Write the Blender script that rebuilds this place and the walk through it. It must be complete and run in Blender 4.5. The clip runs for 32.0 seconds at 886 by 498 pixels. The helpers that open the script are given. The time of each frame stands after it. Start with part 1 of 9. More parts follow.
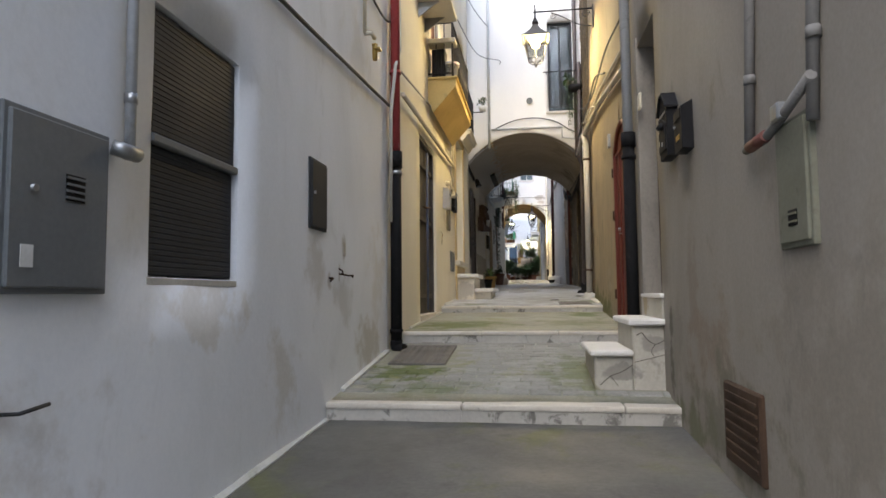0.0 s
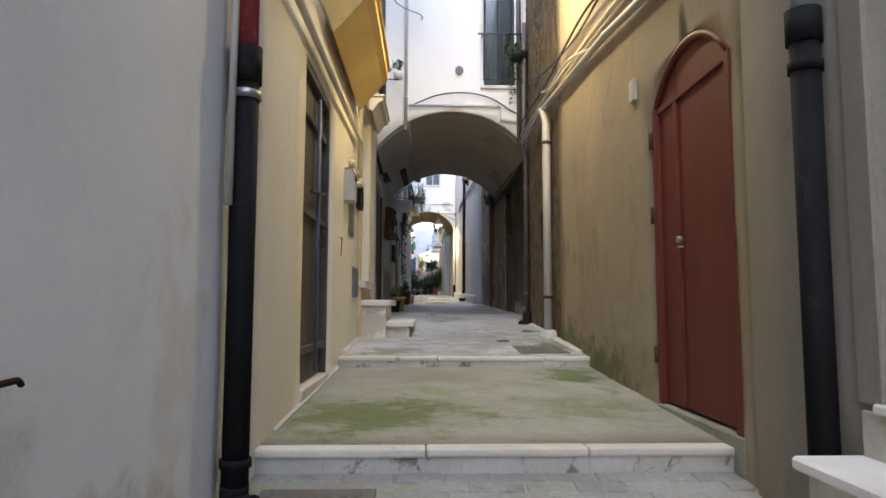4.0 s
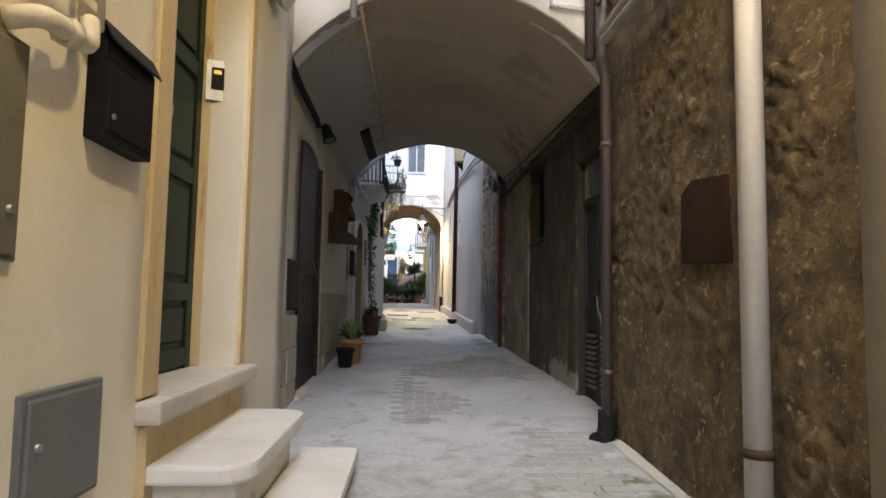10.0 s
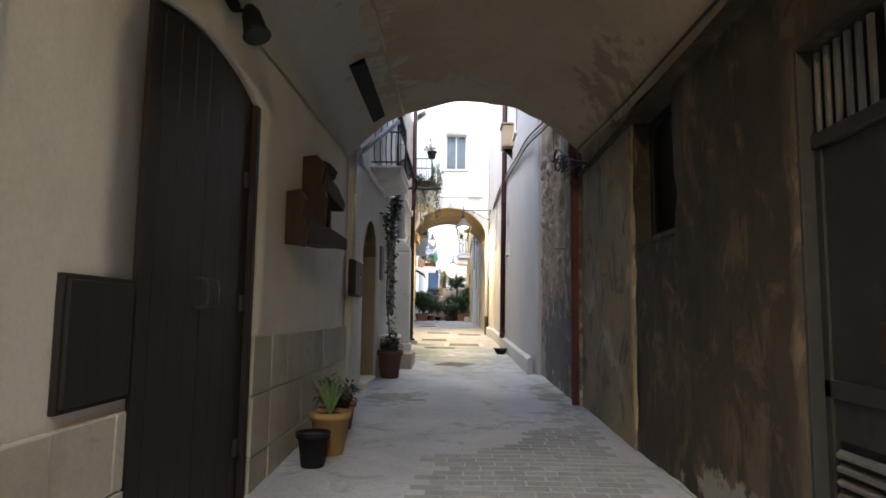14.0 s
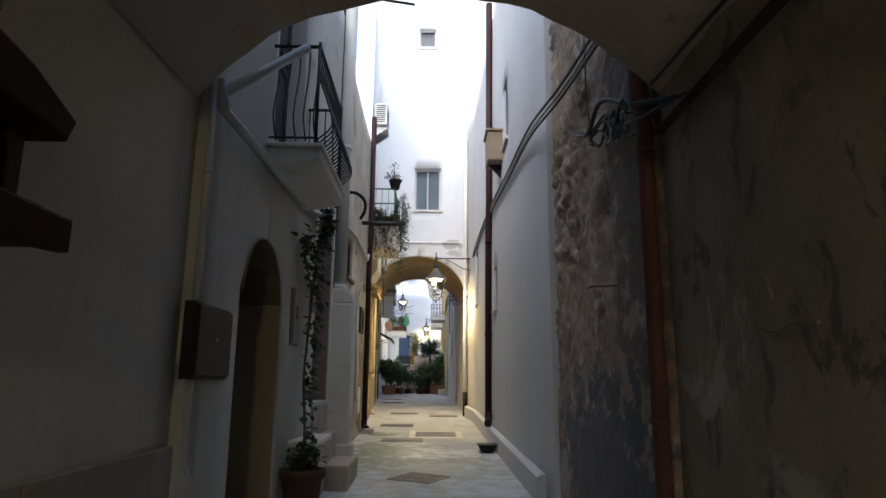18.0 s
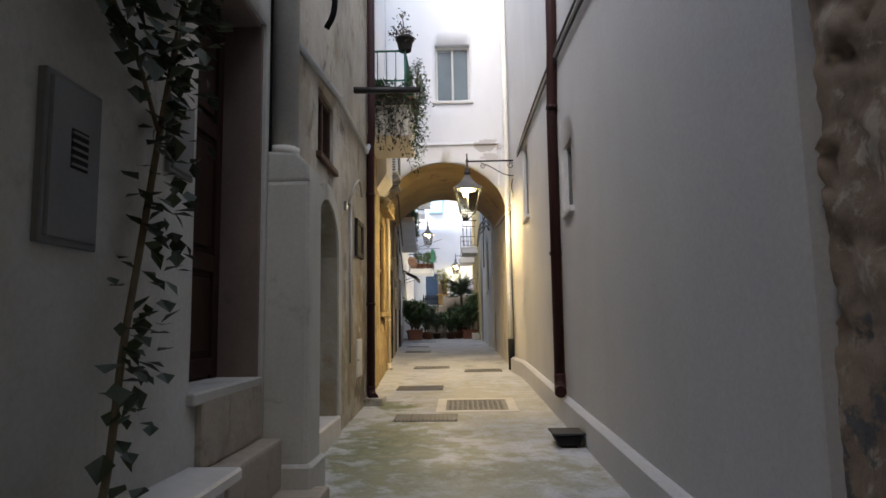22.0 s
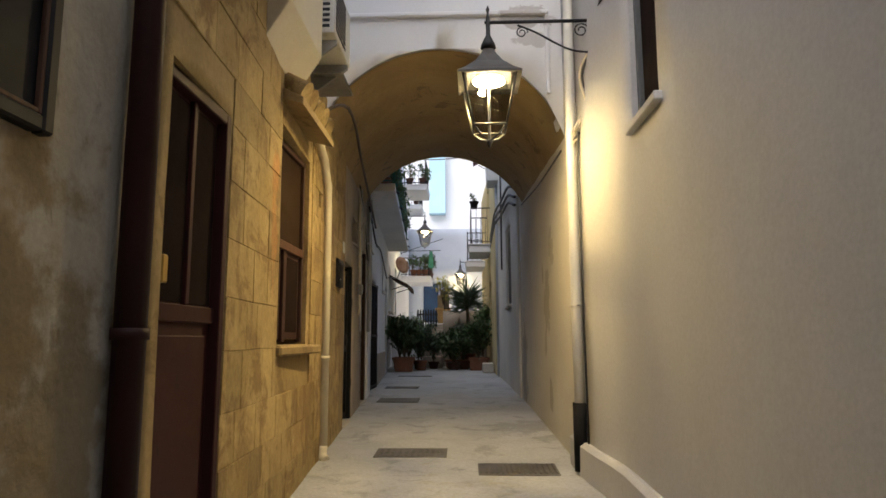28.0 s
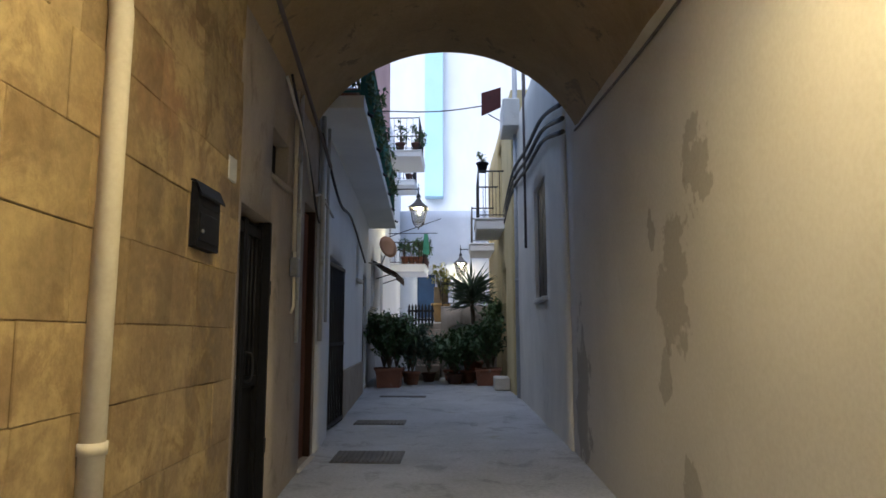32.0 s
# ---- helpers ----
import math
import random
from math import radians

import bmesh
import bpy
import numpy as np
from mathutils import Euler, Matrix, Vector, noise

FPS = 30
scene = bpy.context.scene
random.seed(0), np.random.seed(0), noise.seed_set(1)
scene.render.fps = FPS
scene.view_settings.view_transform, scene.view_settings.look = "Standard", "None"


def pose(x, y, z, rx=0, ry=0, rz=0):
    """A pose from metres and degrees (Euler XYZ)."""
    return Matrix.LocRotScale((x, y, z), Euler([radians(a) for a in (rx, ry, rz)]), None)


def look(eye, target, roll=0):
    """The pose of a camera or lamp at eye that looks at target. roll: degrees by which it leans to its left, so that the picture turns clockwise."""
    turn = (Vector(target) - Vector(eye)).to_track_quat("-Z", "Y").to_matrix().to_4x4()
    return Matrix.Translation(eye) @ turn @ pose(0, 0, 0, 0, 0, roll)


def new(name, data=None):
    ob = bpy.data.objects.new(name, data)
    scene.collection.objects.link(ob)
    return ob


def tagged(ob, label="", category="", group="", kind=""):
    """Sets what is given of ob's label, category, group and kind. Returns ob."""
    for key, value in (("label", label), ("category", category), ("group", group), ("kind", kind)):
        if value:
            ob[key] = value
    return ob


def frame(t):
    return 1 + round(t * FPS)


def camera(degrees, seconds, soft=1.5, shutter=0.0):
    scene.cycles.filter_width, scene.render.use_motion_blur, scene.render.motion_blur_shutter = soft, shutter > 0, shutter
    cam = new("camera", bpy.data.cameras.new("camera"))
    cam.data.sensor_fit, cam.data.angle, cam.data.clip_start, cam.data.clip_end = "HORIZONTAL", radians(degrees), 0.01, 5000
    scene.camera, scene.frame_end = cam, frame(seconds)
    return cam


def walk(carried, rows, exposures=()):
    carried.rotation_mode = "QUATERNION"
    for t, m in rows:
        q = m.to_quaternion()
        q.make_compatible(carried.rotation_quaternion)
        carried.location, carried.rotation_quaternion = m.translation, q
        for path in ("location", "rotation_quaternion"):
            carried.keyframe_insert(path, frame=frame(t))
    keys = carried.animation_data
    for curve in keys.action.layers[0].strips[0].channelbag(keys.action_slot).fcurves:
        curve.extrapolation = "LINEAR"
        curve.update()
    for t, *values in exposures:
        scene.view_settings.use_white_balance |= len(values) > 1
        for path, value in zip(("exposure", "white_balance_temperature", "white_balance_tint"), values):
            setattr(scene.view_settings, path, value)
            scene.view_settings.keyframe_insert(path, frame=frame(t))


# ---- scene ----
cam = camera(69.4, 32.0, soft=1.6)
METRES, EYE, TURN = 33.0, 1.2, 8.1
ROWS = [
    (0.0, 0.0, 0.0, 0.0, 0.04, 4.16, 0.58),
    (0.5, -0.0027, 0.0139, 0.0029, -1.26, 4.89, 0.24),
    (1.0, -0.0039, 0.0288, 0.0031, -4.8, 5.16, 0.11),
    (1.5, -0.0034, 0.0453, 0.0043, -6.84, 5.42, 0.38),
    (2.0, -0.0028, 0.0609, 0.0047, -8.01, 5.4, 0.5),
    (2.5, -0.0023, 0.0763, 0.0059, -8.77, 5.62, 0.69),
    (3.0, -0.0033, 0.0906, 0.0095, -8.94, 5.65, 0.59),
    (3.5, -0.0019, 0.1033, 0.0102, -9.35, 5.41, 0.36),
    (4.0, -0.0023, 0.1173, 0.0105, -9.6, 5.04, -0.08),
    (4.5, -0.0001, 0.1319, 0.0121, -13.74, 5.42, 0.6),
    (6.5, 0.007, 0.1946, 0.0197, -14.81, 6.17, -1.6),
    (7.0, 0.0101, 0.2089, 0.0209, -13.8, 4.37, -1.96),
    (7.5, 0.0138, 0.2243, 0.023, -13.13, 2.79, -2.15),
    (8.0, 0.0152, 0.2402, 0.0261, -11.02, 2.38, -2.1),
    (8.5, 0.0172, 0.2518, 0.031, -11.08, 3.67, -1.5),
    (9.0, 0.0201, 0.2667, 0.0316, -10.27, 4.97, -1.19),
    (9.5, 0.0229, 0.2809, 0.0314, -10.16, 4.93, -1.1),
    (10.0, 0.0278, 0.2955, 0.0327, -11.04, 4.83, -0.91),
    (10.5, 0.0295, 0.3116, 0.0321, -11.01, 4.62, -0.92),
    (11.0, 0.0325, 0.3271, 0.0338, -9.3, 4.8, -0.1),
    (11.5, 0.0365, 0.3393, 0.0381, -4.93, 4.94, 0.42),
    (12.0, 0.039, 0.352, 0.0383, -4.69, 5.72, -0.1),
    (12.5, 0.0431, 0.3665, 0.0383, -6.23, 5.56, -0.75),
    (13.0, 0.0448, 0.3812, 0.0385, -6.55, 5.61, -0.88),
    (13.5, 0.0476, 0.3959, 0.0397, -6.8, 5.77, -0.84),
    (15.5, 0.0601, 0.4566, 0.0428, -7.3, 7.48, -0.56),
    (16.0, 0.0635, 0.4712, 0.0438, -8.88, 9.01, -0.29),
    (16.5, 0.066, 0.4863, 0.0445, -9.33, 9.89, -0.23),
    (17.0, 0.0685, 0.5004, 0.0448, -10.04, 10.5, -0.05),
    (17.5, 0.0704, 0.5166, 0.046, -9.79, 10.85, 0.05),
    (18.0, 0.0716, 0.5318, 0.0471, -9.09, 11.77, -0.53),
    (18.5, 0.0745, 0.5481, 0.047, -8.95, 12.03, -0.51),
    (19.0, 0.0765, 0.5639, 0.0466, -8.01, 11.64, -0.83),
    (19.5, 0.081, 0.5798, 0.0465, -8.04, 9.49, -0.03),
    (20.0, 0.0829, 0.5956, 0.0471, -7.81, 8.16, -0.05),
    (20.5, 0.0849, 0.6109, 0.0471, -7.94, 8.11, -0.07),
    (21.0, 0.0856, 0.6275, 0.0475, -7.38, 7.26, -0.03),
    (21.5, 0.0865, 0.6432, 0.0482, -6.91, 6.97, 0.26),
    (22.0, 0.0875, 0.6599, 0.0493, -6.4, 6.63, 0.89),
    (22.5, 0.0883, 0.6755, 0.0502, -6.14, 6.56, 0.7),
    (23.0, 0.0905, 0.6916, 0.0498, -6.27, 6.5, 0.75),
    (23.5, 0.0918, 0.7078, 0.0509, -6.06, 5.49, 1.08),
    (24.0, 0.0956, 0.7246, 0.0513, -6.17, 5.38, 1.76),
    (24.5, 0.0987, 0.7417, 0.0525, -6.1, 5.0, 1.64),
    (25.0, 0.1029, 0.7584, 0.054, -6.19, 5.02, 1.71),
    (25.5, 0.1052, 0.775, 0.055, -6.1, 5.3, 1.43),
    (27.5, 0.1114, 0.8392, 0.0572, -5.9, 8.12, 0.29),
    (28.0, 0.113, 0.8545, 0.0569, -6.08, 8.02, 0.24),
    (28.5, 0.1154, 0.8704, 0.0576, -6.25, 6.77, 0.91),
    (29.0, 0.1171, 0.8861, 0.0591, -6.26, 6.56, 0.78),
    (29.5, 0.12, 0.9022, 0.06, -6.4, 6.56, 0.96),
    (30.0, 0.1215, 0.9177, 0.0603, -6.4, 6.81, 0.85),
    (30.5, 0.1237, 0.9345, 0.0599, -6.55, 6.78, 0.88),
    (31.0, 0.1238, 0.9512, 0.061, -6.41, 6.7, 0.59),
    (31.5, 0.1256, 0.967, 0.0616, -6.66, 7.3, 0.43),
    (32.0, 0.1255, 0.9834, 0.0626, -6.43, 7.62, 0.08),
]

EXPOSE = [(0.0, 1.58, 6600, 10), (2.0, 1.6, 6450, 11), (4.0, 1.6, 6100, 12), (8.0, 1.65, 6200, 13), (11.0, 2.05, 6450, 13), (13.5, 2.3, 6600, 12), (16.0, 1.88, 6550, 9), (17.0, 1.58, 6550, 9), (18.0, 1.2, 6550, 10), (19.0, 1.08, 6600, 10), (20.0, 1.16, 6750, 12), (21.5, 1.22, 6800, 12),
          (23.0, 1.14, 6850, 13), (25.5, 1.02, 6950, 13), (28.0, 0.65, 6950, 12), (30.0, 0.6, 6600, 12), (31.0, 0.62, 6050, 12), (32.0, 0.62, 5750, 12)]
walk(cam, [(t, pose(0, 0, EYE, 0, 0, TURN) @ pose(METRES * x, METRES * y, METRES * z, 90 + pitch, roll, yaw)) for t, x, y, z, yaw, pitch, roll in ROWS], EXPOSE)

# ---- sky and sun: overcast dusk ----
world = bpy.data.worlds.new("sky")
scene.world = world
world.use_nodes = True
wn = world.node_tree.nodes
sky = wn.new("ShaderNodeTexSky")
sky.sky_type, sky.sun_disc = "NISHITA", False
sky.sun_elevation, sky.sun_rotation = radians(42), radians(200)
sky.air_density, sky.dust_density, sky.ozone_density = 1.0, 1.5, 1.6
cloud = wn.new("ShaderNodeHueSaturation")
cloud.inputs["Saturation"].default_value = 1.05
world.node_tree.links.new(sky.outputs[0], cloud.inputs["Color"])
world.node_tree.links.new(cloud.outputs[0], wn["Background"].inputs[0])
wn["Background"].inputs[1].default_value = 0.15
sun = new("sun", bpy.data.lights.new("sun", "SUN"))
sun.data.energy, sun.data.angle, sun.data.color = 1.5, radians(75), (0.96, 0.97, 1.0)
sun.matrix_world = look((-10, -28, 40), (0, 0, 0))
LAMP_WARM = (1.0, 0.765, 0.37)

# ---- materials ----
MATS = {}


def nodes_of(name):
    m = bpy.data.materials.new(name)
    m.use_nodes = True
    t = m.node_tree
    return m, t, t.nodes["Principled BSDF"]


def ramp(t, src, a, b):
    r = t.nodes.new("ShaderNodeMapRange")
    r.inputs[1].default_value, r.inputs[2].default_value = a, b
    r.interpolation_type = "SMOOTHSTEP"
    t.links.new(src, r.inputs[0])
    return r.outputs[0]


def noise_of(t, vec, scale, detail=5, rough=0.6, dist=0.0):
    n = t.nodes.new("ShaderNodeTexNoise")
    n.inputs["Scale"].default_value, n.inputs["Detail"].default_value = scale, detail
    n.inputs["Roughness"].default_value, n.inputs["Distortion"].default_value = rough, dist
    t.links.new(vec, n.inputs["Vector"])
    return n.outputs["Fac"]


def mixed(t, fac, a, b, blend="MIX", k=None):
    x = t.nodes.new("ShaderNodeMix")
    x.data_type, x.blend_type = "RGBA", blend
    for v, i in ((fac, 0), (a, 6), (b, 7)):
        if isinstance(v, (int, float)):
            x.inputs[i].default_value = v
        elif isinstance(v, tuple):
            x.inputs[i].default_value = (*v, 1)
        else:
            t.links.new(v, x.inputs[i])
    return x.outputs[2]


def math_of(t, op, a, b):
    x = t.nodes.new("ShaderNodeMath")
    x.operation = op
    for v, i in ((a, 0), (b, 1)):
        if isinstance(v, (int, float)):
            x.inputs[i].default_value = v
        else:
            t.links.new(v, x.inputs[i])
    return x.outputs[0]


def surface(name, c1, c2=None, c3=None, big=0.9, fine=40.0, rough=0.85, metal=0.0, bump=0.25, depth=0.006, spots=(0.56, 0.72), spot=0.8,
            grain=0.07, rnd=0.0, streak=0.0, moss=None, moss_at=(0.5, 0.62), spec=0.4, island=False, stains=(), wet=0.0, gritty=0.25):
    """Two-scale mottled surface: c1 to c2 in clouds, c3 in patches, fine grain, relief; streak stretches the clouds
    downwards.
    stains: (place, radii, colour, softness, strength), frayed blots of moss, damp, bare plaster or painted shade; wet:
    how far the clouds turn glossy."""
    m, t, b = nodes_of(name)
    geo = t.nodes.new("ShaderNodeNewGeometry")
    vec = geo.outputs["Position"]
    if streak:
        mp = t.nodes.new("ShaderNodeMapping")
        mp.inputs["Scale"].default_value = (1, 1, 1 / streak)
        t.links.new(vec, mp.inputs["Vector"])
        cvec = mp.outputs[0]
    else:
        cvec = vec
    c2 = c2 or tuple(v * 0.82 for v in c1)
    cloud = noise_of(t, cvec, big, 6, 0.62, 0.4)
    col = mixed(t, ramp(t, cloud, 0.32, 0.68), c1, c2)
    if c3:
        patch = noise_of(t, cvec, big * 2.7, 7, 0.68, 0.6)
        f = math_of(t, "MULTIPLY", ramp(t, patch, *spots), spot)
        col = mixed(t, f, col, c3)
    if stains:
        fray = t.nodes.new("ShaderNodeTexNoise")
        fray.inputs["Scale"].default_value, fray.inputs["Detail"].default_value, fray.inputs["Roughness"].default_value = 4.2, 6, 0.62
        t.links.new(vec, fray.inputs["Vector"])
        for place, radii, tone, soft, strength in stains:
            mp = t.nodes.new("ShaderNodeMapping")
            mp.vector_type = "TEXTURE"
            mp.inputs["Location"].default_value, mp.inputs["Scale"].default_value = place, radii
            t.links.new(vec, mp.inputs["Vector"])
            ln = t.nodes.new("ShaderNodeVectorMath")
            ln.operation = "LENGTH"
            t.links.new(mp.outputs[0], ln.inputs[0])
            d = math_of(t, "ADD", ln.outputs["Value"], math_of(t, "MULTIPLY", math_of(t, "SUBTRACT", fray.outputs["Fac"], 0.5), 3.4))
            f = math_of(t, "SUBTRACT", 1.0, ramp(t, d, 1 - soft, 1.02))
            col = mixed(t, math_of(t, "MULTIPLY", f, strength), col, tone)
    if moss:
        green = noise_of(t, vec, 1.1, 6, 0.66, 0.5)
        col = mixed(t, math_of(t, "MULTIPLY", ramp(t, green, *moss_at), 0.85), col, moss)
    g = noise_of(t, vec, fine, 4, 0.7)
    col = mixed(t, grain, col, ramp(t, g, 0.25, 0.75), "OVERLAY")
    if rnd:
        if island:
            r = geo.outputs["Random Per Island"]
        else:
            r = t.nodes.new("ShaderNodeObjectInfo").outputs["Random"]
        hsv = t.nodes.new("ShaderNodeHueSaturation")
        t.links.new(math_of(t, "ADD", math_of(t, "MULTIPLY", r, rnd), 1 - rnd / 2), hsv.inputs["Value"])
        t.links.new(col, hsv.inputs["Color"])
        col = hsv.outputs[0]
    t.links.new(col, b.inputs["Base Color"])
    rr = math_of(t, "ADD", math_of(t, "MULTIPLY", cloud, 0.25), rough - 0.12)
    if wet:
        damp = ramp(t, noise_of(t, vec, 0.7, 5, 0.6, 0.3), 0.4, 0.62)
        rr = math_of(t, "SUBTRACT", rr, math_of(t, "MULTIPLY", damp, wet))
    t.links.new(rr, b.inputs["Roughness"])
    b.inputs["Metallic"].default_value = metal
    b.inputs["Specular IOR Level"].default_value = spec
    if bump:
        bp = t.nodes.new("ShaderNodeBump")
        bp.inputs["Strength"].default_value, bp.inputs["Distance"].default_value = bump, depth
        mid = noise_of(t, vec, fine * 0.12, 5, 0.55)
        t.links.new(math_of(t, "ADD", math_of(t, "MULTIPLY", g, gritty), math_of(t, "MULTIPLY", mid, 3.0)), bp.inputs["Height"])
        t.links.new(bp.outputs[0], b.inputs["Normal"])
    MATS[name] = m
    return m


def wood(name, c1, c2, rough=0.55, scale=14.0, rnd=0.15):
    m, t, b = nodes_of(name)
    geo = t.nodes.new("ShaderNodeNewGeometry")
    mp = t.nodes.new("ShaderNodeMapping")
    mp.inputs["Scale"].default_value = (1, 1, 0.08)
    t.links.new(geo.outputs["Position"], mp.inputs["Vector"])
    n = noise_of(t, mp.outputs[0], scale, 6, 0.65, 1.2)
    col = mixed(t, ramp(t, n, 0.3, 0.7), c1, c2)
    wear = noise_of(t, geo.outputs["Position"], 2.2, 6, 0.7)
    col = mixed(t, math_of(t, "MULTIPLY", ramp(t, wear, 0.55, 0.75), 0.4), col, tuple(min(1, v * 1.7 + 0.01) for v in c1))
    r = t.nodes.new("ShaderNodeObjectInfo").outputs["Random"]
    hsv = t.nodes.new("ShaderNodeHueSaturation")
    t.links.new(math_of(t, "ADD", math_of(t, "MULTIPLY", r, rnd), 1 - rnd / 2), hsv.inputs["Value"])
    t.links.new(col, hsv.inputs["Color"])
    t.links.new(hsv.outputs[0], b.inputs["Base Color"])
    b.inputs["Roughness"].default_value = rough
    b.inputs["Specular IOR Level"].default_value = 0.22
    bp = t.nodes.new("ShaderNodeBump")
    bp.inputs["Strength"].default_value, bp.inputs["Distance"].default_value = 0.3, 0.003
    t.links.new(n, bp.inputs["Height"])
    t.links.new(bp.outputs[0], b.inputs["Normal"])
    MATS[name] = m
    return m


def leafy(name, c1, c2):
    m, t, b = nodes_of(name)
    geo = t.nodes.new("ShaderNodeNewGeometry")
    col = mixed(t, geo.outputs["Random Per Island"], c1, c2)
    t.links.new(col, b.inputs["Base Color"])
    b.inputs["Roughness"].default_value = 0.55
    MATS[name] = m
    return m


def glassy(name, tint=(0.85, 0.9, 0.92), rough=0.02, ior=1.45):
    m, t, b = nodes_of(name)
    b.inputs["Base Color"].default_value = (*tint, 1)
    b.inputs["Roughness"].default_value = rough
    b.inputs["Transmission Weight"].default_value = 1.0
    b.inputs["IOR"].default_value = ior
    MATS[name] = m
    return m


def glow(name, col, power):
    m, t, b = nodes_of(name)
    b.inputs["Base Color"].default_value = (*col, 1)
    b.inputs["Emission Color"].default_value = (*col, 1)
    b.inputs["Emission Strength"].default_value = power
    MATS[name] = m
    return m


MOSS = (0.095, 0.12, 0.03)
MOSS_D = (0.1, 0.11, 0.035)
# The small dark blots at y 4.8 and 5.05 paint the hooks' shadows.
P_GREY = surface("plaster_grey", (0.78, 0.8, 0.825), (0.69, 0.71, 0.73), (0.55, 0.555, 0.55), big=0.7, streak=1.8, spots=(0.56, 0.75), spot=0.6,
                 stains=[((-1.58, 6.0, 0.7), (0.3, 0.5, 0.35), (0.4, 0.36, 0.28), 0.9, 0.6), ((-1.58, 1.5, 0.6), (0.3, 0.8, 0.4), (0.45, 0.42, 0.37), 0.9, 0.5), ((-1.58, 4.5, 1.42), (0.3, 0.22, 0.35), (0.5, 0.485, 0.45), 0.9, 0.7), ((-1.58, 2.95, 1.12), (0.3, 0.55, 0.16), (0.56, 0.53, 0.47), 0.5, 0.6), ((-1.58, 5.2, 1.2), (0.3, 0.3, 0.3), (0.5, 0.49, 0.46), 0.9, 0.6), ((-1.58, 4.8, 1.33), (0.3, 0.06, 0.09), (0.38, 0.36, 0.33), 0.8, 0.8), ((-1.58, 5.05, 1.39), (0.3, 0.05, 0.09), (0.38, 0.36, 0.33), 0.8, 0.8), ((-1.58, 5.18, 1.6), (0.3, 0.07, 0.12), (0.42, 0.41, 0.38), 0.8, 0.8), ((-1.58, 3.9, 0.7), (0.3, 0.25, 0.4), (0.5, 0.48, 0.42), 0.9, 0.6), ((-1.58, 6.3, 1.2), (0.3, 0.35, 0.8), (0.6, 0.58, 0.53), 0.9, 0.5), ((-1.58, 5.6, 3.4), (0.3, 0.5, 0.5), (0.6, 0.59, 0.54), 0.9, 0.5)])
P_TAUPE = surface("plaster_taupe", (0.289, 0.26, 0.223), (0.236, 0.211, 0.18), (0.155, 0.14, 0.118), big=0.8, streak=2.0, spots=(0.56, 0.72), spot=0.7, moss=(0.17, 0.145, 0.105), moss_at=(0.62, 0.75),
                  stains=[((1.0, 4.8, 0.8), (0.3, 0.35, 0.4), (0.2, 0.18, 0.15), 0.5, 0.6), ((1.0, 4.98, 0.7), (0.3, 0.08, 0.45), (0.09, 0.08, 0.06), 0.5, 0.75), ((1.0, 4.3, 1.2), (0.3, 0.14, 0.5), (0.2, 0.165, 0.135), 0.8, 0.6), ((1.0, 4.35, 1.95), (0.3, 0.25, 0.25), (0.19, 0.165, 0.13), 0.8, 0.6), ((1.0, 3.9, 0.85), (0.3, 0.6, 0.35), (0.22, 0.17, 0.125), 0.8, 0.7), ((1.0, 4.4, 0.35), (0.3, 0.8, 0.16), MOSS_D, 0.7, 0.6), ((1.0, 2.2, 0.9), (0.3, 1.0, 0.5), (0.2, 0.175, 0.14), 0.8, 0.6), ((1.0, 3.6, 0.5), (0.3, 0.8, 0.4), (0.15, 0.14, 0.1), 0.6, 0.7), ((0.6, 5.3, 0.7), (0.4, 0.7, 0.2), (0.5, 0.48, 0.43), 0.3, 0.8)])
P_CREAM = surface("plaster_cream", (0.76, 0.715, 0.6), (0.69, 0.64, 0.53), (0.56, 0.51, 0.42), big=0.9, streak=2.0, spots=(0.6, 0.75), spot=0.6,
                  stains=[((-1.5, 12.5, 1.3), (0.6, 0.4, 0.18), (0.42, 0.39, 0.33), 0.3, 0.7)])
P_YELLOW = surface("plaster_ochre", (0.312, 0.25, 0.161), (0.247, 0.2, 0.138), (0.178, 0.148, 0.109), big=0.8, streak=1.6, spots=(0.52, 0.68), spot=0.7, moss=(0.2, 0.16, 0.09), moss_at=(0.7, 0.82),
                   stains=[((1.07, 11.62, 2.25), (0.2, 0.07, 0.1), (0.17, 0.145, 0.1), 0.4, 0.75), ((1.07, 11.42, 2.22), (0.2, 0.1, 0.14), (0.17, 0.145, 0.1), 0.4, 0.75), ((1.07, 11.1, 2.08), (0.2, 0.1, 0.15), (0.17, 0.145, 0.1), 0.35, 0.75),
                           ((1.07, 10.75, 2.0), (0.2, 0.17, 0.14), (0.18, 0.155, 0.11), 0.5, 0.6), ((1.07, 11.6, 2.02), (0.2, 0.06, 0.06), (0.17, 0.145, 0.1), 0.4, 0.7),
                           ((1.07, 9.9, 0.95), (0.3, 1.1, 0.4), MOSS_D, 0.7, 0.9), ((1.07, 11.4, 1.1), (0.3, 0.9, 0.28), MOSS_D, 0.7, 0.8), ((1.07, 9.3, 1.5), (0.3, 0.22, 0.1), (0.34, 0.29, 0.22), 0.25, 0.35), ((1.07, 9.2, 1.3), (0.3, 0.3, 0.08), (0.34, 0.3, 0.23), 0.25, 0.4)])
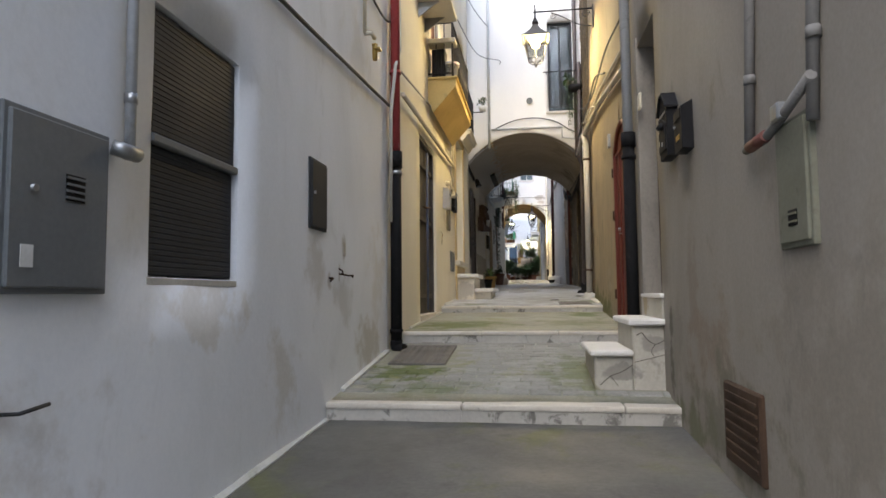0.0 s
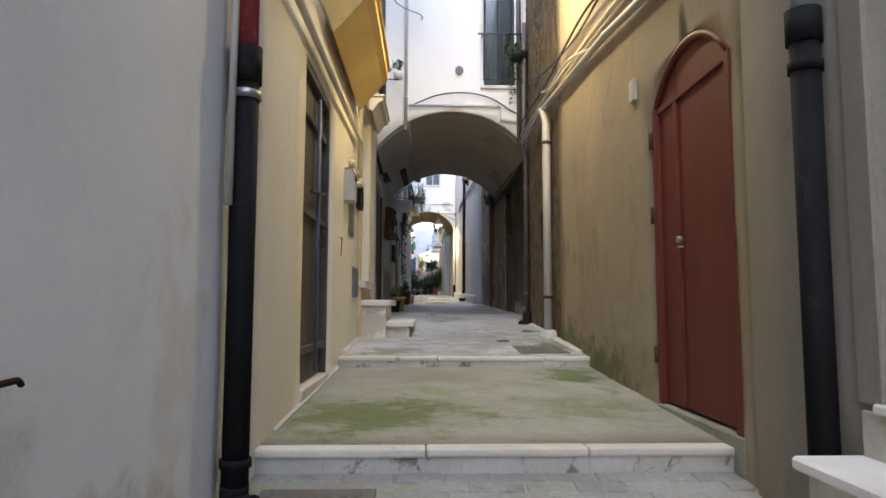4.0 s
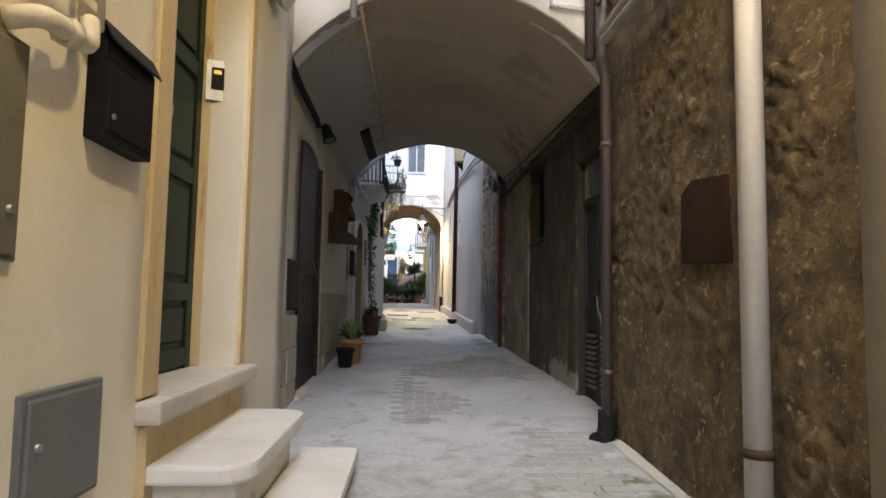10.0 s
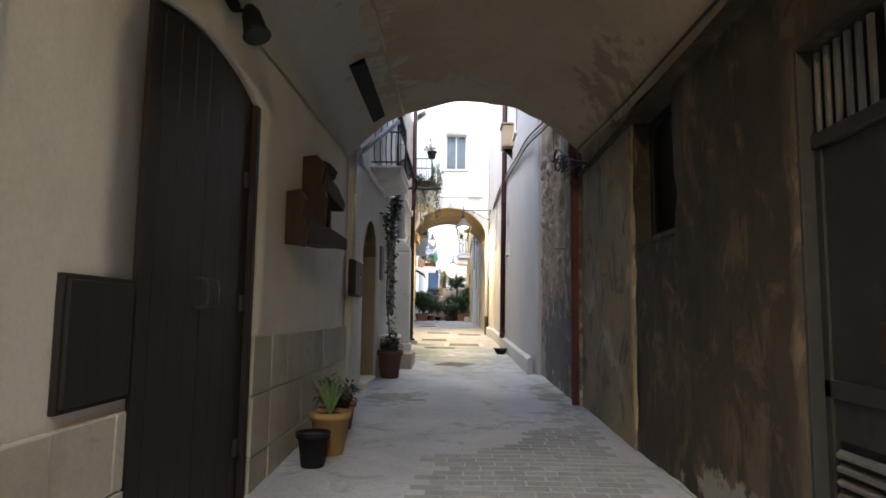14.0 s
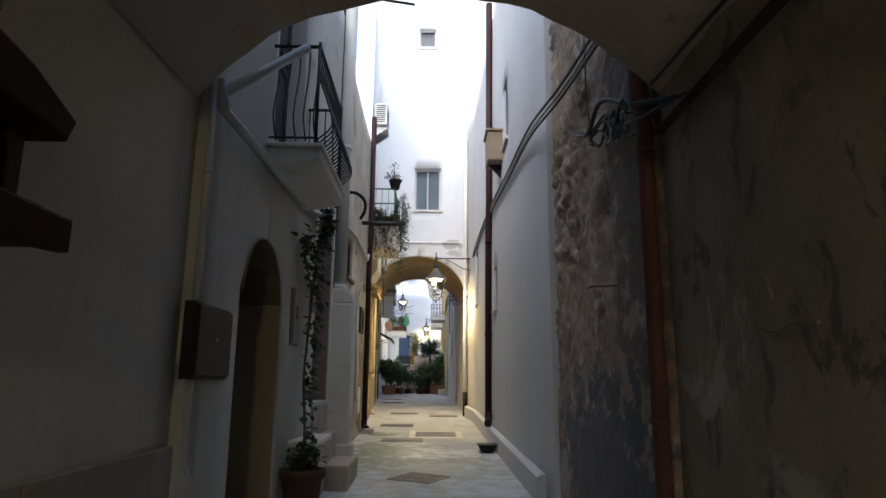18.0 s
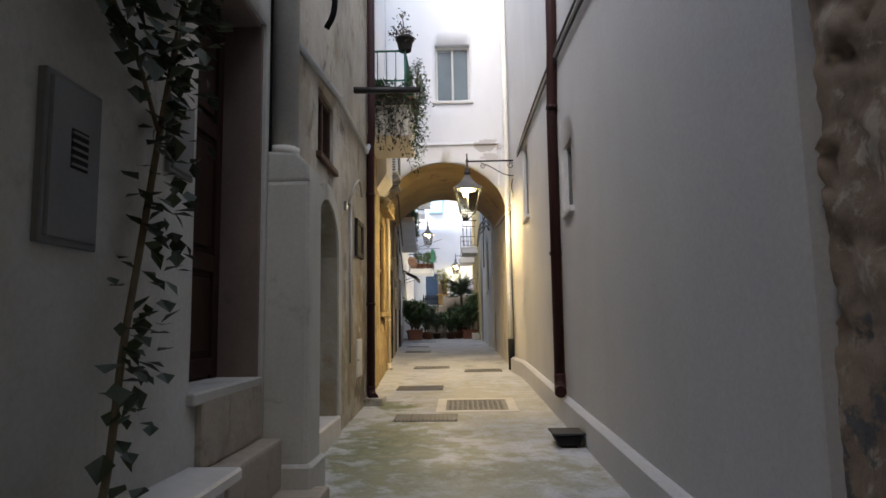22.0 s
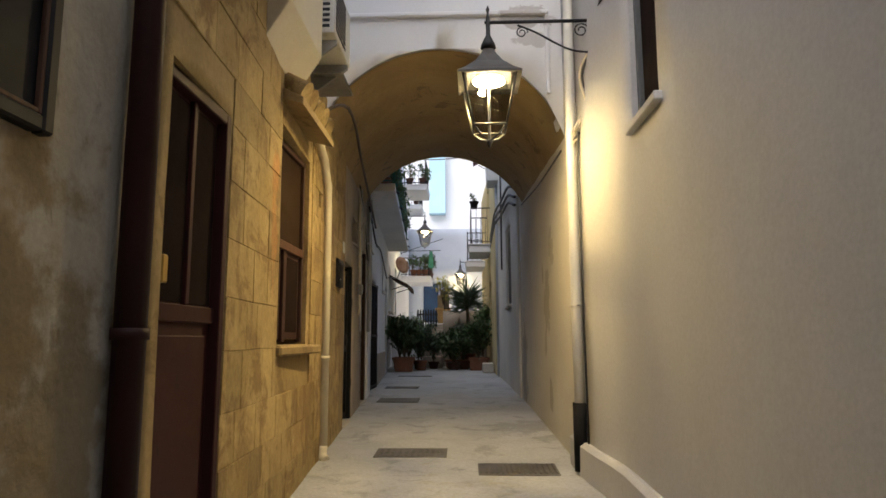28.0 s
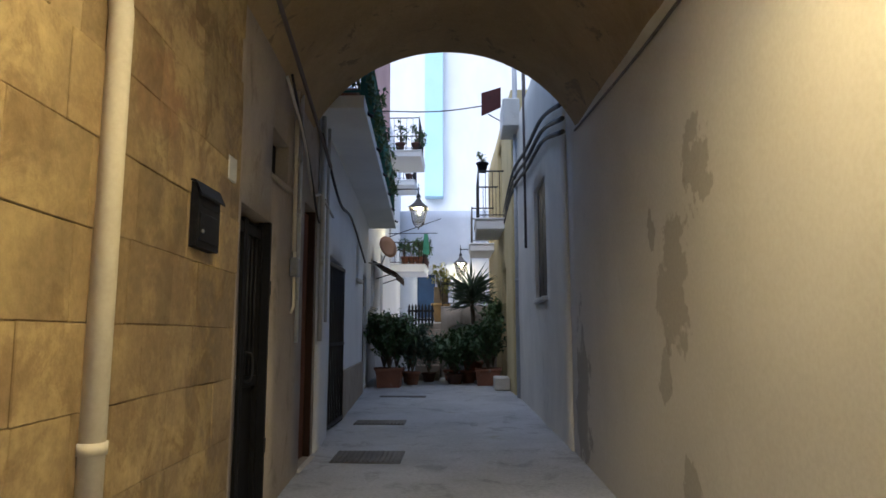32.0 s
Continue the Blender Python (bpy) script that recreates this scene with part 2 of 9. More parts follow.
P_WHITE = surface("plaster_white", (0.8, 0.8, 0.8), (0.74, 0.74, 0.75), (0.6, 0.59, 0.58), big=0.7, streak=2.2, spots=(0.66, 0.8), spot=0.3,
                  stains=[((0.35, 34.85, 6.45), (0.3, 0.3, 0.12), (0.45, 0.41, 0.38), 0.2, 0.7), ((0.42, 34.85, 6.2), (0.22, 0.3, 0.1), (0.45, 0.41, 0.38), 0.2, 0.6), ((1.0, 25.0, 1.9), (0.3, 0.9, 0.35), (0.5, 0.48, 0.45), 0.8, 0.6)])
P_OLDWHITE = surface("plaster_old_white", (0.72, 0.696, 0.636), (0.6, 0.576, 0.528), (0.36, 0.336, 0.288), big=0.9, streak=1.6, spots=(0.58, 0.74), spot=0.6)
P_GREYWHITE = surface("plaster_greyed_white", (0.521, 0.517, 0.479), (0.437, 0.433, 0.399), (0.244, 0.239, 0.21), big=0.9, streak=1.6, spots=(0.57, 0.7), spot=0.7, moss=(0.22, 0.22, 0.14), moss_at=(0.6, 0.74))
P_PASSAGE = surface("plaster_passage_white", (0.596, 0.574, 0.513), (0.508, 0.487, 0.436), (0.353, 0.336, 0.293), big=0.9, streak=1.6, spots=(0.6, 0.75), spot=0.55)
# Very dark brown plaster with paler brown patches.
P_DARK = surface("plaster_dark_brown", (0.0648, 0.0492, 0.0331), (0.035, 0.0276, 0.0199), (0.149, 0.108, 0.0707), big=1.2, streak=1.5, spots=(0.5, 0.64), spot=0.75, bump=0.5, depth=0.015,
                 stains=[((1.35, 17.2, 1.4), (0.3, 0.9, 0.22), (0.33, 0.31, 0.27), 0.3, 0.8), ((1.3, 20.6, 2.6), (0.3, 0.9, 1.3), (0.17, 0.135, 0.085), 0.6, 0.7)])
P_VAULT = surface("plaster_vault", (0.523, 0.431, 0.303), (0.417, 0.332, 0.229), (0.581, 0.49, 0.359), big=0.7, spots=(0.6, 0.66), spot=0.5, bump=0.35, depth=0.012,
                  stains=[((-1.55, 18.3, 4.55), (0.66, 6.0, 0.8), (0.47, 0.46, 0.42), 0.1, 0.9), ((0.75, 16.8, 4.7), (0.35, 0.8, 0.5), (0.34, 0.275, 0.18), 0.6, 0.6), ((-0.2, 20.9, 5.2), (0.8, 0.4, 0.4), (0.5, 0.46, 0.36), 0.4, 0.7), ((1.0, 19.5, 4.6), (0.3, 1.2, 0.3), (0.25, 0.2, 0.13), 0.3, 0.7)])
P_VAULTY = surface("plaster_vault_ochre", (0.36, 0.265, 0.14), (0.275, 0.2, 0.105), (0.145, 0.112, 0.07), big=1.1, spots=(0.57, 0.64), spot=0.7, bump=0.4, depth=0.015)
P_PEEL = surface("plaster_peeling", (0.605, 0.57, 0.504), (0.535, 0.504, 0.447), (0.444, 0.413, 0.36), big=0.6, spots=(0.6, 0.75), spot=0.6,
                 stains=[((0.73, 35.9, 4.15), (0.3, 0.17, 0.26), (0.28, 0.24, 0.19), 0.2, 0.6), ((0.73, 36.35, 3.55), (0.3, 0.26, 0.42), (0.28, 0.24, 0.19), 0.2, 0.6), ((0.73, 36.55, 3.05), (0.3, 0.1, 0.16), (0.28, 0.24, 0.19), 0.2, 0.55),
                         ((0.73, 36.22, 2.4), (0.3, 0.14, 0.18), (0.28, 0.24, 0.19), 0.2, 0.6), ((0.73, 36.7, 3.9), (0.3, 0.07, 0.12), (0.25, 0.215, 0.17), 0.12, 0.6), ((0.73, 38.9, 2.6), (0.3, 0.3, 0.9), (0.25, 0.23, 0.2), 0.3, 0.7)])
P_WORN = surface("plaster_worn_damp", (0.5, 0.465, 0.395), (0.33, 0.295, 0.235), (0.08, 0.07, 0.055), big=1.1, streak=1.7, spots=(0.56, 0.68), spot=0.75, moss=(0.29, 0.23, 0.14), moss_at=(0.56, 0.7), bump=0.5, depth=0.012,
                 stains=[((-1.5, 30.0, 3.1), (0.3, 0.32, 0.9), (0.3, 0.2, 0.085), 0.6, 0.6), ((-1.5, 29.5, 2.4), (0.3, 1.0, 0.75), (0.23, 0.17, 0.095), 0.7, 0.75), ((-1.5, 30.3, 2.7), (0.3, 0.5, 1.0), (0.2, 0.15, 0.08), 0.6, 0.8), ((-1.5, 28.3, 4.5), (0.3, 1.2, 0.6), (0.6, 0.57, 0.5), 0.8, 0.6), ((-1.5, 29.05, 3.55), (0.3, 0.1, 0.16), (0.22, 0.2, 0.17), 0.2, 0.8), ((-1.5, 29.0, 3.15), (0.3, 0.08, 0.2), (0.24, 0.21, 0.175), 0.2, 0.8), ((-1.5, 29.55, 3.3), (0.3, 0.09, 0.12), (0.22, 0.2, 0.165), 0.2, 0.7), ((-1.5, 30.1, 2.0), (0.3, 0.5, 0.3), (0.12, 0.1, 0.065), 0.7, 0.8), ((-1.5, 26.9, 2.9), (0.3, 0.35, 0.9), (0.24, 0.22, 0.19), 0.6, 0.7), ((-1.5, 27.0, 4.4), (0.3, 0.3, 0.4), (0.3, 0.28, 0.25), 0.5, 0.7)])
P_LANE = surface("limewash_cool_white", (0.76, 0.78, 0.81), (0.69, 0.71, 0.74), (0.5, 0.49, 0.47), big=0.8, streak=1.8, spots=(0.6, 0.76), spot=0.5)
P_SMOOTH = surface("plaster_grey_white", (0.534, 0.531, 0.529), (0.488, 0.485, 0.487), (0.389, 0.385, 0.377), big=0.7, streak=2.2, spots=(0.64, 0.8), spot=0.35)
P_TAN = surface("plaster_tan_reveal", (0.288, 0.228, 0.156), (0.238, 0.187, 0.126), (0.158, 0.124, 0.0861), big=1.2, spots=(0.58, 0.72), spot=0.5)
P_STEP = surface("step_plaster_patched", (0.5, 0.475, 0.41), (0.41, 0.385, 0.33), (0.25, 0.23, 0.19), big=2.4, streak=1.5, spots=(0.57, 0.7), spot=0.6, bump=0.35,
                 stains=[((0.62, 5.25, 0.58), (0.2, 0.2, 0.07), (0.23, 0.22, 0.195), 0.35, 0.8), ((0.92, 5.25, 0.8), (0.12, 0.2, 0.07), (0.26, 0.245, 0.215), 0.35, 0.8), ((0.46, 5.7, 0.42), (0.1, 0.6, 0.1), (0.2, 0.18, 0.09), 0.5, 0.7), ((0.98, 5.95, 1.1), (0.1, 0.14, 0.1), (0.36, 0.27, 0.13), 0.4, 0.7)])
P_STONEGREY = surface("plaster_greyed_stone", (0.4, 0.345, 0.28), (0.32, 0.275, 0.225), (0.2, 0.165, 0.13), big=1.3, streak=1.8, spots=(0.54, 0.68), spot=0.7, bump=0.5, depth=0.01)
P_LEMON = surface("plaster_pale_ochre", (0.6, 0.5, 0.27), (0.52, 0.43, 0.23), (0.36, 0.3, 0.18), big=1.1, streak=1.6, spots=(0.56, 0.7), spot=0.6)
SETT_W = surface("worn_sett", (0.368, 0.368, 0.355), (0.298, 0.298, 0.29), (0.198, 0.197, 0.18), grain=0.14, gritty=0.6, big=1.6, fine=36, bump=0.35, rnd=0.16, wet=0.05, rough=0.8)
REVEAL = surface("dull_brown_reveal", (0.2, 0.15, 0.13), (0.16, 0.12, 0.1), (0.12, 0.09, 0.075), big=1.4, streak=2.0, spots=(0.56, 0.7), spot=0.5)
# White limewash with the end wall's bluish shade mixed into its colour.
P_SHADE = surface("limewash_in_blue_shade", (0.5, 0.54, 0.6), (0.44, 0.48, 0.54), big=0.7)
P_SKYBLUE = surface("plaster_sky_blue", (0.507, 0.759, 0.874), (0.459, 0.69, 0.805), big=0.6)
P_PINK = surface("plaster_pink", (0.6, 0.36, 0.32), (0.52, 0.3, 0.27), big=0.7)
RUBBLE = surface("roughcast_rubble", (0.15, 0.105, 0.0524), (0.0638, 0.0452, 0.0253), (0.31, 0.231, 0.132), grain=0.2, gritty=1.0, big=5.5, fine=34, spots=(0.57, 0.64), spot=0.8, bump=0.9, depth=0.012, rough=0.95)
RUBBLE_P = surface("rubble_pinkish", (0.356, 0.265, 0.193), (0.225, 0.168, 0.124), (0.503, 0.434, 0.348), grain=0.14, gritty=0.6, big=1.6, fine=14, spots=(0.54, 0.62), spot=0.75, bump=0.7, depth=0.014, rough=0.95,
                   stains=[((1.2, 21.75, 4.3), (0.4, 0.85, 2.0), (0.115, 0.094, 0.072), 0.5, 0.85), ((1.2, 22.9, 2.1), (0.4, 1.6, 0.75), (0.1, 0.105, 0.115), 0.2, 0.85), ((1.2, 24.2, 1.8), (0.4, 0.3, 0.35), (0.36, 0.33, 0.28), 0.3, 0.8)])
# The last, broad brown blot puts the shade near the arch into the colour.
TUFA = surface("tufa_block", (0.414, 0.306, 0.145), (0.326, 0.233, 0.103), (0.176, 0.108, 0.0455), grain=0.14, gritty=0.6, big=1.3, fine=22, spots=(0.46, 0.62), spot=0.72, bump=0.6, depth=0.012, rnd=0.34,
               stains=[((-1.6, 34.0, 2.5), (0.4, 0.9, 0.35), (0.24, 0.15, 0.065), 0.7, 0.7), ((-1.6, 32.75, 3.9), (0.4, 0.12, 0.5), (0.42, 0.2, 0.07), 0.5, 0.7), ((-1.7, 35.6, 3.4), (0.4, 0.5, 1.3), (0.22, 0.155, 0.085), 0.8, 0.7), ((-1.7, 35.2, 4.3), (0.4, 0.35, 0.3), (0.3, 0.15, 0.07), 0.6, 0.6), ((-1.5, 32.2, 2.2), (0.4, 0.8, 0.4), (0.27, 0.19, 0.08), 0.7, 0.6), ((-1.7, 36.3, 3.0), (0.4, 0.4, 2.0), (0.2, 0.15, 0.1), 0.7, 0.6), ((-1.7, 34.9, 3.6), (0.4, 0.75, 2.2), (0.2, 0.135, 0.065), 0.8, 0.65)])
TUFA_JOINT = surface("tufa_mortar", (0.372, 0.27, 0.132), (0.282, 0.202, 0.096), (0.168, 0.108, 0.0504), grain=0.14, gritty=0.6, big=0.9, fine=22, spots=(0.53, 0.62), spot=0.7, bump=0.5)
STONE = surface("white_stone", (0.62, 0.58, 0.5), (0.52, 0.48, 0.41), (0.16, 0.15, 0.12), big=1.7, fine=30, spots=(0.63, 0.72), spot=0.75, bump=0.25, rnd=0.1, rough=0.7)
MARBLE = surface("marble_step", (0.72, 0.7, 0.66), (0.62, 0.6, 0.56), (0.36, 0.34, 0.3), big=2.2, fine=30, spots=(0.62, 0.72), spot=0.6, bump=0.12, rough=0.5)
JAMB = surface("yellow_stone_jamb", (0.616, 0.493, 0.282), (0.546, 0.414, 0.22), (0.37, 0.202, 0.0792), big=3.2, streak=5.0, spots=(0.57, 0.66), spot=0.75, bump=0.3)
WAINS = surface("stone_wainscot", (0.4, 0.37, 0.31), (0.33, 0.305, 0.25), (0.24, 0.22, 0.18), big=1.8, bump=0.35, rnd=0.16)
CONCRETE = surface("alley_concrete", (0.484, 0.494, 0.51), (0.389, 0.397, 0.405), (0.234, 0.236, 0.236), grain=0.14, gritty=0.6, big=0.9, fine=34, spots=(0.53, 0.66), spot=0.65, bump=0.4, depth=0.008, moss=(0.3, 0.29, 0.2), moss_at=(0.62, 0.76), rough=0.78, wet=0.22,
                   stains=[((0.55, 12.2, 1.15), (0.55, 1.0, 0.4), (0.23, 0.235, 0.15), 0.7, 0.7), ((0.2, 12.4, 1.1), (1.8, 2.8, 0.8), (0.25, 0.248, 0.232), 1.0, 0.8), ((0.4, 36.6, 2.0), (0.5, 0.5, 0.4), (0.24, 0.24, 0.24), 0.5, 0.6), ((0.75, 13.2, 1.1), (0.45, 1.1, 0.4), MOSS, 0.9, 0.8), ((0.75, 14.3, 1.2), (0.35, 0.6, 0.4), MOSS, 0.9, 0.4), ((-1.0, 10.95, 1.03), (0.45, 0.35, 0.4), MOSS, 0.6, 0.6), ((0.9, 11.6, 1.1), (0.25, 0.4, 0.4), MOSS, 0.6, 0.8),
                           ((-0.9, 28.0, 1.7), (0.85, 2.3, 0.5), MOSS, 0.8, 0.85), ((0.0, 30.6, 1.8), (1.7, 3.6, 0.6), (0.35, 0.31, 0.2), 0.9, 0.7), ((-0.2, 26.4, 1.65), (1.5, 2.6, 0.6), (0.3, 0.295, 0.2), 0.9, 0.7), ((0.3, 27.2, 1.65), (0.6, 0.5, 0.5), (0.26, 0.25, 0.17), 0.6, 0.6), ((-1.2, 30.4, 1.8), (0.35, 0.5, 0.4), MOSS, 0.6, 0.8), ((-1.1, 21.9, 1.5), (0.55, 0.8, 0.4), MOSS, 0.7, 0.7), ((1.0, 22.3, 1.5), (0.25, 1.6, 0.4), MOSS, 0.7, 0.6)])
CONCRETE_M = surface("mossy_concrete", (0.296, 0.294, 0.237), (0.23, 0.227, 0.181), (0.165, 0.16, 0.122), grain=0.14, gritty=0.6, big=1.0, fine=34, spots=(0.55, 0.68), spot=0.6, bump=0.4, depth=0.008, moss=(0.2, 0.205, 0.1), moss_at=(0.56, 0.7), rough=0.78, wet=0.2,
                     stains=[((-1.2, 5.85, 0.5), (0.42, 0.45, 0.4), MOSS, 0.6, 0.9), ((-1.0, 8.1, 0.85), (0.85, 0.75, 0.4), MOSS, 0.8, 0.85), ((0.75, 9.9, 0.9), (0.35, 0.8, 0.4), MOSS, 0.7, 0.85), ((0.35, 5.9, 0.6), (0.45, 0.8, 0.4), MOSS, 0.8, 0.6), ((0.5, 8.3, 0.9), (0.6, 0.6, 0.4), MOSS, 0.9, 0.5), ((-0.9, 5.2, 0.5), (0.6, 0.35, 0.4), MOSS, 0.8, 0.6)])
SETT = surface("sett", (0.29, 0.287, 0.265), (0.235, 0.232, 0.21), (0.175, 0.168, 0.145), grain=0.14, gritty=0.6, big=1.3, fine=36, bump=0.35, rnd=0.14, moss=(0.2, 0.205, 0.09), moss_at=(0.58, 0.72),
               stains=[((-1.2, 5.85, 0.5), (0.42, 0.45, 0.4), MOSS, 0.6, 0.9), ((-1.0, 8.1, 0.85), (0.85, 0.75, 0.4), MOSS, 0.8, 0.85), ((0.75, 9.9, 0.9), (0.35, 0.8, 0.4), MOSS, 0.7, 0.85), ((0.35, 5.9, 0.6), (0.45, 0.8, 0.4), MOSS, 0.8, 0.6), ((0.5, 8.3, 0.9), (0.6, 0.6, 0.4), MOSS, 0.9, 0.5), ((-0.9, 5.2, 0.5), (0.6, 0.35, 0.4), MOSS, 0.8, 0.6)])
P_OCHREDAMP = surface("plaster_damp_ochre", (0.35, 0.284, 0.188), (0.218, 0.175, 0.122), (0.114, 0.0966, 0.0742), big=1.2, spots=(0.53, 0.62), spot=0.8, moss=(0.46, 0.4, 0.3), moss_at=(0.56, 0.64), bump=0.5, depth=0.015, streak=1.5)
# Yellow slab paint, strengthened by lamplight put into the colour.
P_OCHRELIGHT = surface("ochre_paint_lamplit", (0.62, 0.45, 0.17), (0.54, 0.38, 0.14), (0.4, 0.28, 0.11), big=1.4, spots=(0.58, 0.72), spot=0.5)
LOUVRE = surface("pale_louvre_paint", (0.15, 0.145, 0.135), (0.12, 0.115, 0.105), (0.08, 0.07, 0.06), big=2.5, rough=0.6, bump=0.1)
CONCRETE_D = surface("dark_damp_concrete", (0.127, 0.125, 0.112), (0.0902, 0.0877, 0.0779), (0.0574, 0.0558, 0.0476), grain=0.14, gritty=0.6, big=0.8, fine=34, spots=(0.55, 0.7), spot=0.6, bump=0.4, depth=0.008, moss=(0.11, 0.115, 0.05), moss_at=(0.52, 0.66), rough=0.72, wet=0.25)
STONE_RISER = surface("stained_stone_riser", (0.5, 0.48, 0.43), (0.4, 0.38, 0.34), (0.06, 0.057, 0.048), big=2.2, fine=30, spots=(0.55, 0.64), spot=0.7, bump=0.3, rnd=0.1, streak=1.6)
RUSTPIPE = surface("rust_brown_pipe", (0.162, 0.0684, 0.057), (0.123, 0.0532, 0.0437), (0.0855, 0.0456, 0.038), big=2, rough=0.65, bump=0.1, spec=0.2)
EARTH = surface("town_ground", (0.3, 0.28, 0.24), (0.24, 0.22, 0.19), big=0.3)
CAST = surface("cast_iron", (0.17, 0.16, 0.145), (0.13, 0.122, 0.112), (0.2, 0.16, 0.115), big=3, rough=0.6, metal=0.6, bump=0.3)
GREYMETAL = surface("grey_painted_metal", (0.135, 0.145, 0.15), (0.12, 0.13, 0.135), (0.09, 0.085, 0.08), big=1.8, rough=0.5, spots=(0.62, 0.75), bump=0.08)
DARKGREY = surface("dark_shutter", (0.033, 0.035, 0.039), (0.027, 0.029, 0.032), big=1.5, rough=0.6, bump=0.08, spec=0.25)
DOORGREY = surface("door_grey_paint", (0.092, 0.08, 0.068), (0.068, 0.06, 0.0528), (0.104, 0.08, 0.06), big=1.4, rough=0.65, spots=(0.58, 0.72), bump=0.12, spec=0.25)
DOORDARK = surface("door_dark_paint", (0.04, 0.039, 0.037), (0.028, 0.0275, 0.0265), (0.055, 0.047, 0.039), big=1.4, rough=0.65, spots=(0.6, 0.72), bump=0.12)
BLACKPAINT = surface("black_paint", (0.012, 0.012, 0.013), (0.009, 0.009, 0.01), (0.022, 0.02, 0.02), big=2.5, rough=0.62, bump=0.1, spec=0.15)
HOOD = surface("lantern_hood_paint", (0.085, 0.08, 0.075), (0.065, 0.06, 0.056), (0.11, 0.085, 0.06), big=5, rough=0.6, bump=0.1)
IRON = surface("wrought_iron", (0.035, 0.035, 0.037), (0.025, 0.025, 0.027), (0.07, 0.045, 0.03), big=4, rough=0.55, metal=0.4, bump=0.2)
REDDOOR = surface("red_oxide_paint", (0.146, 0.0337, 0.0213), (0.117, 0.0273, 0.018), (0.078, 0.0289, 0.0205), big=1.3, rough=0.55, spots=(0.6, 0.74), bump=0.12, streak=2, spec=0.2)
MAROON = surface("maroon_paint", (0.0475, 0.0111, 0.0112), (0.0356, 0.00953, 0.00933), (0.0216, 0.00903, 0.00829), big=1.4, rough=0.6, bump=0.1, spec=0.2)
REDPIPE = surface("red_pipe", (0.4, 0.07, 0.07), (0.34, 0.055, 0.055), (0.5, 0.3, 0.28), big=2, rough=0.4, bump=0.06, spots=(0.6, 0.72), spec=0.2)
OXPIPE = surface("oxblood_pipe", (0.034, 0.0105, 0.0105), (0.026, 0.009, 0.009), (0.018, 0.008, 0.008), big=2, rough=0.55, bump=0.06, spec=0.2)
MAUVEPIPE = surface("mauve_pipe", (0.1, 0.08, 0.079), (0.085, 0.068, 0.066), big=2, rough=0.5, bump=0.06)
WHITEPIPE = surface("white_pipe", (0.504, 0.482, 0.435), (0.437, 0.412, 0.367), (0.252, 0.181, 0.121), big=2.5, rough=0.55, streak=3, spots=(0.62, 0.74), bump=0.08)
GREYPIPE = surface("grey_pipe", (0.5, 0.515, 0.53), (0.43, 0.445, 0.46), (0.26, 0.25, 0.24), big=2.5, rough=0.45, metal=0.2, bump=0.06)
CONDUIT = surface("dull_zinc_conduit", (0.2, 0.195, 0.185), (0.16, 0.155, 0.148), (0.1, 0.095, 0.09), big=3, rough=0.8, bump=0.08, spec=0.2)
HATCHGREEN = surface("faded_green_plate", (0.17, 0.17, 0.13), (0.14, 0.14, 0.105), (0.09, 0.085, 0.06), big=2, rough=0.75, bump=0.08, spec=0.2)
BLACKPIPE = surface("black_pipe", (0.0112, 0.0112, 0.012), (0.015, 0.015, 0.0158), (0.0338, 0.03, 0.0285), big=2.4, rough=0.8, bump=0.06, spec=0.08)
CABLE = surface("cable_black", (0.035, 0.035, 0.037), (0.05, 0.05, 0.05), big=3, rough=0.6, bump=0)
CABLEW = surface("cable_pale", (0.5, 0.48, 0.44), (0.4, 0.38, 0.35), big=3, rough=0.6, bump=0)
ARCHPIPE = surface("cream_white_pipe", (0.82, 0.79, 0.7), (0.76, 0.73, 0.64), (0.5, 0.44, 0.34), big=2.5, rough=0.6, spots=(0.66, 0.78), bump=0.06)
RUSTDARK = surface("dark_rust_plate", (0.04, 0.022, 0.015), (0.028, 0.016, 0.012), (0.06, 0.035, 0.022), big=3, rough=0.9, bump=0.4, spec=0.1)
MESHDARK = surface("dark_mesh", (0.02, 0.012, 0.011), (0.014, 0.009, 0.008), big=3, rough=0.95, bump=0.1, spec=0.05)
MESHBROWN = surface("dark_brown_panel", (0.03, 0.0165, 0.01), (0.023, 0.013, 0.008), big=2, rough=0.8, bump=0.1, spec=0.1)
CREAMPIPE = surface("cream_pipe", (0.66, 0.6, 0.46), (0.58, 0.52, 0.4), big=2.5, rough=0.6, bump=0.06)
BLUEROD = surface("blue_grey_rod", (0.1, 0.125, 0.2), (0.08, 0.1, 0.16), (0.12, 0.1, 0.09), big=3, rough=0.5, bump=0.08)
STEEL = surface("galvanised", (0.36, 0.365, 0.37), (0.29, 0.3, 0.305), big=4, rough=0.4, metal=0.8, bump=0.08)
CRACK = surface("crack_dirt", (0.14, 0.128, 0.11), (0.11, 0.1, 0.088), big=6, rough=0.95, bump=0.1, spec=0.1)
BRASS = surface("brass", (0.55, 0.38, 0.12), (0.45, 0.3, 0.09), big=4, rough=0.35, metal=0.9, bump=0.05)
SILVERBOX = surface("silver_letterbox", (0.5, 0.49, 0.47), (0.44, 0.43, 0.41), big=2, rough=0.45, metal=0.3, bump=0.05)
OLIVEPLATE = surface("olive_plate", (0.21, 0.195, 0.145), (0.175, 0.16, 0.12), (0.13, 0.11, 0.085), big=2, rough=0.5, metal=0.2, bump=0.06)
GREENDOOR = wood("green_painted_wood", (0.009, 0.027, 0.016), (0.006, 0.019, 0.012), 0.45, 10)
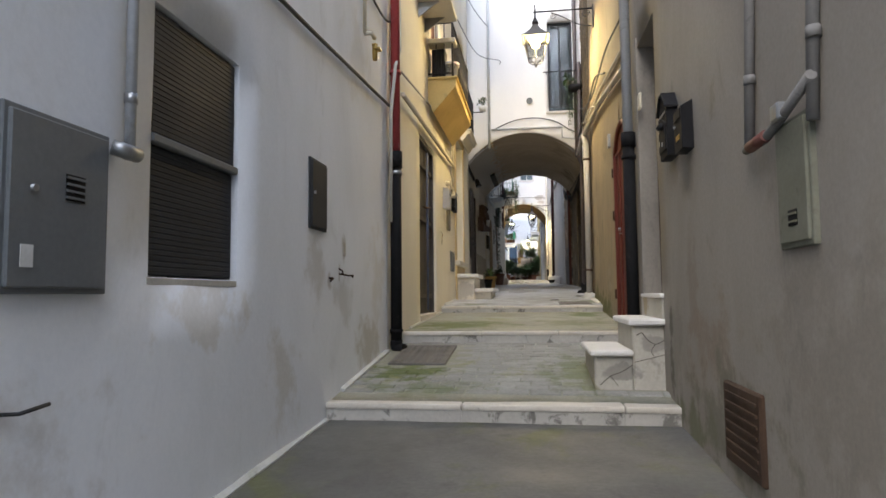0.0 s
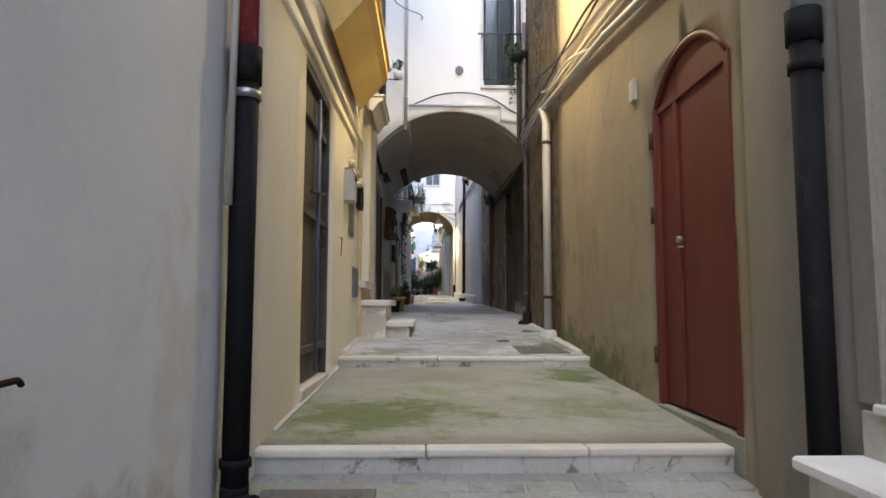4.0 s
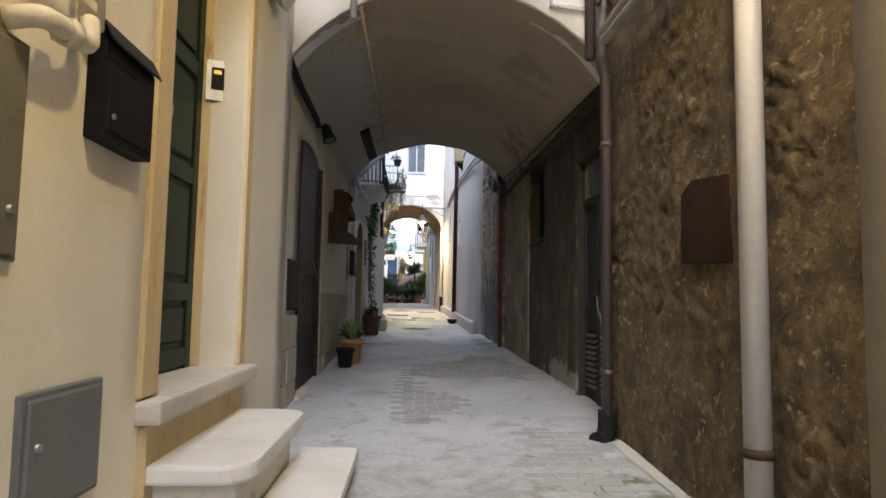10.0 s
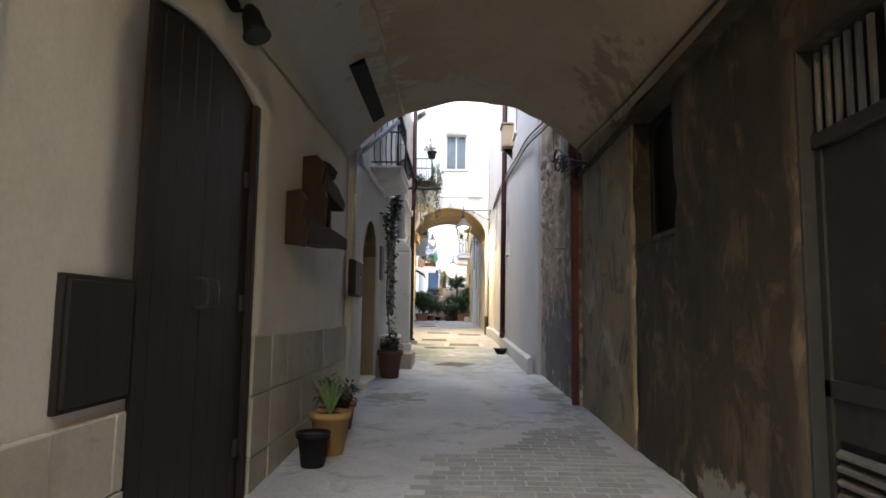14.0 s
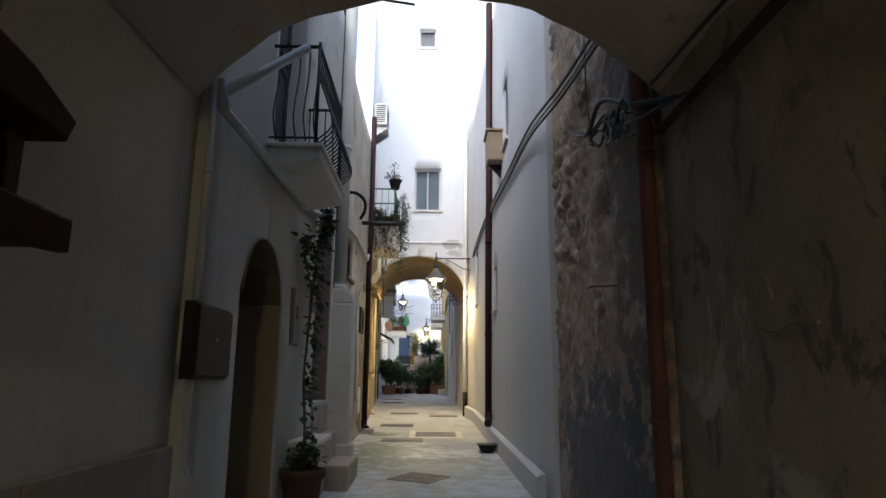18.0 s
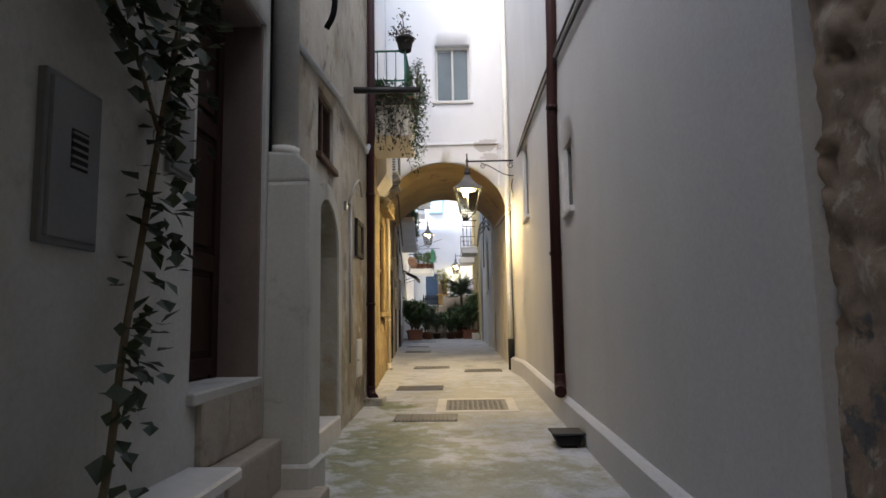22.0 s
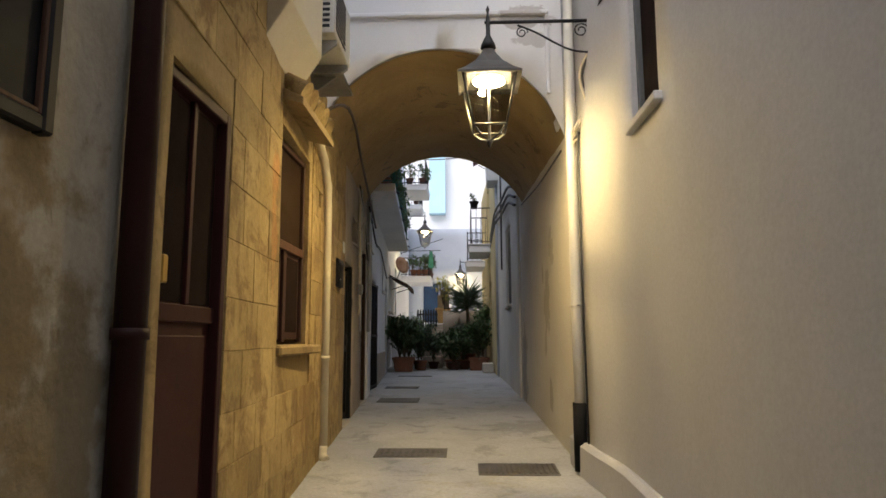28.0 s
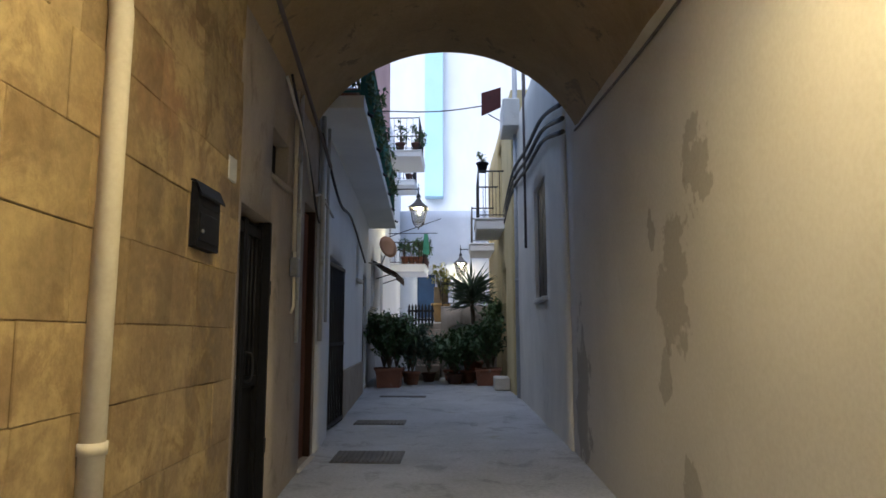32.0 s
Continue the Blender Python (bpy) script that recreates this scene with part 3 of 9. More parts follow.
DARKWOOD = wood("dark_plank_wood", (0.014, 0.0095, 0.008), (0.021, 0.014, 0.0115), 0.5)
BROWNWOOD = wood("brown_wood", (0.16, 0.07, 0.04), (0.11, 0.045, 0.028), 0.55)
CARVED = wood("carved_wood", (0.1, 0.05, 0.03), (0.06, 0.03, 0.02), 0.6)
WINWOOD = wood("purple_brown_window_wood", (0.055, 0.027, 0.02), (0.036, 0.018, 0.015), 0.6)
DIMWOOD = wood("dim_brown_wood", (0.038, 0.0165, 0.009), (0.024, 0.011, 0.0065), 0.6)
BLACKWOOD = wood("black_wood", (0.014, 0.013, 0.0125), (0.021, 0.019, 0.018), 0.6)
GREENIRON = surface("green_rail_paint", (0.03, 0.13, 0.09), (0.025, 0.1, 0.07), big=3, rough=0.5, bump=0.05)
AC_WHITE = surface("ac_casing", (0.68, 0.67, 0.63), (0.6, 0.59, 0.55), (0.45, 0.42, 0.36), big=2, rough=0.5, bump=0.04)
POTDARK = surface("damp_terracotta", (0.11, 0.055, 0.04), (0.085, 0.043, 0.032), (0.15, 0.1, 0.075), big=3, fine=50, rough=0.85, bump=0.2)
TERRACOTTA = surface("terracotta", (0.259, 0.108, 0.0612), (0.209, 0.0864, 0.0504), (0.288, 0.216, 0.166), big=3, fine=50, rough=0.85, bump=0.2)
YELLOWPOT = surface("ochre_pot", (0.33, 0.21, 0.08), (0.27, 0.17, 0.065), big=3, rough=0.7, bump=0.1)
SOIL = surface("soil", (0.05, 0.04, 0.03), (0.035, 0.028, 0.02), big=6, fine=60, bump=0.8)
BARK = surface("stem_bark", (0.15, 0.12, 0.08), (0.1, 0.08, 0.055), big=6, bump=0.5)
LEAF = leafy("leaf_dark", (0.035, 0.075, 0.025), (0.07, 0.13, 0.045))
LEAF_VINE = leafy("leaf_vine", (0.018, 0.032, 0.016), (0.04, 0.06, 0.03))
LEAF_L = leafy("leaf_light", (0.07, 0.14, 0.05), (0.13, 0.2, 0.07))
LEAF_DRY = leafy("leaf_dry", (0.06, 0.045, 0.028), (0.04, 0.05, 0.025))
LEAF_BLUE = leafy("leaf_bluish", (0.05, 0.09, 0.06), (0.09, 0.14, 0.09))
GLASS = glassy("window_glass", ior=1.22)
LAMPGLASS = glassy("lamp_glass", (0.98, 0.98, 0.96), 0.0, 1.06)
BULB = glow("lit_bulb", (1.0, 0.82, 0.45), 60.0)
BULB_SOFT = glow("lit_bulb_yellow", (1.0, 0.72, 0.25), 8.0)
PANEDARK = surface("dark_pane", (0.03, 0.035, 0.04), (0.04, 0.045, 0.05), big=1, rough=0.15, bump=0, spec=0.7)
CURTAIN = surface("curtain", (0.16, 0.19, 0.21), (0.11, 0.14, 0.155), big=3, rough=0.9, bump=0.1)
RUST = surface("rusty_plate", (0.075, 0.043, 0.025), (0.05, 0.03, 0.02), (0.1, 0.07, 0.05), big=3, rough=0.8, metal=0.3, bump=0.3)
CLOTH_G = surface("green_cloth", (0.05, 0.22, 0.15), (0.04, 0.17, 0.12), big=5, rough=0.95, bump=0.1)
CLOTH_P = surface("salmon_panel", (0.5, 0.28, 0.16), (0.44, 0.24, 0.14), big=3, rough=0.9, bump=0.1)
DOORFRAME = surface("pale_door_frame", (0.4, 0.38, 0.33), (0.34, 0.32, 0.28), (0.24, 0.21, 0.17), big=2.5, rough=0.6, bump=0.08)
PAPER = surface("pale_label", (0.6, 0.6, 0.58), (0.5, 0.5, 0.48), big=5, bump=0)

# ---- building helpers ----
ORG = {}
GROUPS = {"letterbox": "letterboxes on the walls", "meter hatch": "meter hatches in the walls", "street lamp": "street lanterns on wall arms", "balcony": "balconies over the alley",
          "drain grate": "drain grates in the floor", "manhole cover": "covers in the floor", "potted shrub": "potted shrubs at the lane's end", "planter": "planters on balconies",
          "downpipe": "rain downpipes", "conduit": "conduits on the walls", "cable": "cables along the walls", "air conditioner": "air conditioners on the walls",
          "wall spotlight": "spotlights under the vault", "hook": "iron hooks in the walls", "potted plant": "potted plants", "gas pipe": "gas pipes on the cream wall", "corbel": "corbels under a balcony",
          "pole": "laundry poles"}


def thing(name, at, label="", category="", group="", kind=""):
    ob = new(name)
    ob.empty_display_size = 0.1
    ob.location = at
    ORG[ob] = Vector(at)
    return tagged(ob, label, category, group or GROUPS.get(category, ""), kind)


def mesh_of(name, bm, material, off=None, smooth=False):
    me = bpy.data.meshes.new(name)
    if off is not None:
        bmesh.ops.translate(bm, verts=bm.verts, vec=-off)
    if smooth:
        for f in bm.faces:
            f.smooth = True
    bm.to_mesh(me)
    bm.free()
    me.materials.append(material)
    return me


def part(name, bm, material, parent, label="", smooth=False, kind=""):
    off = ORG[parent]
    ob = new(name, mesh_of(name, bm, material, off, smooth))
    ob.parent = parent
    ORG[ob] = off
    return tagged(ob, label, kind=kind)


def solid(name, bm, material, label="", category="", group="", kind="", at=None, smooth=False):
    """A thing of one mesh, its origin at its base."""
    if at is None:
        lo = [min(v.co[i] for v in bm.verts) for i in range(3)]
        hi = [max(v.co[i] for v in bm.verts) for i in range(3)]
        at = Vector(((lo[0] + hi[0]) / 2, (lo[1] + hi[1]) / 2, lo[2]))
    ob = new(name, mesh_of(name, bm, material, Vector(at), smooth))
    ob.location = at
    ORG[ob] = Vector(at)
    return tagged(ob, label, category, group or GROUPS.get(category, ""), kind)


def B():
    return bmesh.new()


def box(bm, x0, y0, z0, x1, y1, z1, bev=0.0, seg=1):
    m = Matrix.LocRotScale(((x0 + x1) / 2, (y0 + y1) / 2, (z0 + z1) / 2), None, (abs(x1 - x0), abs(y1 - y0), abs(z1 - z0)))
    vs = bmesh.ops.create_cube(bm, size=1, matrix=m)["verts"]
    if bev:
        es = list({e for v in vs for e in v.link_edges})
        bmesh.ops.bevel(bm, geom=es, offset=bev, segments=seg, affect="EDGES", profile=0.6)
    return bm


def bx(*a, **k):
    return box(B(), *a, **k)


def ring(bm, c, n, u, r, seg):
    w = n.cross(u)
    return [bm.verts.new(c + (u * math.cos(2 * math.pi * i / seg) + w * math.sin(2 * math.pi * i / seg)) * r) for i in range(seg)]


def tube(bm, pts, r, seg=8, caps=True):
    """A round bar along points; r may be a list."""
    pts = [Vector(p) for p in pts]
    rs = r if isinstance(r, (list, tuple)) else [r] * len(pts)
    rings, u = [], None
    for i, p in enumerate(pts):
        d = (pts[min(i + 1, len(pts) - 1)] - pts[max(i - 1, 0)]).normalized()
        if u is None:
            u = d.orthogonal().normalized()
        else:
            u = (u - d * u.dot(d)).normalized()
        rings.append(ring(bm, p, d, u, rs[i], seg))
    for a, b in zip(rings, rings[1:]):
        for i in range(seg):
            f = bm.faces.new((a[i], a[(i + 1) % seg], b[(i + 1) % seg], b[i]))
            f.smooth = True
    if caps:
        bm.faces.new(list(reversed(rings[0])))
        bm.faces.new(rings[-1])
    return bm


def curve_pts(pts, n=6):
    """A smooth line (Catmull-Rom) through points."""
    p = [Vector(q) for q in pts]
    p = [p[0] * 2 - p[1]] + p + [p[-1] * 2 - p[-2]]
    out = []
    for i in range(1, len(p) - 2):
        for k in range(n):
            t = k / n
            a, b, c, d = p[i - 1], p[i], p[i + 1], p[i + 2]
            out.append(0.5 * ((2 * b) + (c - a) * t + (2 * a - 5 * b + 4 * c - d) * t * t + (3 * b - a - 3 * c + d) * t ** 3))
    out.append(p[-2])
    return out


def lathe(bm, prof, c, seg=20):
    """A turned shape round z: (radius, height) pairs from c."""
    rs = []
    for r, h in prof:
        rs.append([bm.verts.new((c[0] + r * math.cos(2 * math.pi * i / seg), c[1] + r * math.sin(2 * math.pi * i / seg), c[2] + h)) for i in range(seg)])
    for a, b in zip(rs, rs[1:]):
        for i in range(seg):
            f = bm.faces.new((a[i], a[(i + 1) % seg], b[(i + 1) % seg], b[i]))
            f.smooth = True
    bm.faces.new(list(reversed(rs[0])))
    bm.faces.new(rs[-1])
    return bm


def prism(bm, pts, axis, a0, a1, bev=0.0):
    """A flat outline pushed along an axis: for 'x' pts are (y, z), 'y' (x, z), 'z' (x, y)."""
    def at(p, a):
        return {"x": (a, p[0], p[1]), "y": (p[0], a, p[1]), "z": (p[0], p[1], a)}[axis]
    lo = [bm.verts.new(at(p, a0)) for p in pts]
    hi = [bm.verts.new(at(p, a1)) for p in pts]
    n = len(pts)
    fs = [bm.faces.new(lo), bm.faces.new(list(reversed(hi)))]
    for i in range(n):
        fs.append(bm.faces.new((lo[i], hi[i], hi[(i + 1) % n], lo[(i + 1) % n])))
    bmesh.ops.recalc_face_normals(bm, faces=fs)
    if bev:
        es = list({e for f in fs[:2] for e in f.edges})
        bmesh.ops.bevel(bm, geom=es, offset=bev, segments=2, affect="EDGES", profile=0.6)
    return bm


def arch_z(u, a, b, top, rise):
    """Height of a segmental arch over a..b with its crown at top."""
    w = (b - a) / 2
    if rise <= 0:
        return top
    r = (w * w + rise * rise) / (2 * rise)
    d = u - (a + b) / 2
    return top - r + math.sqrt(max(r * r - d * d, 0))


def splits(lo, hi, marks, cell):
    xs = sorted({round(v, 4) for v in [lo, hi, *marks] if lo - 1e-6 <= v <= hi + 1e-6})
    out = []
    for a, b in zip(xs, xs[1:]):
        n = max(1, round((b - a) / cell))
        out += [a + (b - a) * i / n for i in range(n)]
    return out + [xs[-1]]


def wall(name, put, u0, u1, z0, z1, holes, material, label, cell=0.3, amp=0.008, freq=0.9, thick=0.4, rough_fn=None, category="wall"):
    """An uneven wall with thickness. put(u, z, d): the place at u along it, z up, d into it. holes: (u0, u1, z0, z1, rise), which go through."""
    marks_u, marks_z = [], []
    for a, b, c, d, r in holes:
        marks_u += [a, b] + ([a + (b - a) * i / 12 for i in range(13)] if r else [])
        marks_z += [c, d, d - r]
    us, zs = splits(u0, u1, marks_u, cell), splits(z0, z1, marks_z, cell)
    bm, front, back = B(), {}, {}

    def relief(u, z):
        p = put(u, z, 0)
        d = amp * (noise.noise(p * freq) + 0.5 * noise.noise(p * freq * 2.7 + Vector((7, 3, 1))))
        return d + (rough_fn(u, z, p) if rough_fn else 0)

    def fv(u, z):
        k = (round(u, 4), round(z, 4))
        if k not in front:
            front[k] = bm.verts.new(put(u, z, relief(u, z)))
        return front[k]

    def bv(u, z):
        k = (round(u, 4), round(z, 4))
        if k not in back:
            back[k] = bm.verts.new(put(u, z, thick))
        return back[k]

    def state(ua, ub, za, zb):
        um, zm = (ua + ub) / 2, (za + zb) / 2
        for h in holes:
            if h[0] < um < h[1] and h[2] < zm < h[3]:
                return (2, h) if h[4] and zm > h[3] - h[4] else (1, h)
        return (0, None)
    nu, nz = len(us) - 1, len(zs) - 1
    st = [[state(us[i], us[i + 1], zs[j], zs[j + 1])[0] for j in range(nz)] for i in range(nu)]

    def quad(*vs):
        f = bm.faces.new(vs)
        return f

    def lip(p, q):
        quad(fv(*p), fv(*q), bv(*q), bv(*p))
    for i in range(nu):
        for j in range(nz):
            a, b, c, d = us[i], us[i + 1], zs[j], zs[j + 1]
            if st[i][j]:
                continue
            quad(fv(a, c), fv(b, c), fv(b, d), fv(a, d)).smooth = True
            if i == 0 or st[i - 1][j] == 1:
                lip((a, c), (a, d))
            if i == nu - 1 or st[i + 1][j] == 1:
                lip((b, c), (b, d))
            if j == nz - 1 or st[i][j + 1] == 1:
                lip((a, d), (b, d))
            if j > 0 and st[i][j - 1] == 1:
                lip((a, c), (b, c))
    for h in holes:
        if h[4]:
            hu = [u for u in us if h[0] - 1e-6 <= u <= h[1] + 1e-6]
            for a, b in zip(hu, hu[1:]):
                za, zb = arch_z(a, h[0], h[1], h[3], h[4]), arch_z(b, h[0], h[1], h[3], h[4])
                vs = [fv(a, za), fv(b, zb), fv(b, h[3]), fv(a, h[3])]
                vs = [v for k, v in enumerate(vs) if v not in vs[:k]]
                if len(vs) > 2:
                    quad(*vs).smooth = True
                lip((a, za), (b, zb))
    bmesh.ops.recalc_face_normals(bm, faces=bm.faces)
    me = mesh_of(name, bm, material)
    ob = new(name, me)
    ORG[ob] = Vector((0, 0, 0))
    return tagged(ob, label, category, kind="structure")


def along(side, ya, xa, yb, xb):
    """A wall line along the alley: side -1 left, 1 right."""
    def put(u, z, d):
        return Vector((xa + (xb - xa) * (u - ya) / (yb - ya) + side * d, u, z))
    return put


def across(y, way=1):
    def put(u, z, d):
        return Vector((u, y + way * d, z))
    return put


# ---- ground: a rising alley with three stone steps ----
GP = [(-9, -0.35), (0, 0.06), (4.72, 0.27), (4.7201, 0.395), (7.3, 0.67), (7.3001, 0.79), (10.45, 0.92), (10.4501, 1.02), (14, 1.18), (17, 1.33),
      (21, 1.48), (25, 1.6), (30, 1.76), (34, 1.9), (40, 2.12), (46, 2.24), (70, 2.3)]


def G(y):
    for (a, za), (b, zb) in zip(GP, GP[1:]):
        if y <= b:
            return za + (zb - za) * (y - a) / (b - a)
    return GP[-1][1]


bm = B()
for x0, x1, y0, y1 in ((-300, 300, -300, 300),):
    bm.faces.new([bm.verts.new(p) for p in ((x0, y0, -0.9), (x1, y0, -0.9), (x1, y1, -0.9), (x0, y1, -0.9))])
solid("ground", bm, EARTH, "bare town ground under the houses", "ground", kind="structure", at=(0, 0, -0.9))


def paving(name, y0, y1, material, label, drop=0.0, far=None):
    bm = B()
    far = far or y1
    ys, xs = splits(y0, y1, [p[0] for p in GP], 0.25), splits(-2.9, 1.7, [], 0.23)
    vs = [[bm.verts.new((x, y, G(min(max(y, y0 + 1e-3), far - 1e-3)) - drop + 0.008 * noise.noise(Vector((x, y, 0)) * 1.3) + 0.004 * noise.noise(Vector((x, y, 5)) * 4))) for x in xs] for y in ys]
    for a, b in zip(vs, vs[1:]):
        for i in range(len(xs) - 1):
            bm.faces.new((a[i], a[i + 1], b[i + 1], b[i])).smooth = True
    low = [[bm.verts.new((x, y, -0.9)) for x in (xs[0], xs[-1])] for y in (ys[0], ys[-1])]
    bm.faces.new(list(vs[0]) + [low[0][1], low[0][0]])
    bm.faces.new(list(vs[-1]) + [low[1][1], low[1][0]])
    return solid(name, bm, material, label, "pavement", kind="structure", at=(0, (y0 + y1) / 2, G((y0 + y1) / 2)))


paving("pavement_lower", -9, 4.76, CONCRETE_D, "worn dark grey concrete alley floor with damp stains", far=4.72)
SETTS = paving("pavement_setts", 4.85, 7.31, CONCRETE_M, "mossy bed of small stone setts between steps", 0.009, far=7.3)
paving("pavement_middle", 7.4, 10.46, CONCRETE_M, "mossy concrete landing between two stone steps", far=10.45)
paving("pavement_upper", 10.58, 70, CONCRETE, "long grey concrete alley floor rising through the arches")


def step_row(name, y, joints, label):
    st = thing(name, (-0.2, y, G(y - 0.01)), label, "step", kind="structure")
    for a, b in zip(joints, joints[1:]):
        top = G(y + 0.01) + random.uniform(-0.003, 0.004)
        bm = bx(a + 0.003, y - 0.02, top - 0.045, b - 0.003, y + 0.33, top, bev=0.014, seg=2)
        for v in bm.verts:
            v.co.y += 0.012 * noise.noise(v.co * 3)
        slab = part("stone_slab", bm, STONE, st)
        bm = bx(a + 0.001, y - 0.008, G(y - 0.3) - 0.2, b - 0.001, y + 0.3, top - 0.044)
        part("riser", bm, STONE_RISER, slab, "riser stained black")
    return st


step_row("step_1", 4.75, (-1.62, -0.55, 0.62, 1.06), "worn white stone step with dark stains across the alley")
step_row("step_2", 7.3, (-1.6, -0.62, 0.25, 1.08), "worn white stone step with black lichen stains")
step_row("step_3", 10.45, (-1.56, -0.5, 0.6, 1.1), "worn white stone step across the alley")



def fillet(name, side, x, y0, y1, r=0.03):
    """A thin cement fillet where wall and floor meet."""
    bm, n = B(), max(2, int((y1 - y0) / 0.3))
    rows = []
    for i in range(n + 1):
        y = y0 + (y1 - y0) * i / n
        w = r * (1 + 0.5 * noise.noise(Vector((x, y * 1.7, 0))))
        z = G(min(y, y1 - 0.001))
        rows.append([bm.verts.new(p) for p in ((x + side * 0.02, y, z - 0.03), (x + side * 0.02, y, z + w), (x - side * w, y, z + 0.012), (x - side * w, y, z - 0.03))])
    for a, b in zip(rows, rows[1:]):
        for k in range(4):
            bm.faces.new((a[k], a[(k + 1) % 4], b[(k + 1) % 4], b[k]))
    bm.faces.new(rows[0])
    bm.faces.new(rows[-1])
    bmesh.ops.recalc_face_normals(bm, faces=bm.faces)
    solid(name, bm, P_GREYWHITE, "greyish cement fillet at the foot of a wall", "trim", kind="structure")


fillet("trim_left_1", -1, -1.58, -1.0, 4.71)
fillet("trim_left_2", -1, -1.575, 5.1, 6.75)
fillet("trim_left_3", -1, -1.52, 7.66, 10.4)
fillet("trim_left_4", -1, -1.52, 10.8, 12.3, 0.035)
fillet("trim_left_5", -1, -1.6, 14.1, 16.2, 0.04)
fillet("trim_right_1", 1, 1.07, 10.8, 12.38, 0.04)
fillet("trim_right_2", 1, 1.15, 12.68, 14.75, 0.04)
fillet("trim_right_3", 1, 1.36, 16.8, 21.3, 0.04)

# ---- left houses ----
wall("wall_left_1", along(-1, -7, -1.58, 7.05, -1.58), -1.2, 7.05, -1, 8.5, [(2.45, 3.24, 1.29, 2.47, 0)], P_GREY, "smooth pale grey plastered house wall with faint stains")
wall("wall_left_2", along(-1, 7.05, -1.52, 15.2, -1.52), 7.05, 15.2, -0.5, 9.5,
     [(8.47, 9.73, 0.93, 3.42, 0), (12.5, 13.72, 1.82, 4.4, 0), (9.6, 10.35, 4.42, 6.5, 0), (13.35, 14.3, 4.7, 6.8, 0)], P_CREAM, "cream plastered house wall lit by a street lamp")
wall("wall_left_3", along(-1, 15.2, -1.62, 21.5, -1.62), 15.2, 21.5, 0, 5.4, [(16.33, 17.88, 1.32, 4.07, 0.13)], P_PASSAGE, "old off-white plaster wall under the vaulted passage")
wall("wall_left_4", along(-1, 21.5, -1.56, 25.9, -1.42), 21.5, 25.9, 0, 7.8,
     [(22.34, 23.52, 1.6, 3.9, 0.48), (24.88, 25.83, 2.5, 4.74, 0), (22.9, 23.85, 4.82, 6.9, 0)], P_GREYWHITE, "grey-white stained plaster wall with an arched doorway", thick=0.47)
wall("wall_left_5", along(-1, 25.9, -1.5, 30.85, -1.5), 25.9, 30.85, 0, 7.8,
     [(27.52, 28.58, 1.9, 4.03, 0.5), (27.63, 28.33, 4.4, 5.03, 0)], P_WORN, "peeling worn plaster wall with damp stains")
wall("wall_left_6", along(-1, 30.85, -1.503, 38.9, -1.95), 30.85, 36.42, 0, 5.9,
     [(30.98, 31.76, 1.85, 4.28, 0), (32.98, 34.05, 3.04, 4.67, 0), (34.48, 34.65, 4.37, 4.51, 0)], TUFA_JOINT, "golden tufa stone house wall")
wall("wall_left_6_end", along(-1, 30.85, -1.503, 38.9, -1.95), 36.42, 39.25, 0, 5.9,
     [(36.54, 37.31, 2.0, 4.08, 0), (37.25, 37.8, 4.45, 4.8, 0), (38.52, 39.1, 2.1, 4.5, 0)], P_STONEGREY, "greyed stone and plaster wall under the far vault")
wall("wall_left_6_upper", along(-1, 30.85, -1.5, 34.85, -1.72), 30.85, 34.84, 5.9, 11.4, [(31.25, 32.0, 6.0, 8.1, 0)], P_WHITE, "whitewashed upper storey above the tufa wall")
wall("wall_left_7", along(-1, 38.9, -1.92, 46, -2.42), 39.25, 46, 0, 7.2,
     [(40.1, 41.35, 2.1, 4.2, 0), (43.3, 43.7, 4.2, 5.0, 0), (44.7, 45.5, 2.3, 4.4, 0)], P_LANE, "pale plastered house wall with dark doorways")
wall("wall_left_8", along(-1, 46, -2.5, 58, -2.9), 46, 58, 0, 10,
     [(47.2, 47.8, 3.9, 5.0, 0), (49.5, 50.2, 3.6, 5.4, 0), (52.2, 53.0, 6.3, 8.2, 0)], P_WHITE, "whitewashed house wall with small windows")

# ---- right houses ----


def rubble(amount, scale):
    def fn(u, z, p):
        q = Vector((p.y + 0.12 * noise.noise(p * 4), p.z * 1.35 + 0.12 * noise.noise(p * 4 + Vector((9, 2, 4))), 0)) * scale
        d, near = noise.voronoi(q)
        joint = min((d[1] - d[0]) / 0.22, 1.0)
        tilt = noise.noise(near[0] * 3.7)
        flake = 1.0 if noise.noise(p * 1.3 + Vector((3, 8, 1))) > 0.08 else 0.25
        return amount * flake * (0.55 - joint * 0.75 - 0.7 * tilt) + amount * 0.35 * noise.noise(p * scale * 2.6)
    return fn


wall("wall_right_1", along(1, -7, 1.0, 6.98, 1.0), -1.2, 6.98, -1, 8.5, [(5.28, 6.06, 1.18, 3.5, 0)], P_TAUPE, "grey-brown plastered house wall with damp marks")
wall("wall_right_2", along(1, 6.98, 1.04, 11.9, 1.08), 6.98, 11.9, -0.5, 9, [(7.2, 8.4, 0.84, 3.28, 0.32)], P_YELLOW, "stained ochre plaster wall with moss at its foot")
wall("wall_right_3", along(1, 11.9, 1.13, 15.25, 1.2), 11.9, 15.25, 0, 9, [], RUBBLE, "rough brown rubble stone wall", cell=0.032, rough_fn=rubble(0.028, 12))
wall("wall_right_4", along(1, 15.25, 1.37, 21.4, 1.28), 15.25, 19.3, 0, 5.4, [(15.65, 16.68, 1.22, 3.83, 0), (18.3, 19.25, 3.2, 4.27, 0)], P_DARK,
     "dark brown plaster wall under the vaulted passage", cell=0.12, rough_fn=rubble(0.018, 4))
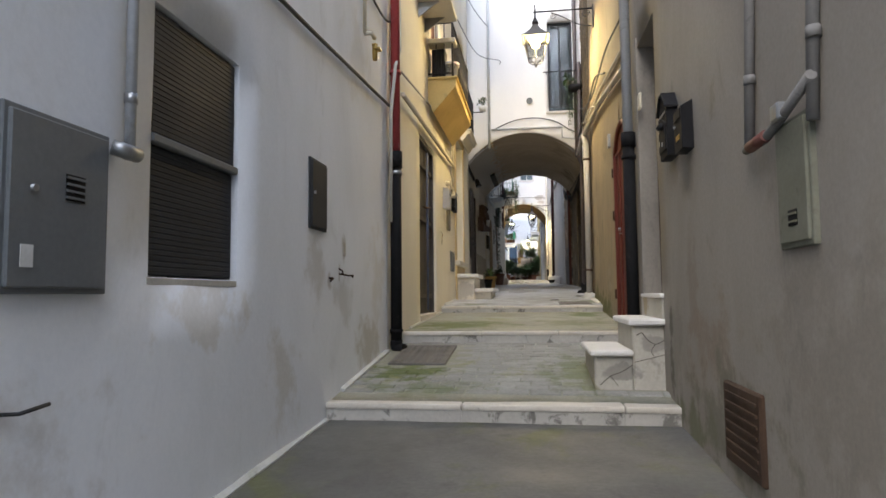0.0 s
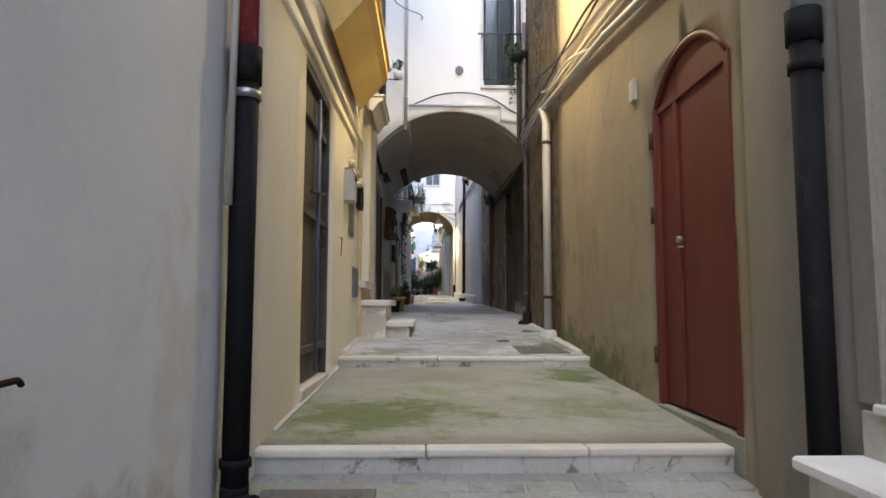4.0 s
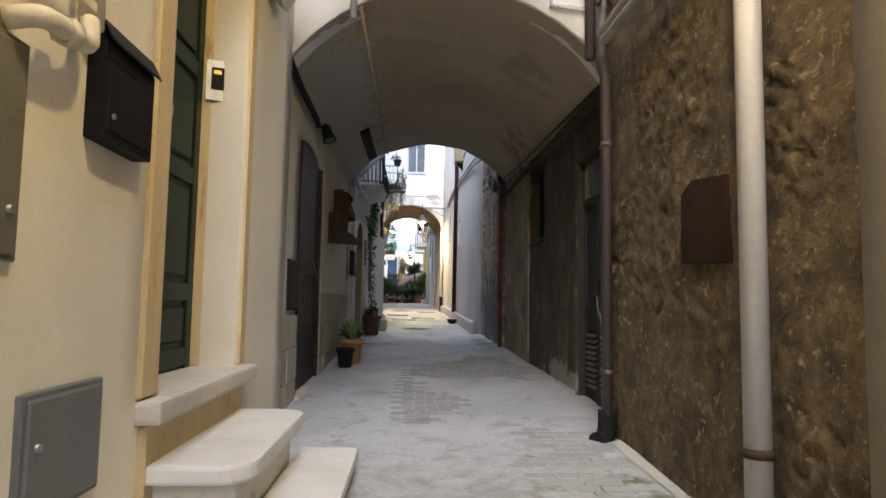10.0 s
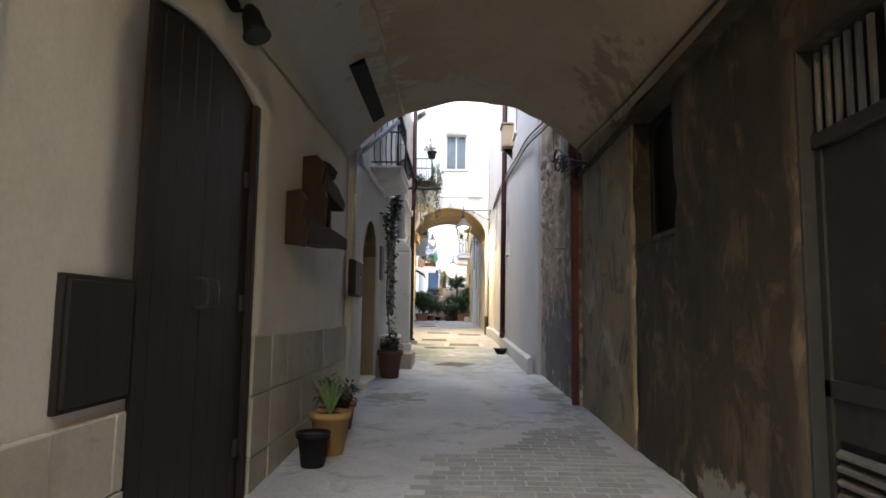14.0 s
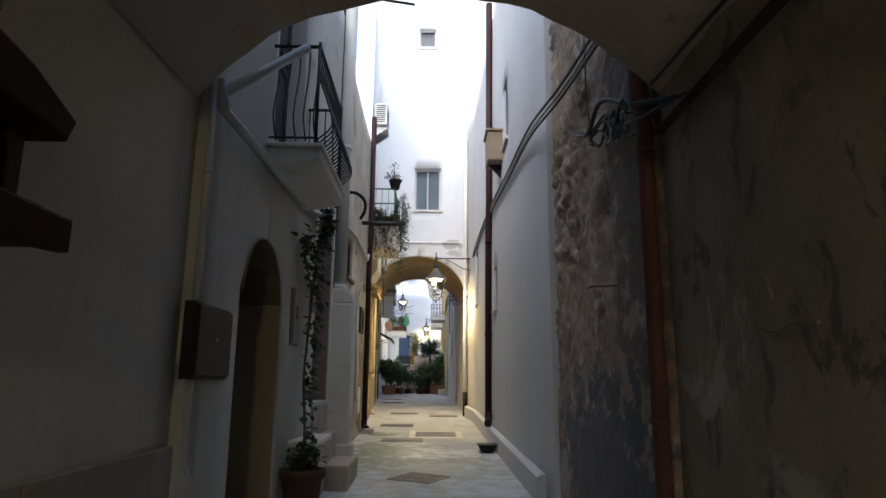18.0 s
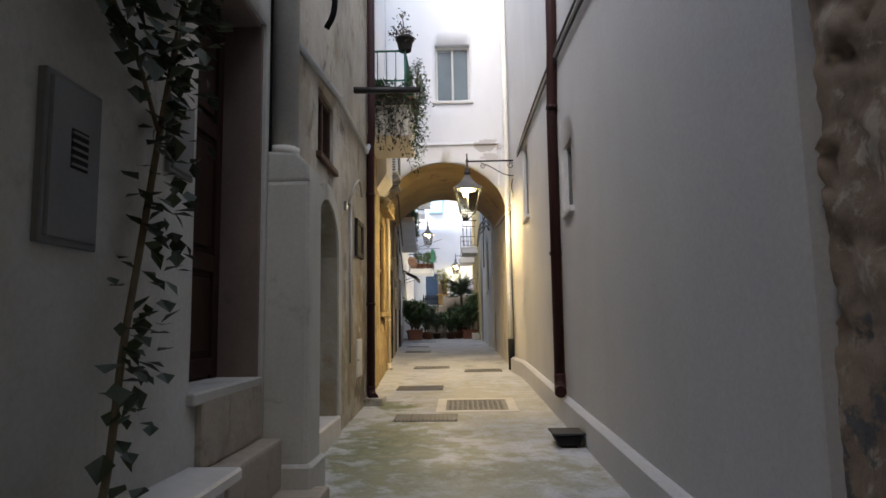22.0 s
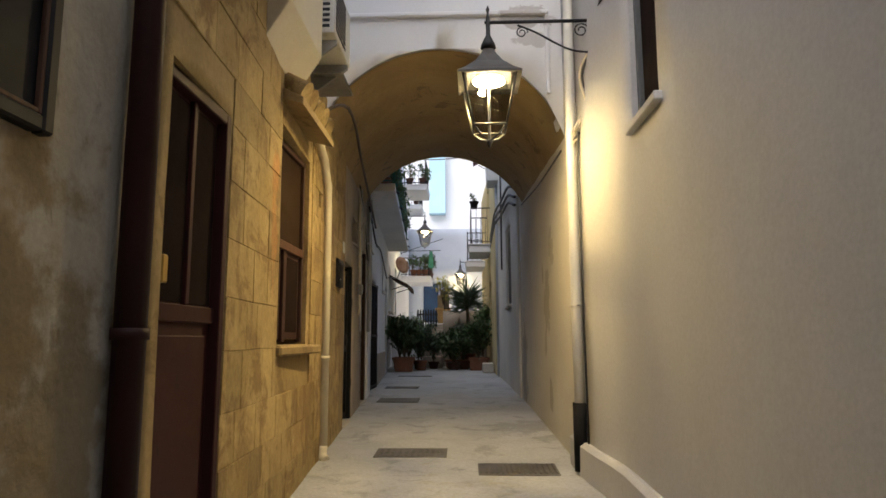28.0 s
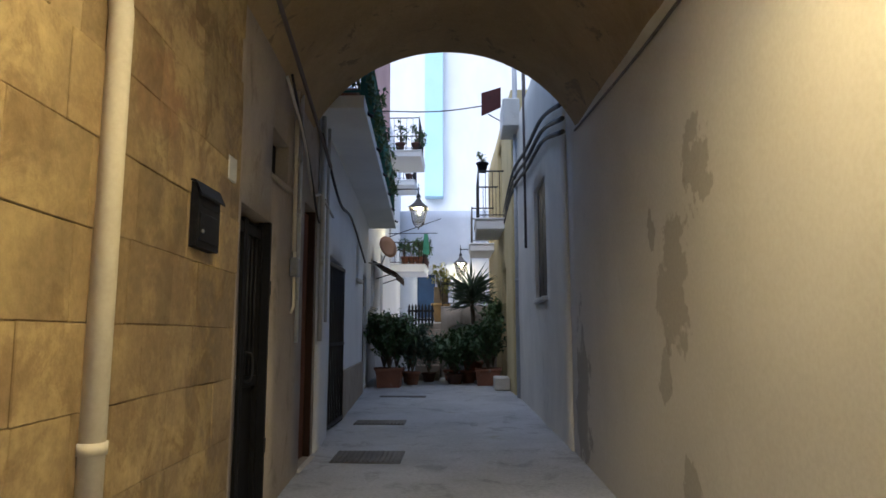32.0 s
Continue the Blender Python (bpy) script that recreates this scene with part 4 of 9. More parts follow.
wall("wall_right_4_end", along(1, 15.25, 1.35, 21.4, 1.26), 19.3, 21.4, 0, 5.4, [], P_OCHREDAMP, "damp ochre plaster wall at the passage's end", cell=0.12, rough_fn=rubble(0.014, 3))
ROUGH = rubble(0.068, 5.4)


def crumble(u, z, p):
    """Bare stone beside the white wall, smoother plaster near the passage and low down, and a pit in the stone."""
    def ease(v):
        v = min(max(v, 0.0), 1.0)
        return v * v * (3 - 2 * v)
    frayed = 0.35 * noise.noise(p * 2.2)
    bare = ease((u - 22.3 + frayed) / 0.35) * ease((z - 2.75 + frayed) / 0.3)
    pit = ease(1.4 - abs(u - 22.58) / 0.17) * ease(1.4 - abs(z - 3.88) / 0.34)
    return ROUGH(u, z, p) * (0.14 + 0.86 * bare) + 0.02 * bare + 0.12 * pit


wall("wall_right_5", along(1, 21.4, 1.22, 24.42, 1.16), 21.4, 24.42, 0, 8.5, [], RUBBLE_P, "crumbling stone wall with fallen plaster", cell=0.04, rough_fn=crumble)



def swell(u):
    """How far the white wall has come forward to meet the far arch."""
    v = min(1.0, max(0.0, (u - 33.1) / 1.2))
    return v * v * (3 - 2 * v)


def eased(u, z, d):
    """The white wall's line, which swings out to meet the rubble."""
    return Vector((1.0 - 0.13 * (u - 24.4) / 10.45 + 0.11 * max(0.0, (25.6 - u) / 1.2) ** 2 - 0.118 * swell(u) + d, u, z))


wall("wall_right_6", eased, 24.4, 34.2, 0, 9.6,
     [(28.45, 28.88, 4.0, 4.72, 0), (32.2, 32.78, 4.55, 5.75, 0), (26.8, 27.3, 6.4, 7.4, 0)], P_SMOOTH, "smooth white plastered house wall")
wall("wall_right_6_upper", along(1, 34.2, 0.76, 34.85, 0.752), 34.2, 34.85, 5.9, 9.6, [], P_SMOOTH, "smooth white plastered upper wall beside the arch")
wall("wall_right_7", along(1, 34.2, 0.762, 39.4, 0.66), 34.2, 39.4, 0, 5.9, [], P_PEEL, "cream plaster passage wall with peeled patches")
wall("wall_right_8", along(1, 39.4, 0.64, 44.2, 0.5), 39.4, 44.2, 0, 7.0, [(40.75, 41.75, 3.75, 5.3, 0)], P_OLDWHITE, "stained pale plaster wall with a shuttered window")
wall("wall_right_9", along(1, 44.2, 0.46, 50.5, 0.3), 44.2, 50.5, 0, 7.8, [(45.6, 46.5, 2.25, 4.6, 0), (46.3, 47.2, 5.5, 7.4, 0)], P_LEMON, "pale ochre plastered house wall with balconies")

# ---- houses' bodies and the walls that close the place ----


def body(name, x0, x1, y0, y1, z1, material, label):
    h = solid(name, bx(x0, y0, -0.9, x1, y1, z1), material, label, "house", kind="structure")
    return h


body("house_left_1", -8.5, -2.0, -1.2, 7.0, 8.48, P_GREY, "plain plastered house body with a flat roof")
body("house_left_2", -8.5, -1.94, 7.05, 15.2, 9.48, P_CREAM, "plain plastered house body with a flat roof")
body("house_left_3", -8.5, -2.03, 15.25, 30.85, 7.75, P_OLDWHITE, "plain plastered house body with a flat roof")
body("house_left_4", -8.5, -2.36, 30.9, 38.9, 11.48, P_OLDWHITE, "plain plastered house body with a flat roof")
body("house_left_5", -9, -2.86, 38.95, 58, 7.1, P_WHITE, "plain plastered house body with a flat roof")
body("house_right_1", 1.42, 8, -1.2, 6.97, 8.48, P_TAUPE, "plain plastered house body with a flat roof")
body("house_right_2", 1.54, 8, 7.0, 21.4, 8.98, P_TAUPE, "plain plastered house body with a flat roof")
body("house_right_3", 1.64, 8, 21.45, 24.4, 8.48, P_TAUPE, "plain plastered house body with a flat roof")
body("house_right_4", 1.42, 8, 24.45, 34.8, 9.5, P_WHITE, "plain plastered house body with a flat roof")
body("house_right_5", 1.17, 8, 34.85, 39.4, 11.48, P_WHITE, "plain plastered house body with a flat roof")
body("house_right_6", 1.06, 8, 39.45, 50.5, 6.9, P_YELLOW, "plain plastered house body with a flat roof")
# Never in view: added behind the start to close the alley.
body("house_behind", -16, 16, -22, -14, 8, P_GREY, "unseen plain house added to close the alley behind")

# ---- vaulted passages ----


def passage(tag, y0, y1, xa0, xb0, top0, rise0, xa1, xb1, top1, rise1, material, label, n=28, m=24, rag=0.004, full=0.0):
    bm, rows = B(), []
    for j in range(m + 1):
        s = j / m
        y = y0 + (y1 - y0) * s
        a, b, top, rise = xa0 + (xa1 - xa0) * s, xb0 + (xb1 - xb0) * s, top0 + (top1 - top0) * s, rise0 + (rise1 - rise0) * s
        row = []
        for i in range(n + 1):
            x = a + (b - a) * (0.5 - 0.5 * math.cos(math.pi * i / n))
            p = Vector((x, y, arch_z(x, a, b, top, rise)))
            if full:
                oval = top - rise + rise * math.sqrt(max(1 - ((2 * x - a - b) / (b - a)) ** 2, 0))
                p.z += (oval - p.z) * full * min(1.0, min(y - y0, y1 - y) / 0.9)
            p.z += 0.018 * noise.noise(p * 1.6) + 0.008 * noise.noise(p * 5) if 0 < j < m else (rag if j else 0.004) * (noise.noise(p * 5) + 0.5 * noise.noise(p * 13))
            row.append(bm.verts.new(p))
        rows.append(row)
    for a, b in zip(rows, rows[1:]):
        for i in range(n):
            bm.faces.new((a[i], a[i + 1], b[i + 1], b[i])).smooth = True
    up = [[bm.verts.new((x, y, max(top0, top1) + 0.25)) for x in (xa0 - 0.1, xb0 + 0.1)] for y in (y0 + 0.05, y1 - 0.05)]
    bm.faces.new((up[0][0], up[0][1], up[1][1], up[1][0]))
    return solid("ceiling_" + tag, bm, material, label, "ceiling", kind="structure", at=((xa0 + xb0) / 2, (y0 + y1) / 2, top0))


passage("near", 15.188, 21.41, -1.6, 1.26, 5.05, 0.78, -1.6, 1.3, 5.19, 0.72, P_VAULT, "plastered barrel vault with pale worn patches", rag=0.03, full=0.9)
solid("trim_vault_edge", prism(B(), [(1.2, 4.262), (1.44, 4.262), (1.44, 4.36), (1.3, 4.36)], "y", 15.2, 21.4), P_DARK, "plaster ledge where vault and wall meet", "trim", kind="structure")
passage("far", 34.838, 38.912, -1.86, 0.78, 6.1, 1.08, -1.98, 0.7, 6.12, 0.85, P_VAULTY, "ochre plastered barrel vault with dark stains")
wall("facade_near", across(15.2), -1.55, 1.5, 4.0, 10.5, [(-1.6, 1.28, 3.9, 5.075, 0.78), (0.42, 1.0, 5.55, 7.75, 0)], P_WHITE, "white plastered house front above the arch", thick=0.3)
wall("facade_near_back", across(21.4, -1), -1.6, 1.5, 4.0, 10.5, [(-1.62, 1.32, 3.9, 5.24, 0.72)], P_WHITE, "plastered house back above the arch", thick=0.3)
wall("facade_far", across(34.85), -2.1, 3.2, 4.9, 15, [(-1.88, 0.8, 4.85, 6.125, 1.08), (-0.68, 0.05, 7.42, 8.64, 0), (-0.62, -0.12, 12.35, 12.95, 0)], P_WHITE,
     "bright white plastered house front above the arch", thick=0.3)
wall("facade_far_back", across(38.9, -1), -2.3, 0.9, 4.9, 12, [(-2.02, 0.74, 4.85, 6.16, 0.85)], P_WHITE, "white plastered house back above the arch", thick=0.3)
body_a = solid("house_over_near_arch", bx(-1.6, 15.55, 5.42, 1.5, 21.05, 10.45), P_WHITE, "upper rooms built over the near arch", "house", kind="structure")
body_b = solid("house_over_far_arch", bx(-2.1, 35.2, 6.36, 3.2, 38.55, 14.9), P_WHITE, "upper rooms built over the far arch", "house", kind="structure")

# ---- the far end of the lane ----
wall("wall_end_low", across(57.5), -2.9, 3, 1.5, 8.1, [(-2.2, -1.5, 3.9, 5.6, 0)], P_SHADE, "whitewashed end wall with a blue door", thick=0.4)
body("house_end", -4, 4, 57.95, 63, 8.08, P_WHITE, "plain whitewashed house body at the lane's end")
# Lit white wall fills the gap where overexposed sky belongs.
wall("wall_end_high", across(66), -6, 6, 0, 19, [], P_WHITE, "tall bright white wall standing in for the sky behind the lane", thick=0.4)
solid("wall_blue_strip", bx(-2.36, 65.3, 10.4, -1.42, 65.98, 19), P_SKYBLUE, "sky-blue painted pier on a tall white house", "wall", kind="structure")
wall("wall_right_end", along(1, 50.5, 0.9, 57.5, 1.1), 50.5, 57.5, 0, 9, [], P_WHITE, "whitewashed side wall at the lane's end")

# ---- kinds of things ----


def clamp_ring(c, r, n=(0, 0, 1), w=0.02):
    c, n = Vector(c), Vector(n)
    return tube(B(), [c - n * w, c + n * w], r * 1.18, 12)


def pipe(name, pts, r, material, label, category="pipe", clamps=(), clamp_mat=None, seg=12, shoe=None, curved=False):
    """A pipe on a wall with its clamps; shoe: the bent foot, points."""
    pts = curve_pts(pts) if curved else pts
    low = min(pts, key=lambda p: p[2])
    th = thing(name, low, label, category)
    part("tube", tube(B(), pts, r, seg), material, th)
    for c in clamps:
        part("clamp", clamp_ring(c, r), clamp_mat or material, th)
    if shoe:
        part("shoe", tube(B(), curve_pts(shoe, 4), r * 1.08, seg), material, th)
    return th


def cable(name, pts, r, material, label, n=6):
    bm = tube(B(), curve_pts(pts, n), r, 6)
    return solid(name, bm, material, label, "cable", at=min(pts, key=lambda p: p[2]))


def plate_door(name, side, x, y0, y1, z0, z1, material, label, category, vent=None, proud=0.025, lock=None, grp=""):
    """A flat meter-cupboard door on a wall, with frame, vent slots and lock."""
    s = -side
    th = thing(name, (x, (y0 + y1) / 2, z0), label, category, grp)
    part("frame", bx(x + side * 0.03, y0 - 0.012, z0 - 0.012, x + s * proud * 0.6, y1 + 0.012, z1 + 0.012, bev=0.004), material, th)
    pn = part("panel", bx(x, y0 + 0.006, z0 + 0.006, x + s * proud, y1 - 0.006, z1 - 0.006, bev=0.006), material, th)
    if vent:
        vy, vz, w, h, n = vent
        part("vent", bx(x, vy, vz, x + s * (proud + 0.003), vy + w, vz + h), BLACKPAINT, pn, "dark vent opening")
        for i in range(n):
            zz = vz + h * (i + 0.5) / n
            part("slat", bx(x, vy, zz - 0.004, x + s * (proud + 0.008), vy + w, zz + 0.004), material, pn)
    if lock:
        part("lock", tube(B(), [(x, *lock), (x + s * (proud + 0.012), *lock)], 0.012, 10), STEEL, pn)
    return th


def letterbox(name, side, x, y0, y1, z0, z1, depth, material, label, roof=0.03):
    s = -side
    th = thing(name, (x, (y0 + y1) / 2, z0), label, "letterbox")
    xo = x + s * depth
    pts = [(x + side * 0.02, z0), (xo, z0), (xo, z1 - roof - 0.04), (x + s * depth * 0.75, z1 - 0.01), (x + side * 0.02, z1)]
    part("body", prism(B(), pts, "y", y0, y1, 0.006), material, th)
    part("lid", prism(B(), [(x, z1), (x + s * depth * 0.78, z1 - 0.012), (xo + s * 0.02, z1 - roof - 0.045), (xo + s * 0.02, z1 - roof - 0.035), (x + s * depth * 0.78, z1), (x, z1 + 0.01)], "y", y0 - 0.012, y1 + 0.012), material, th)
    part("slot", bx(xo - s * 0.005, y0 + 0.03, z1 - roof - 0.09, xo + s * 0.003, y1 - 0.03, z1 - roof - 0.07), BLACKPAINT, th, "dark letter slot")
    dr = part("door", bx(xo - s * 0.004, y0 + 0.02, z0 + 0.03, xo + s * 0.005, y1 - 0.02, z1 - roof - 0.12, bev=0.003), material, th)
    part("lock", tube(B(), [(xo, y0 + 0.05, z0 + 0.08), (xo + s * 0.012, y0 + 0.05, z0 + 0.08)], 0.01, 8), STEEL, dr)
    return th


def gabled_letterbox(name, side, x, y0, y1, z0, z1, depth, material, label):
    """A letterbox with a gabled hood, side fins and a raised panel."""
    s = -side
    xo, ym, ze = x + s * depth, (y0 + y1) / 2, z1 - 0.1
    th = thing(name, (x, ym, z0), label, "letterbox")
    part("body", prism(B(), [(y0 + 0.02, z0), (y1 - 0.02, z0), (y1 - 0.02, ze), (ym + 0.05, z1 - 0.01), (ym - 0.05, z1 - 0.01), (y0 + 0.02, ze)], "x", x - s * 0.02, xo, 0.005), material, th)
    for a, b in ((y0 - 0.005, ym - 0.045), (y1 + 0.005, ym + 0.045)):
        part("hood_side", prism(B(), [(a, ze - 0.02), (b, z1 - 0.006), (b, z1 + 0.008), (a, ze - 0.004)] if a < b else [(b, z1 - 0.006), (a, ze - 0.02), (a, ze - 0.004), (b, z1 + 0.008)], "x", x - s * 0.02, xo + s * 0.018, 0.002), material, th)
    part("hood_top", bx(x - s * 0.02, ym - 0.05, z1 - 0.004, xo + s * 0.018, ym + 0.05, z1 + 0.01, bev=0.003), material, th)
    part("slot", bx(xo - s * 0.004, y0 + 0.05, ze - 0.045, xo + s * 0.004, y1 - 0.05, ze - 0.03), STEEL, th, "worn metal slot edge")
    dr = part("door", prism(B(), [(y0 + 0.045, z0 + 0.05), (y1 - 0.045, z0 + 0.05), (y1 - 0.045, ze - 0.12), (ym, ze - 0.07), (y0 + 0.045, ze - 0.12)], "x", xo - s * 0.004, xo + s * 0.008, 0.003), material, th)
    part("boss", lathe(B(), [(0.002, 0.0), (0.04, 0.004), (0.05, 0.02), (0.03, 0.05), (0.002, 0.06)], (xo, ym, z0 + 0.2), 10), material, dr)
    part("lock", bx(xo, ym - 0.012, z0 + 0.085, xo + s * 0.014, ym + 0.012, z0 + 0.115, bev=0.003), STEEL, dr)
    for k in range(3):
        part("side_fin", bx(x, y1 - 0.022, z0 + 0.05 + 0.1 * k, xo + s * 0.004, y1 - 0.006, z0 + 0.11 + 0.1 * k, bev=0.004), material, th)
    return th


def slant_letterbox(name, side, x, y0, y1, z0, z1, depth, material, label):
    """A plain letterbox whose top slopes to the front."""
    s = -side
    xo = x + s * depth
    th = thing(name, (x, (y0 + y1) / 2, z0), label, "letterbox")
    part("body", prism(B(), [(x - s * 0.02, z0), (xo, z0), (xo, z1 - 0.05), (x - s * 0.02, z1)], "y", y0, y1, 0.004), material, th)
    part("flap", bx(xo - s * 0.003, y0 + 0.015, z1 - 0.12, xo + s * 0.006, y1 - 0.015, z1 - 0.06, bev=0.003), material, th)
    part("lock", tube(B(), [(xo, y1 - 0.04, z1 - 0.15), (xo + s * 0.012, y1 - 0.04, z1 - 0.15)], 0.009, 8), STEEL, th)
    part("name_plate", bx(xo - s * 0.003, y0 + 0.06, z0 + 0.07, xo + s * 0.004, y1 - 0.06, z0 + 0.105, bev=0.002), BRASS, th, "dull brass name plate")
    return th


def plank_leaf(th, side, x, y0, y1, z0, z1, n, material, rise=0.0, yc=None, gap=0.004, thick=0.04, name="plank"):
    """Upright boards; rise: the arch over the whole opening yc."""
    s = -side
    w = (y1 - y0) / n
    for i in range(n):
        a, b = y0 + w * i + gap / 2, y0 + w * (i + 1) - gap / 2
        if rise:
            ya, yb = yc
            top = [(b, arch_z(b, ya, yb, z1, rise)), ((a + b) / 2, arch_z((a + b) / 2, ya, yb, z1, rise)), (a, arch_z(a, ya, yb, z1, rise))]
        else:
            top = [(b, z1), (a, z1)]
        part(name, prism(B(), [(a, z0), (b, z0)] + top, "x", x, x + s * thick, 0.004), material, th)


def handle_lever(th, side, x, y, z, length=0.11, material=None):
    s = -side
    bm = tube(B(), [(x, y, z), (x + s * 0.05, y, z), (x + s * 0.055, y + length, z)], 0.009, 8)
    lp = part("lock_plate", bx(x - s * 0.002, y - 0.02, z - 0.1, x + s * 0.006, y + 0.02, z + 0.08, bev=0.004), material or BRASS, th)
    part("handle", bm, material or BRASS, lp)


def panel_leaf(th, side, x, y0, y1, z0, z1, rows, material, thick=0.045, cols=1):
    """A framed door leaf with sunk panels; rows: heights of the rails."""
    s = -side
    th = part("leaf", bx(x - s * thick, y0, z0, x, y1, z1), material, th)
    st = 0.09
    part("stile", bx(x - s * 0.001, y0, z0, x + s * 0.02, y0 + st, z1, bev=0.004), material, th)
    part("stile", bx(x - s * 0.001, y1 - st, z0, x + s * 0.02, y1, z1, bev=0.004), material, th)
    for z in rows:
        part("rail", bx(x - s * 0.001, y0 + st, z - 0.05, x + s * 0.02, y1 - st, z + 0.05, bev=0.004), material, th)
    for a, b in zip(rows, rows[1:]):
        w = (y1 - y0 - 2 * st - (cols - 1) * st) / cols
        for c in range(cols):
            p = y0 + st + c * (w + st)
            part("panel", bx(x, p + 0.035, a + 0.085, x + s * 0.016, p + w - 0.035, b - 0.085, bev=0.012), material, th)
            if c:
                part("mid_stile", bx(x - s * 0.001, p - st, a + 0.05, x + s * 0.02, p, b - 0.05, bev=0.004), material, th)


def lantern(name, top, wall_pt, size, label, power, lit=True, curl=True, full=False, tone=None):
    """A four-sided street lantern hung from a wrought-iron wall arm. top: the arm's free end; wall_pt: where the arm meets the wall."""
    top, wp = Vector(top), Vector(wall_pt)
    th = thing(name, wp, label, "street lamp")
    d = (wp - top).normalized()
    arm = tube(B(), [top - d * 0.03, wp], 0.016 * size / 0.5, 8)
    am = part("arm", arm, IRON, th)
    part("wall_plate", bx(min(wp.x, wp.x + d.x * 0.02) - 0.01, wp.y - 0.04, wp.z - 0.32, max(wp.x, wp.x + d.x * 0.02) + 0.01, wp.y + 0.04, wp.z + 0.06, bev=0.005), IRON, th)
    if curl:
        L = (wp - top).length
        q = [wp - d * 0.02 + Vector((0, 0, -0.3)), wp - d * L * 0.25 + Vector((0, 0, -0.26)), wp - d * L * 0.55 + Vector((0, 0, -0.1)), wp - d * L * 0.72 + Vector((0, 0, -0.03))]
        part("brace", tube(B(), curve_pts(q, 6), 0.009, 6), IRON, am)
        for f, zc, r in ((0.12, -0.09, 0.07), (0.68, -0.1, 0.055)):
            c = wp - d * L * f + Vector((0, 0, zc))
            sp = [c + d * (math.cos(a) * r * (1 - a / 14)) + Vector((0, 0, math.sin(a) * r * (1 - a / 14))) for a in [k * 0.5 for k in range(20)]]
            part("scroll", tube(B(), sp, 0.006, 6), IRON, am)
    u = size / 0.5
    z0 = top.z
    part("finial", lathe(B(), [(0.004, 0.16 * u), (0.018 * u, 0.12 * u), (0.008 * u, 0.09 * u), (0.02 * u, 0.03 * u), (0.02 * u, -0.12 * u), (0.06 * u, -0.2 * u), (0.07 * u, -0.24 * u), (0.03 * u, -0.25 * u)], (top.x, top.y, z0), 12), IRON, th)
    zc = z0 - 0.29 * u
    cap = [(0.035 * u, 0.03 * u), (0.06 * u, -0.03 * u), (0.1 * u, -0.11 * u), (0.18 * u, -0.21 * u), (0.235 * u, -0.26 * u), (0.235 * u, -0.275 * u), (0.17 * u, -0.26 * u), (0.05 * u, -0.1 * u)]
    bm, rs = B(), []
    for r, h in cap:
        rs.append([bm.verts.new((top.x + r * 1.15 * sx, top.y + r * 1.15 * sy, zc + h)) for sx, sy in ((-1, -1), (1, -1), (1, 1), (-1, 1))])
    for a, b in zip(rs, rs[1:]):
        for i in range(4):
            bm.faces.new((a[i], a[(i + 1) % 4], b[(i + 1) % 4], b[i]))
    bm.faces.new(rs[0])
    bm.faces.new(rs[-1])
    cp = part("cap", bm, HOOD, th, "dark metal lantern hood")
    zt, zb = zc - 0.27 * u, zc - 0.69 * u
    ra, rb = 0.225 * u, 0.14 * u
    part("lamp_head", lathe(B(), [(0.012 * u, -0.25 * u), (0.14 * u, -0.255 * u), (0.14 * u, -0.27 * u), (0.012 * u, -0.275 * u)], (top.x, top.y, zc), 16), BULB if lit else STEEL, cp, "glowing lamp head" if lit else "")
    if full:
        part("bulb", lathe(B(), [(0.03 * u, -0.305 * u), (0.09 * u, -0.32 * u), (0.105 * u, -0.38 * u), (0.07 * u, -0.47 * u), (0.015 * u, -0.5 * u)], (top.x, top.y, zc + 0.03 * u), 14), BULB_SOFT, cp, "glowing yellow lamp bulb").visible_shadow = False
    for sx, sy in ((-1, -1), (1, -1), (1, 1), (-1, 1)):
        part("corner_bar", tube(B(), [(top.x + sx * ra, top.y + sy * ra, zt), (top.x + sx * rb, top.y + sy * rb, zb)], 0.01 * u, 6), IRON, th)
        part("foot_bar", tube(B(), [(top.x + sx * rb, top.y + sy * rb, zb), (top.x + sx * rb * 0.55, top.y + sy * rb * 0.55, zb - 0.07 * u), (top.x, top.y, zb - 0.11 * u)], 0.009 * u, 6), IRON, th)
    for (ax, ay), (bx_, by) in (((-1, -1), (1, -1)), ((1, -1), (1, 1)), ((1, 1), (-1, 1)), ((-1, 1), (-1, -1))):
        part("rim_bar", tube(B(), [(top.x + ax * rb, top.y + ay * rb, zb), (top.x + bx_ * rb, top.y + by * rb, zb)], 0.01 * u, 6), IRON, th)
        bm = B()
        k = 0.96
        vs = [bm.verts.new(p) for p in ((top.x + ax * ra * k, top.y + ay * ra * k, zt), (top.x + bx_ * ra * k, top.y + by * ra * k, zt), (top.x + bx_ * rb * k, top.y + by * rb * k, zb), (top.x + ax * rb * k, top.y + ay * rb * k, zb))]
        f = bm.faces.new(vs)
        bmesh.ops.solidify(bm, geom=[f], thickness=0.003)
        g = part("pane", bm, LAMPGLASS, th, "clear glass pane")
        g.visible_shadow = False
    part("rod", tube(B(), [(top.x, top.y, zc - 0.3 * u), (top.x, top.y, zb - 0.13 * u)], 0.014 * u, 8), STEEL, th)
    part("drop", lathe(B(), [(0.004, -0.05 * u), (0.02 * u, -0.02 * u), (0.03 * u, 0.01 * u), (0.01 * u, 0.03 * u)], (top.x, top.y, zb - 0.12 * u), 10), IRON, th)
    if power:
        li = new(name + "_light", bpy.data.lights.new(name, "SPOT" if tone else "POINT"))
        li.data.energy, li.data.color, li.data.shadow_soft_size = power, tone or LAMP_WARM, 0.03
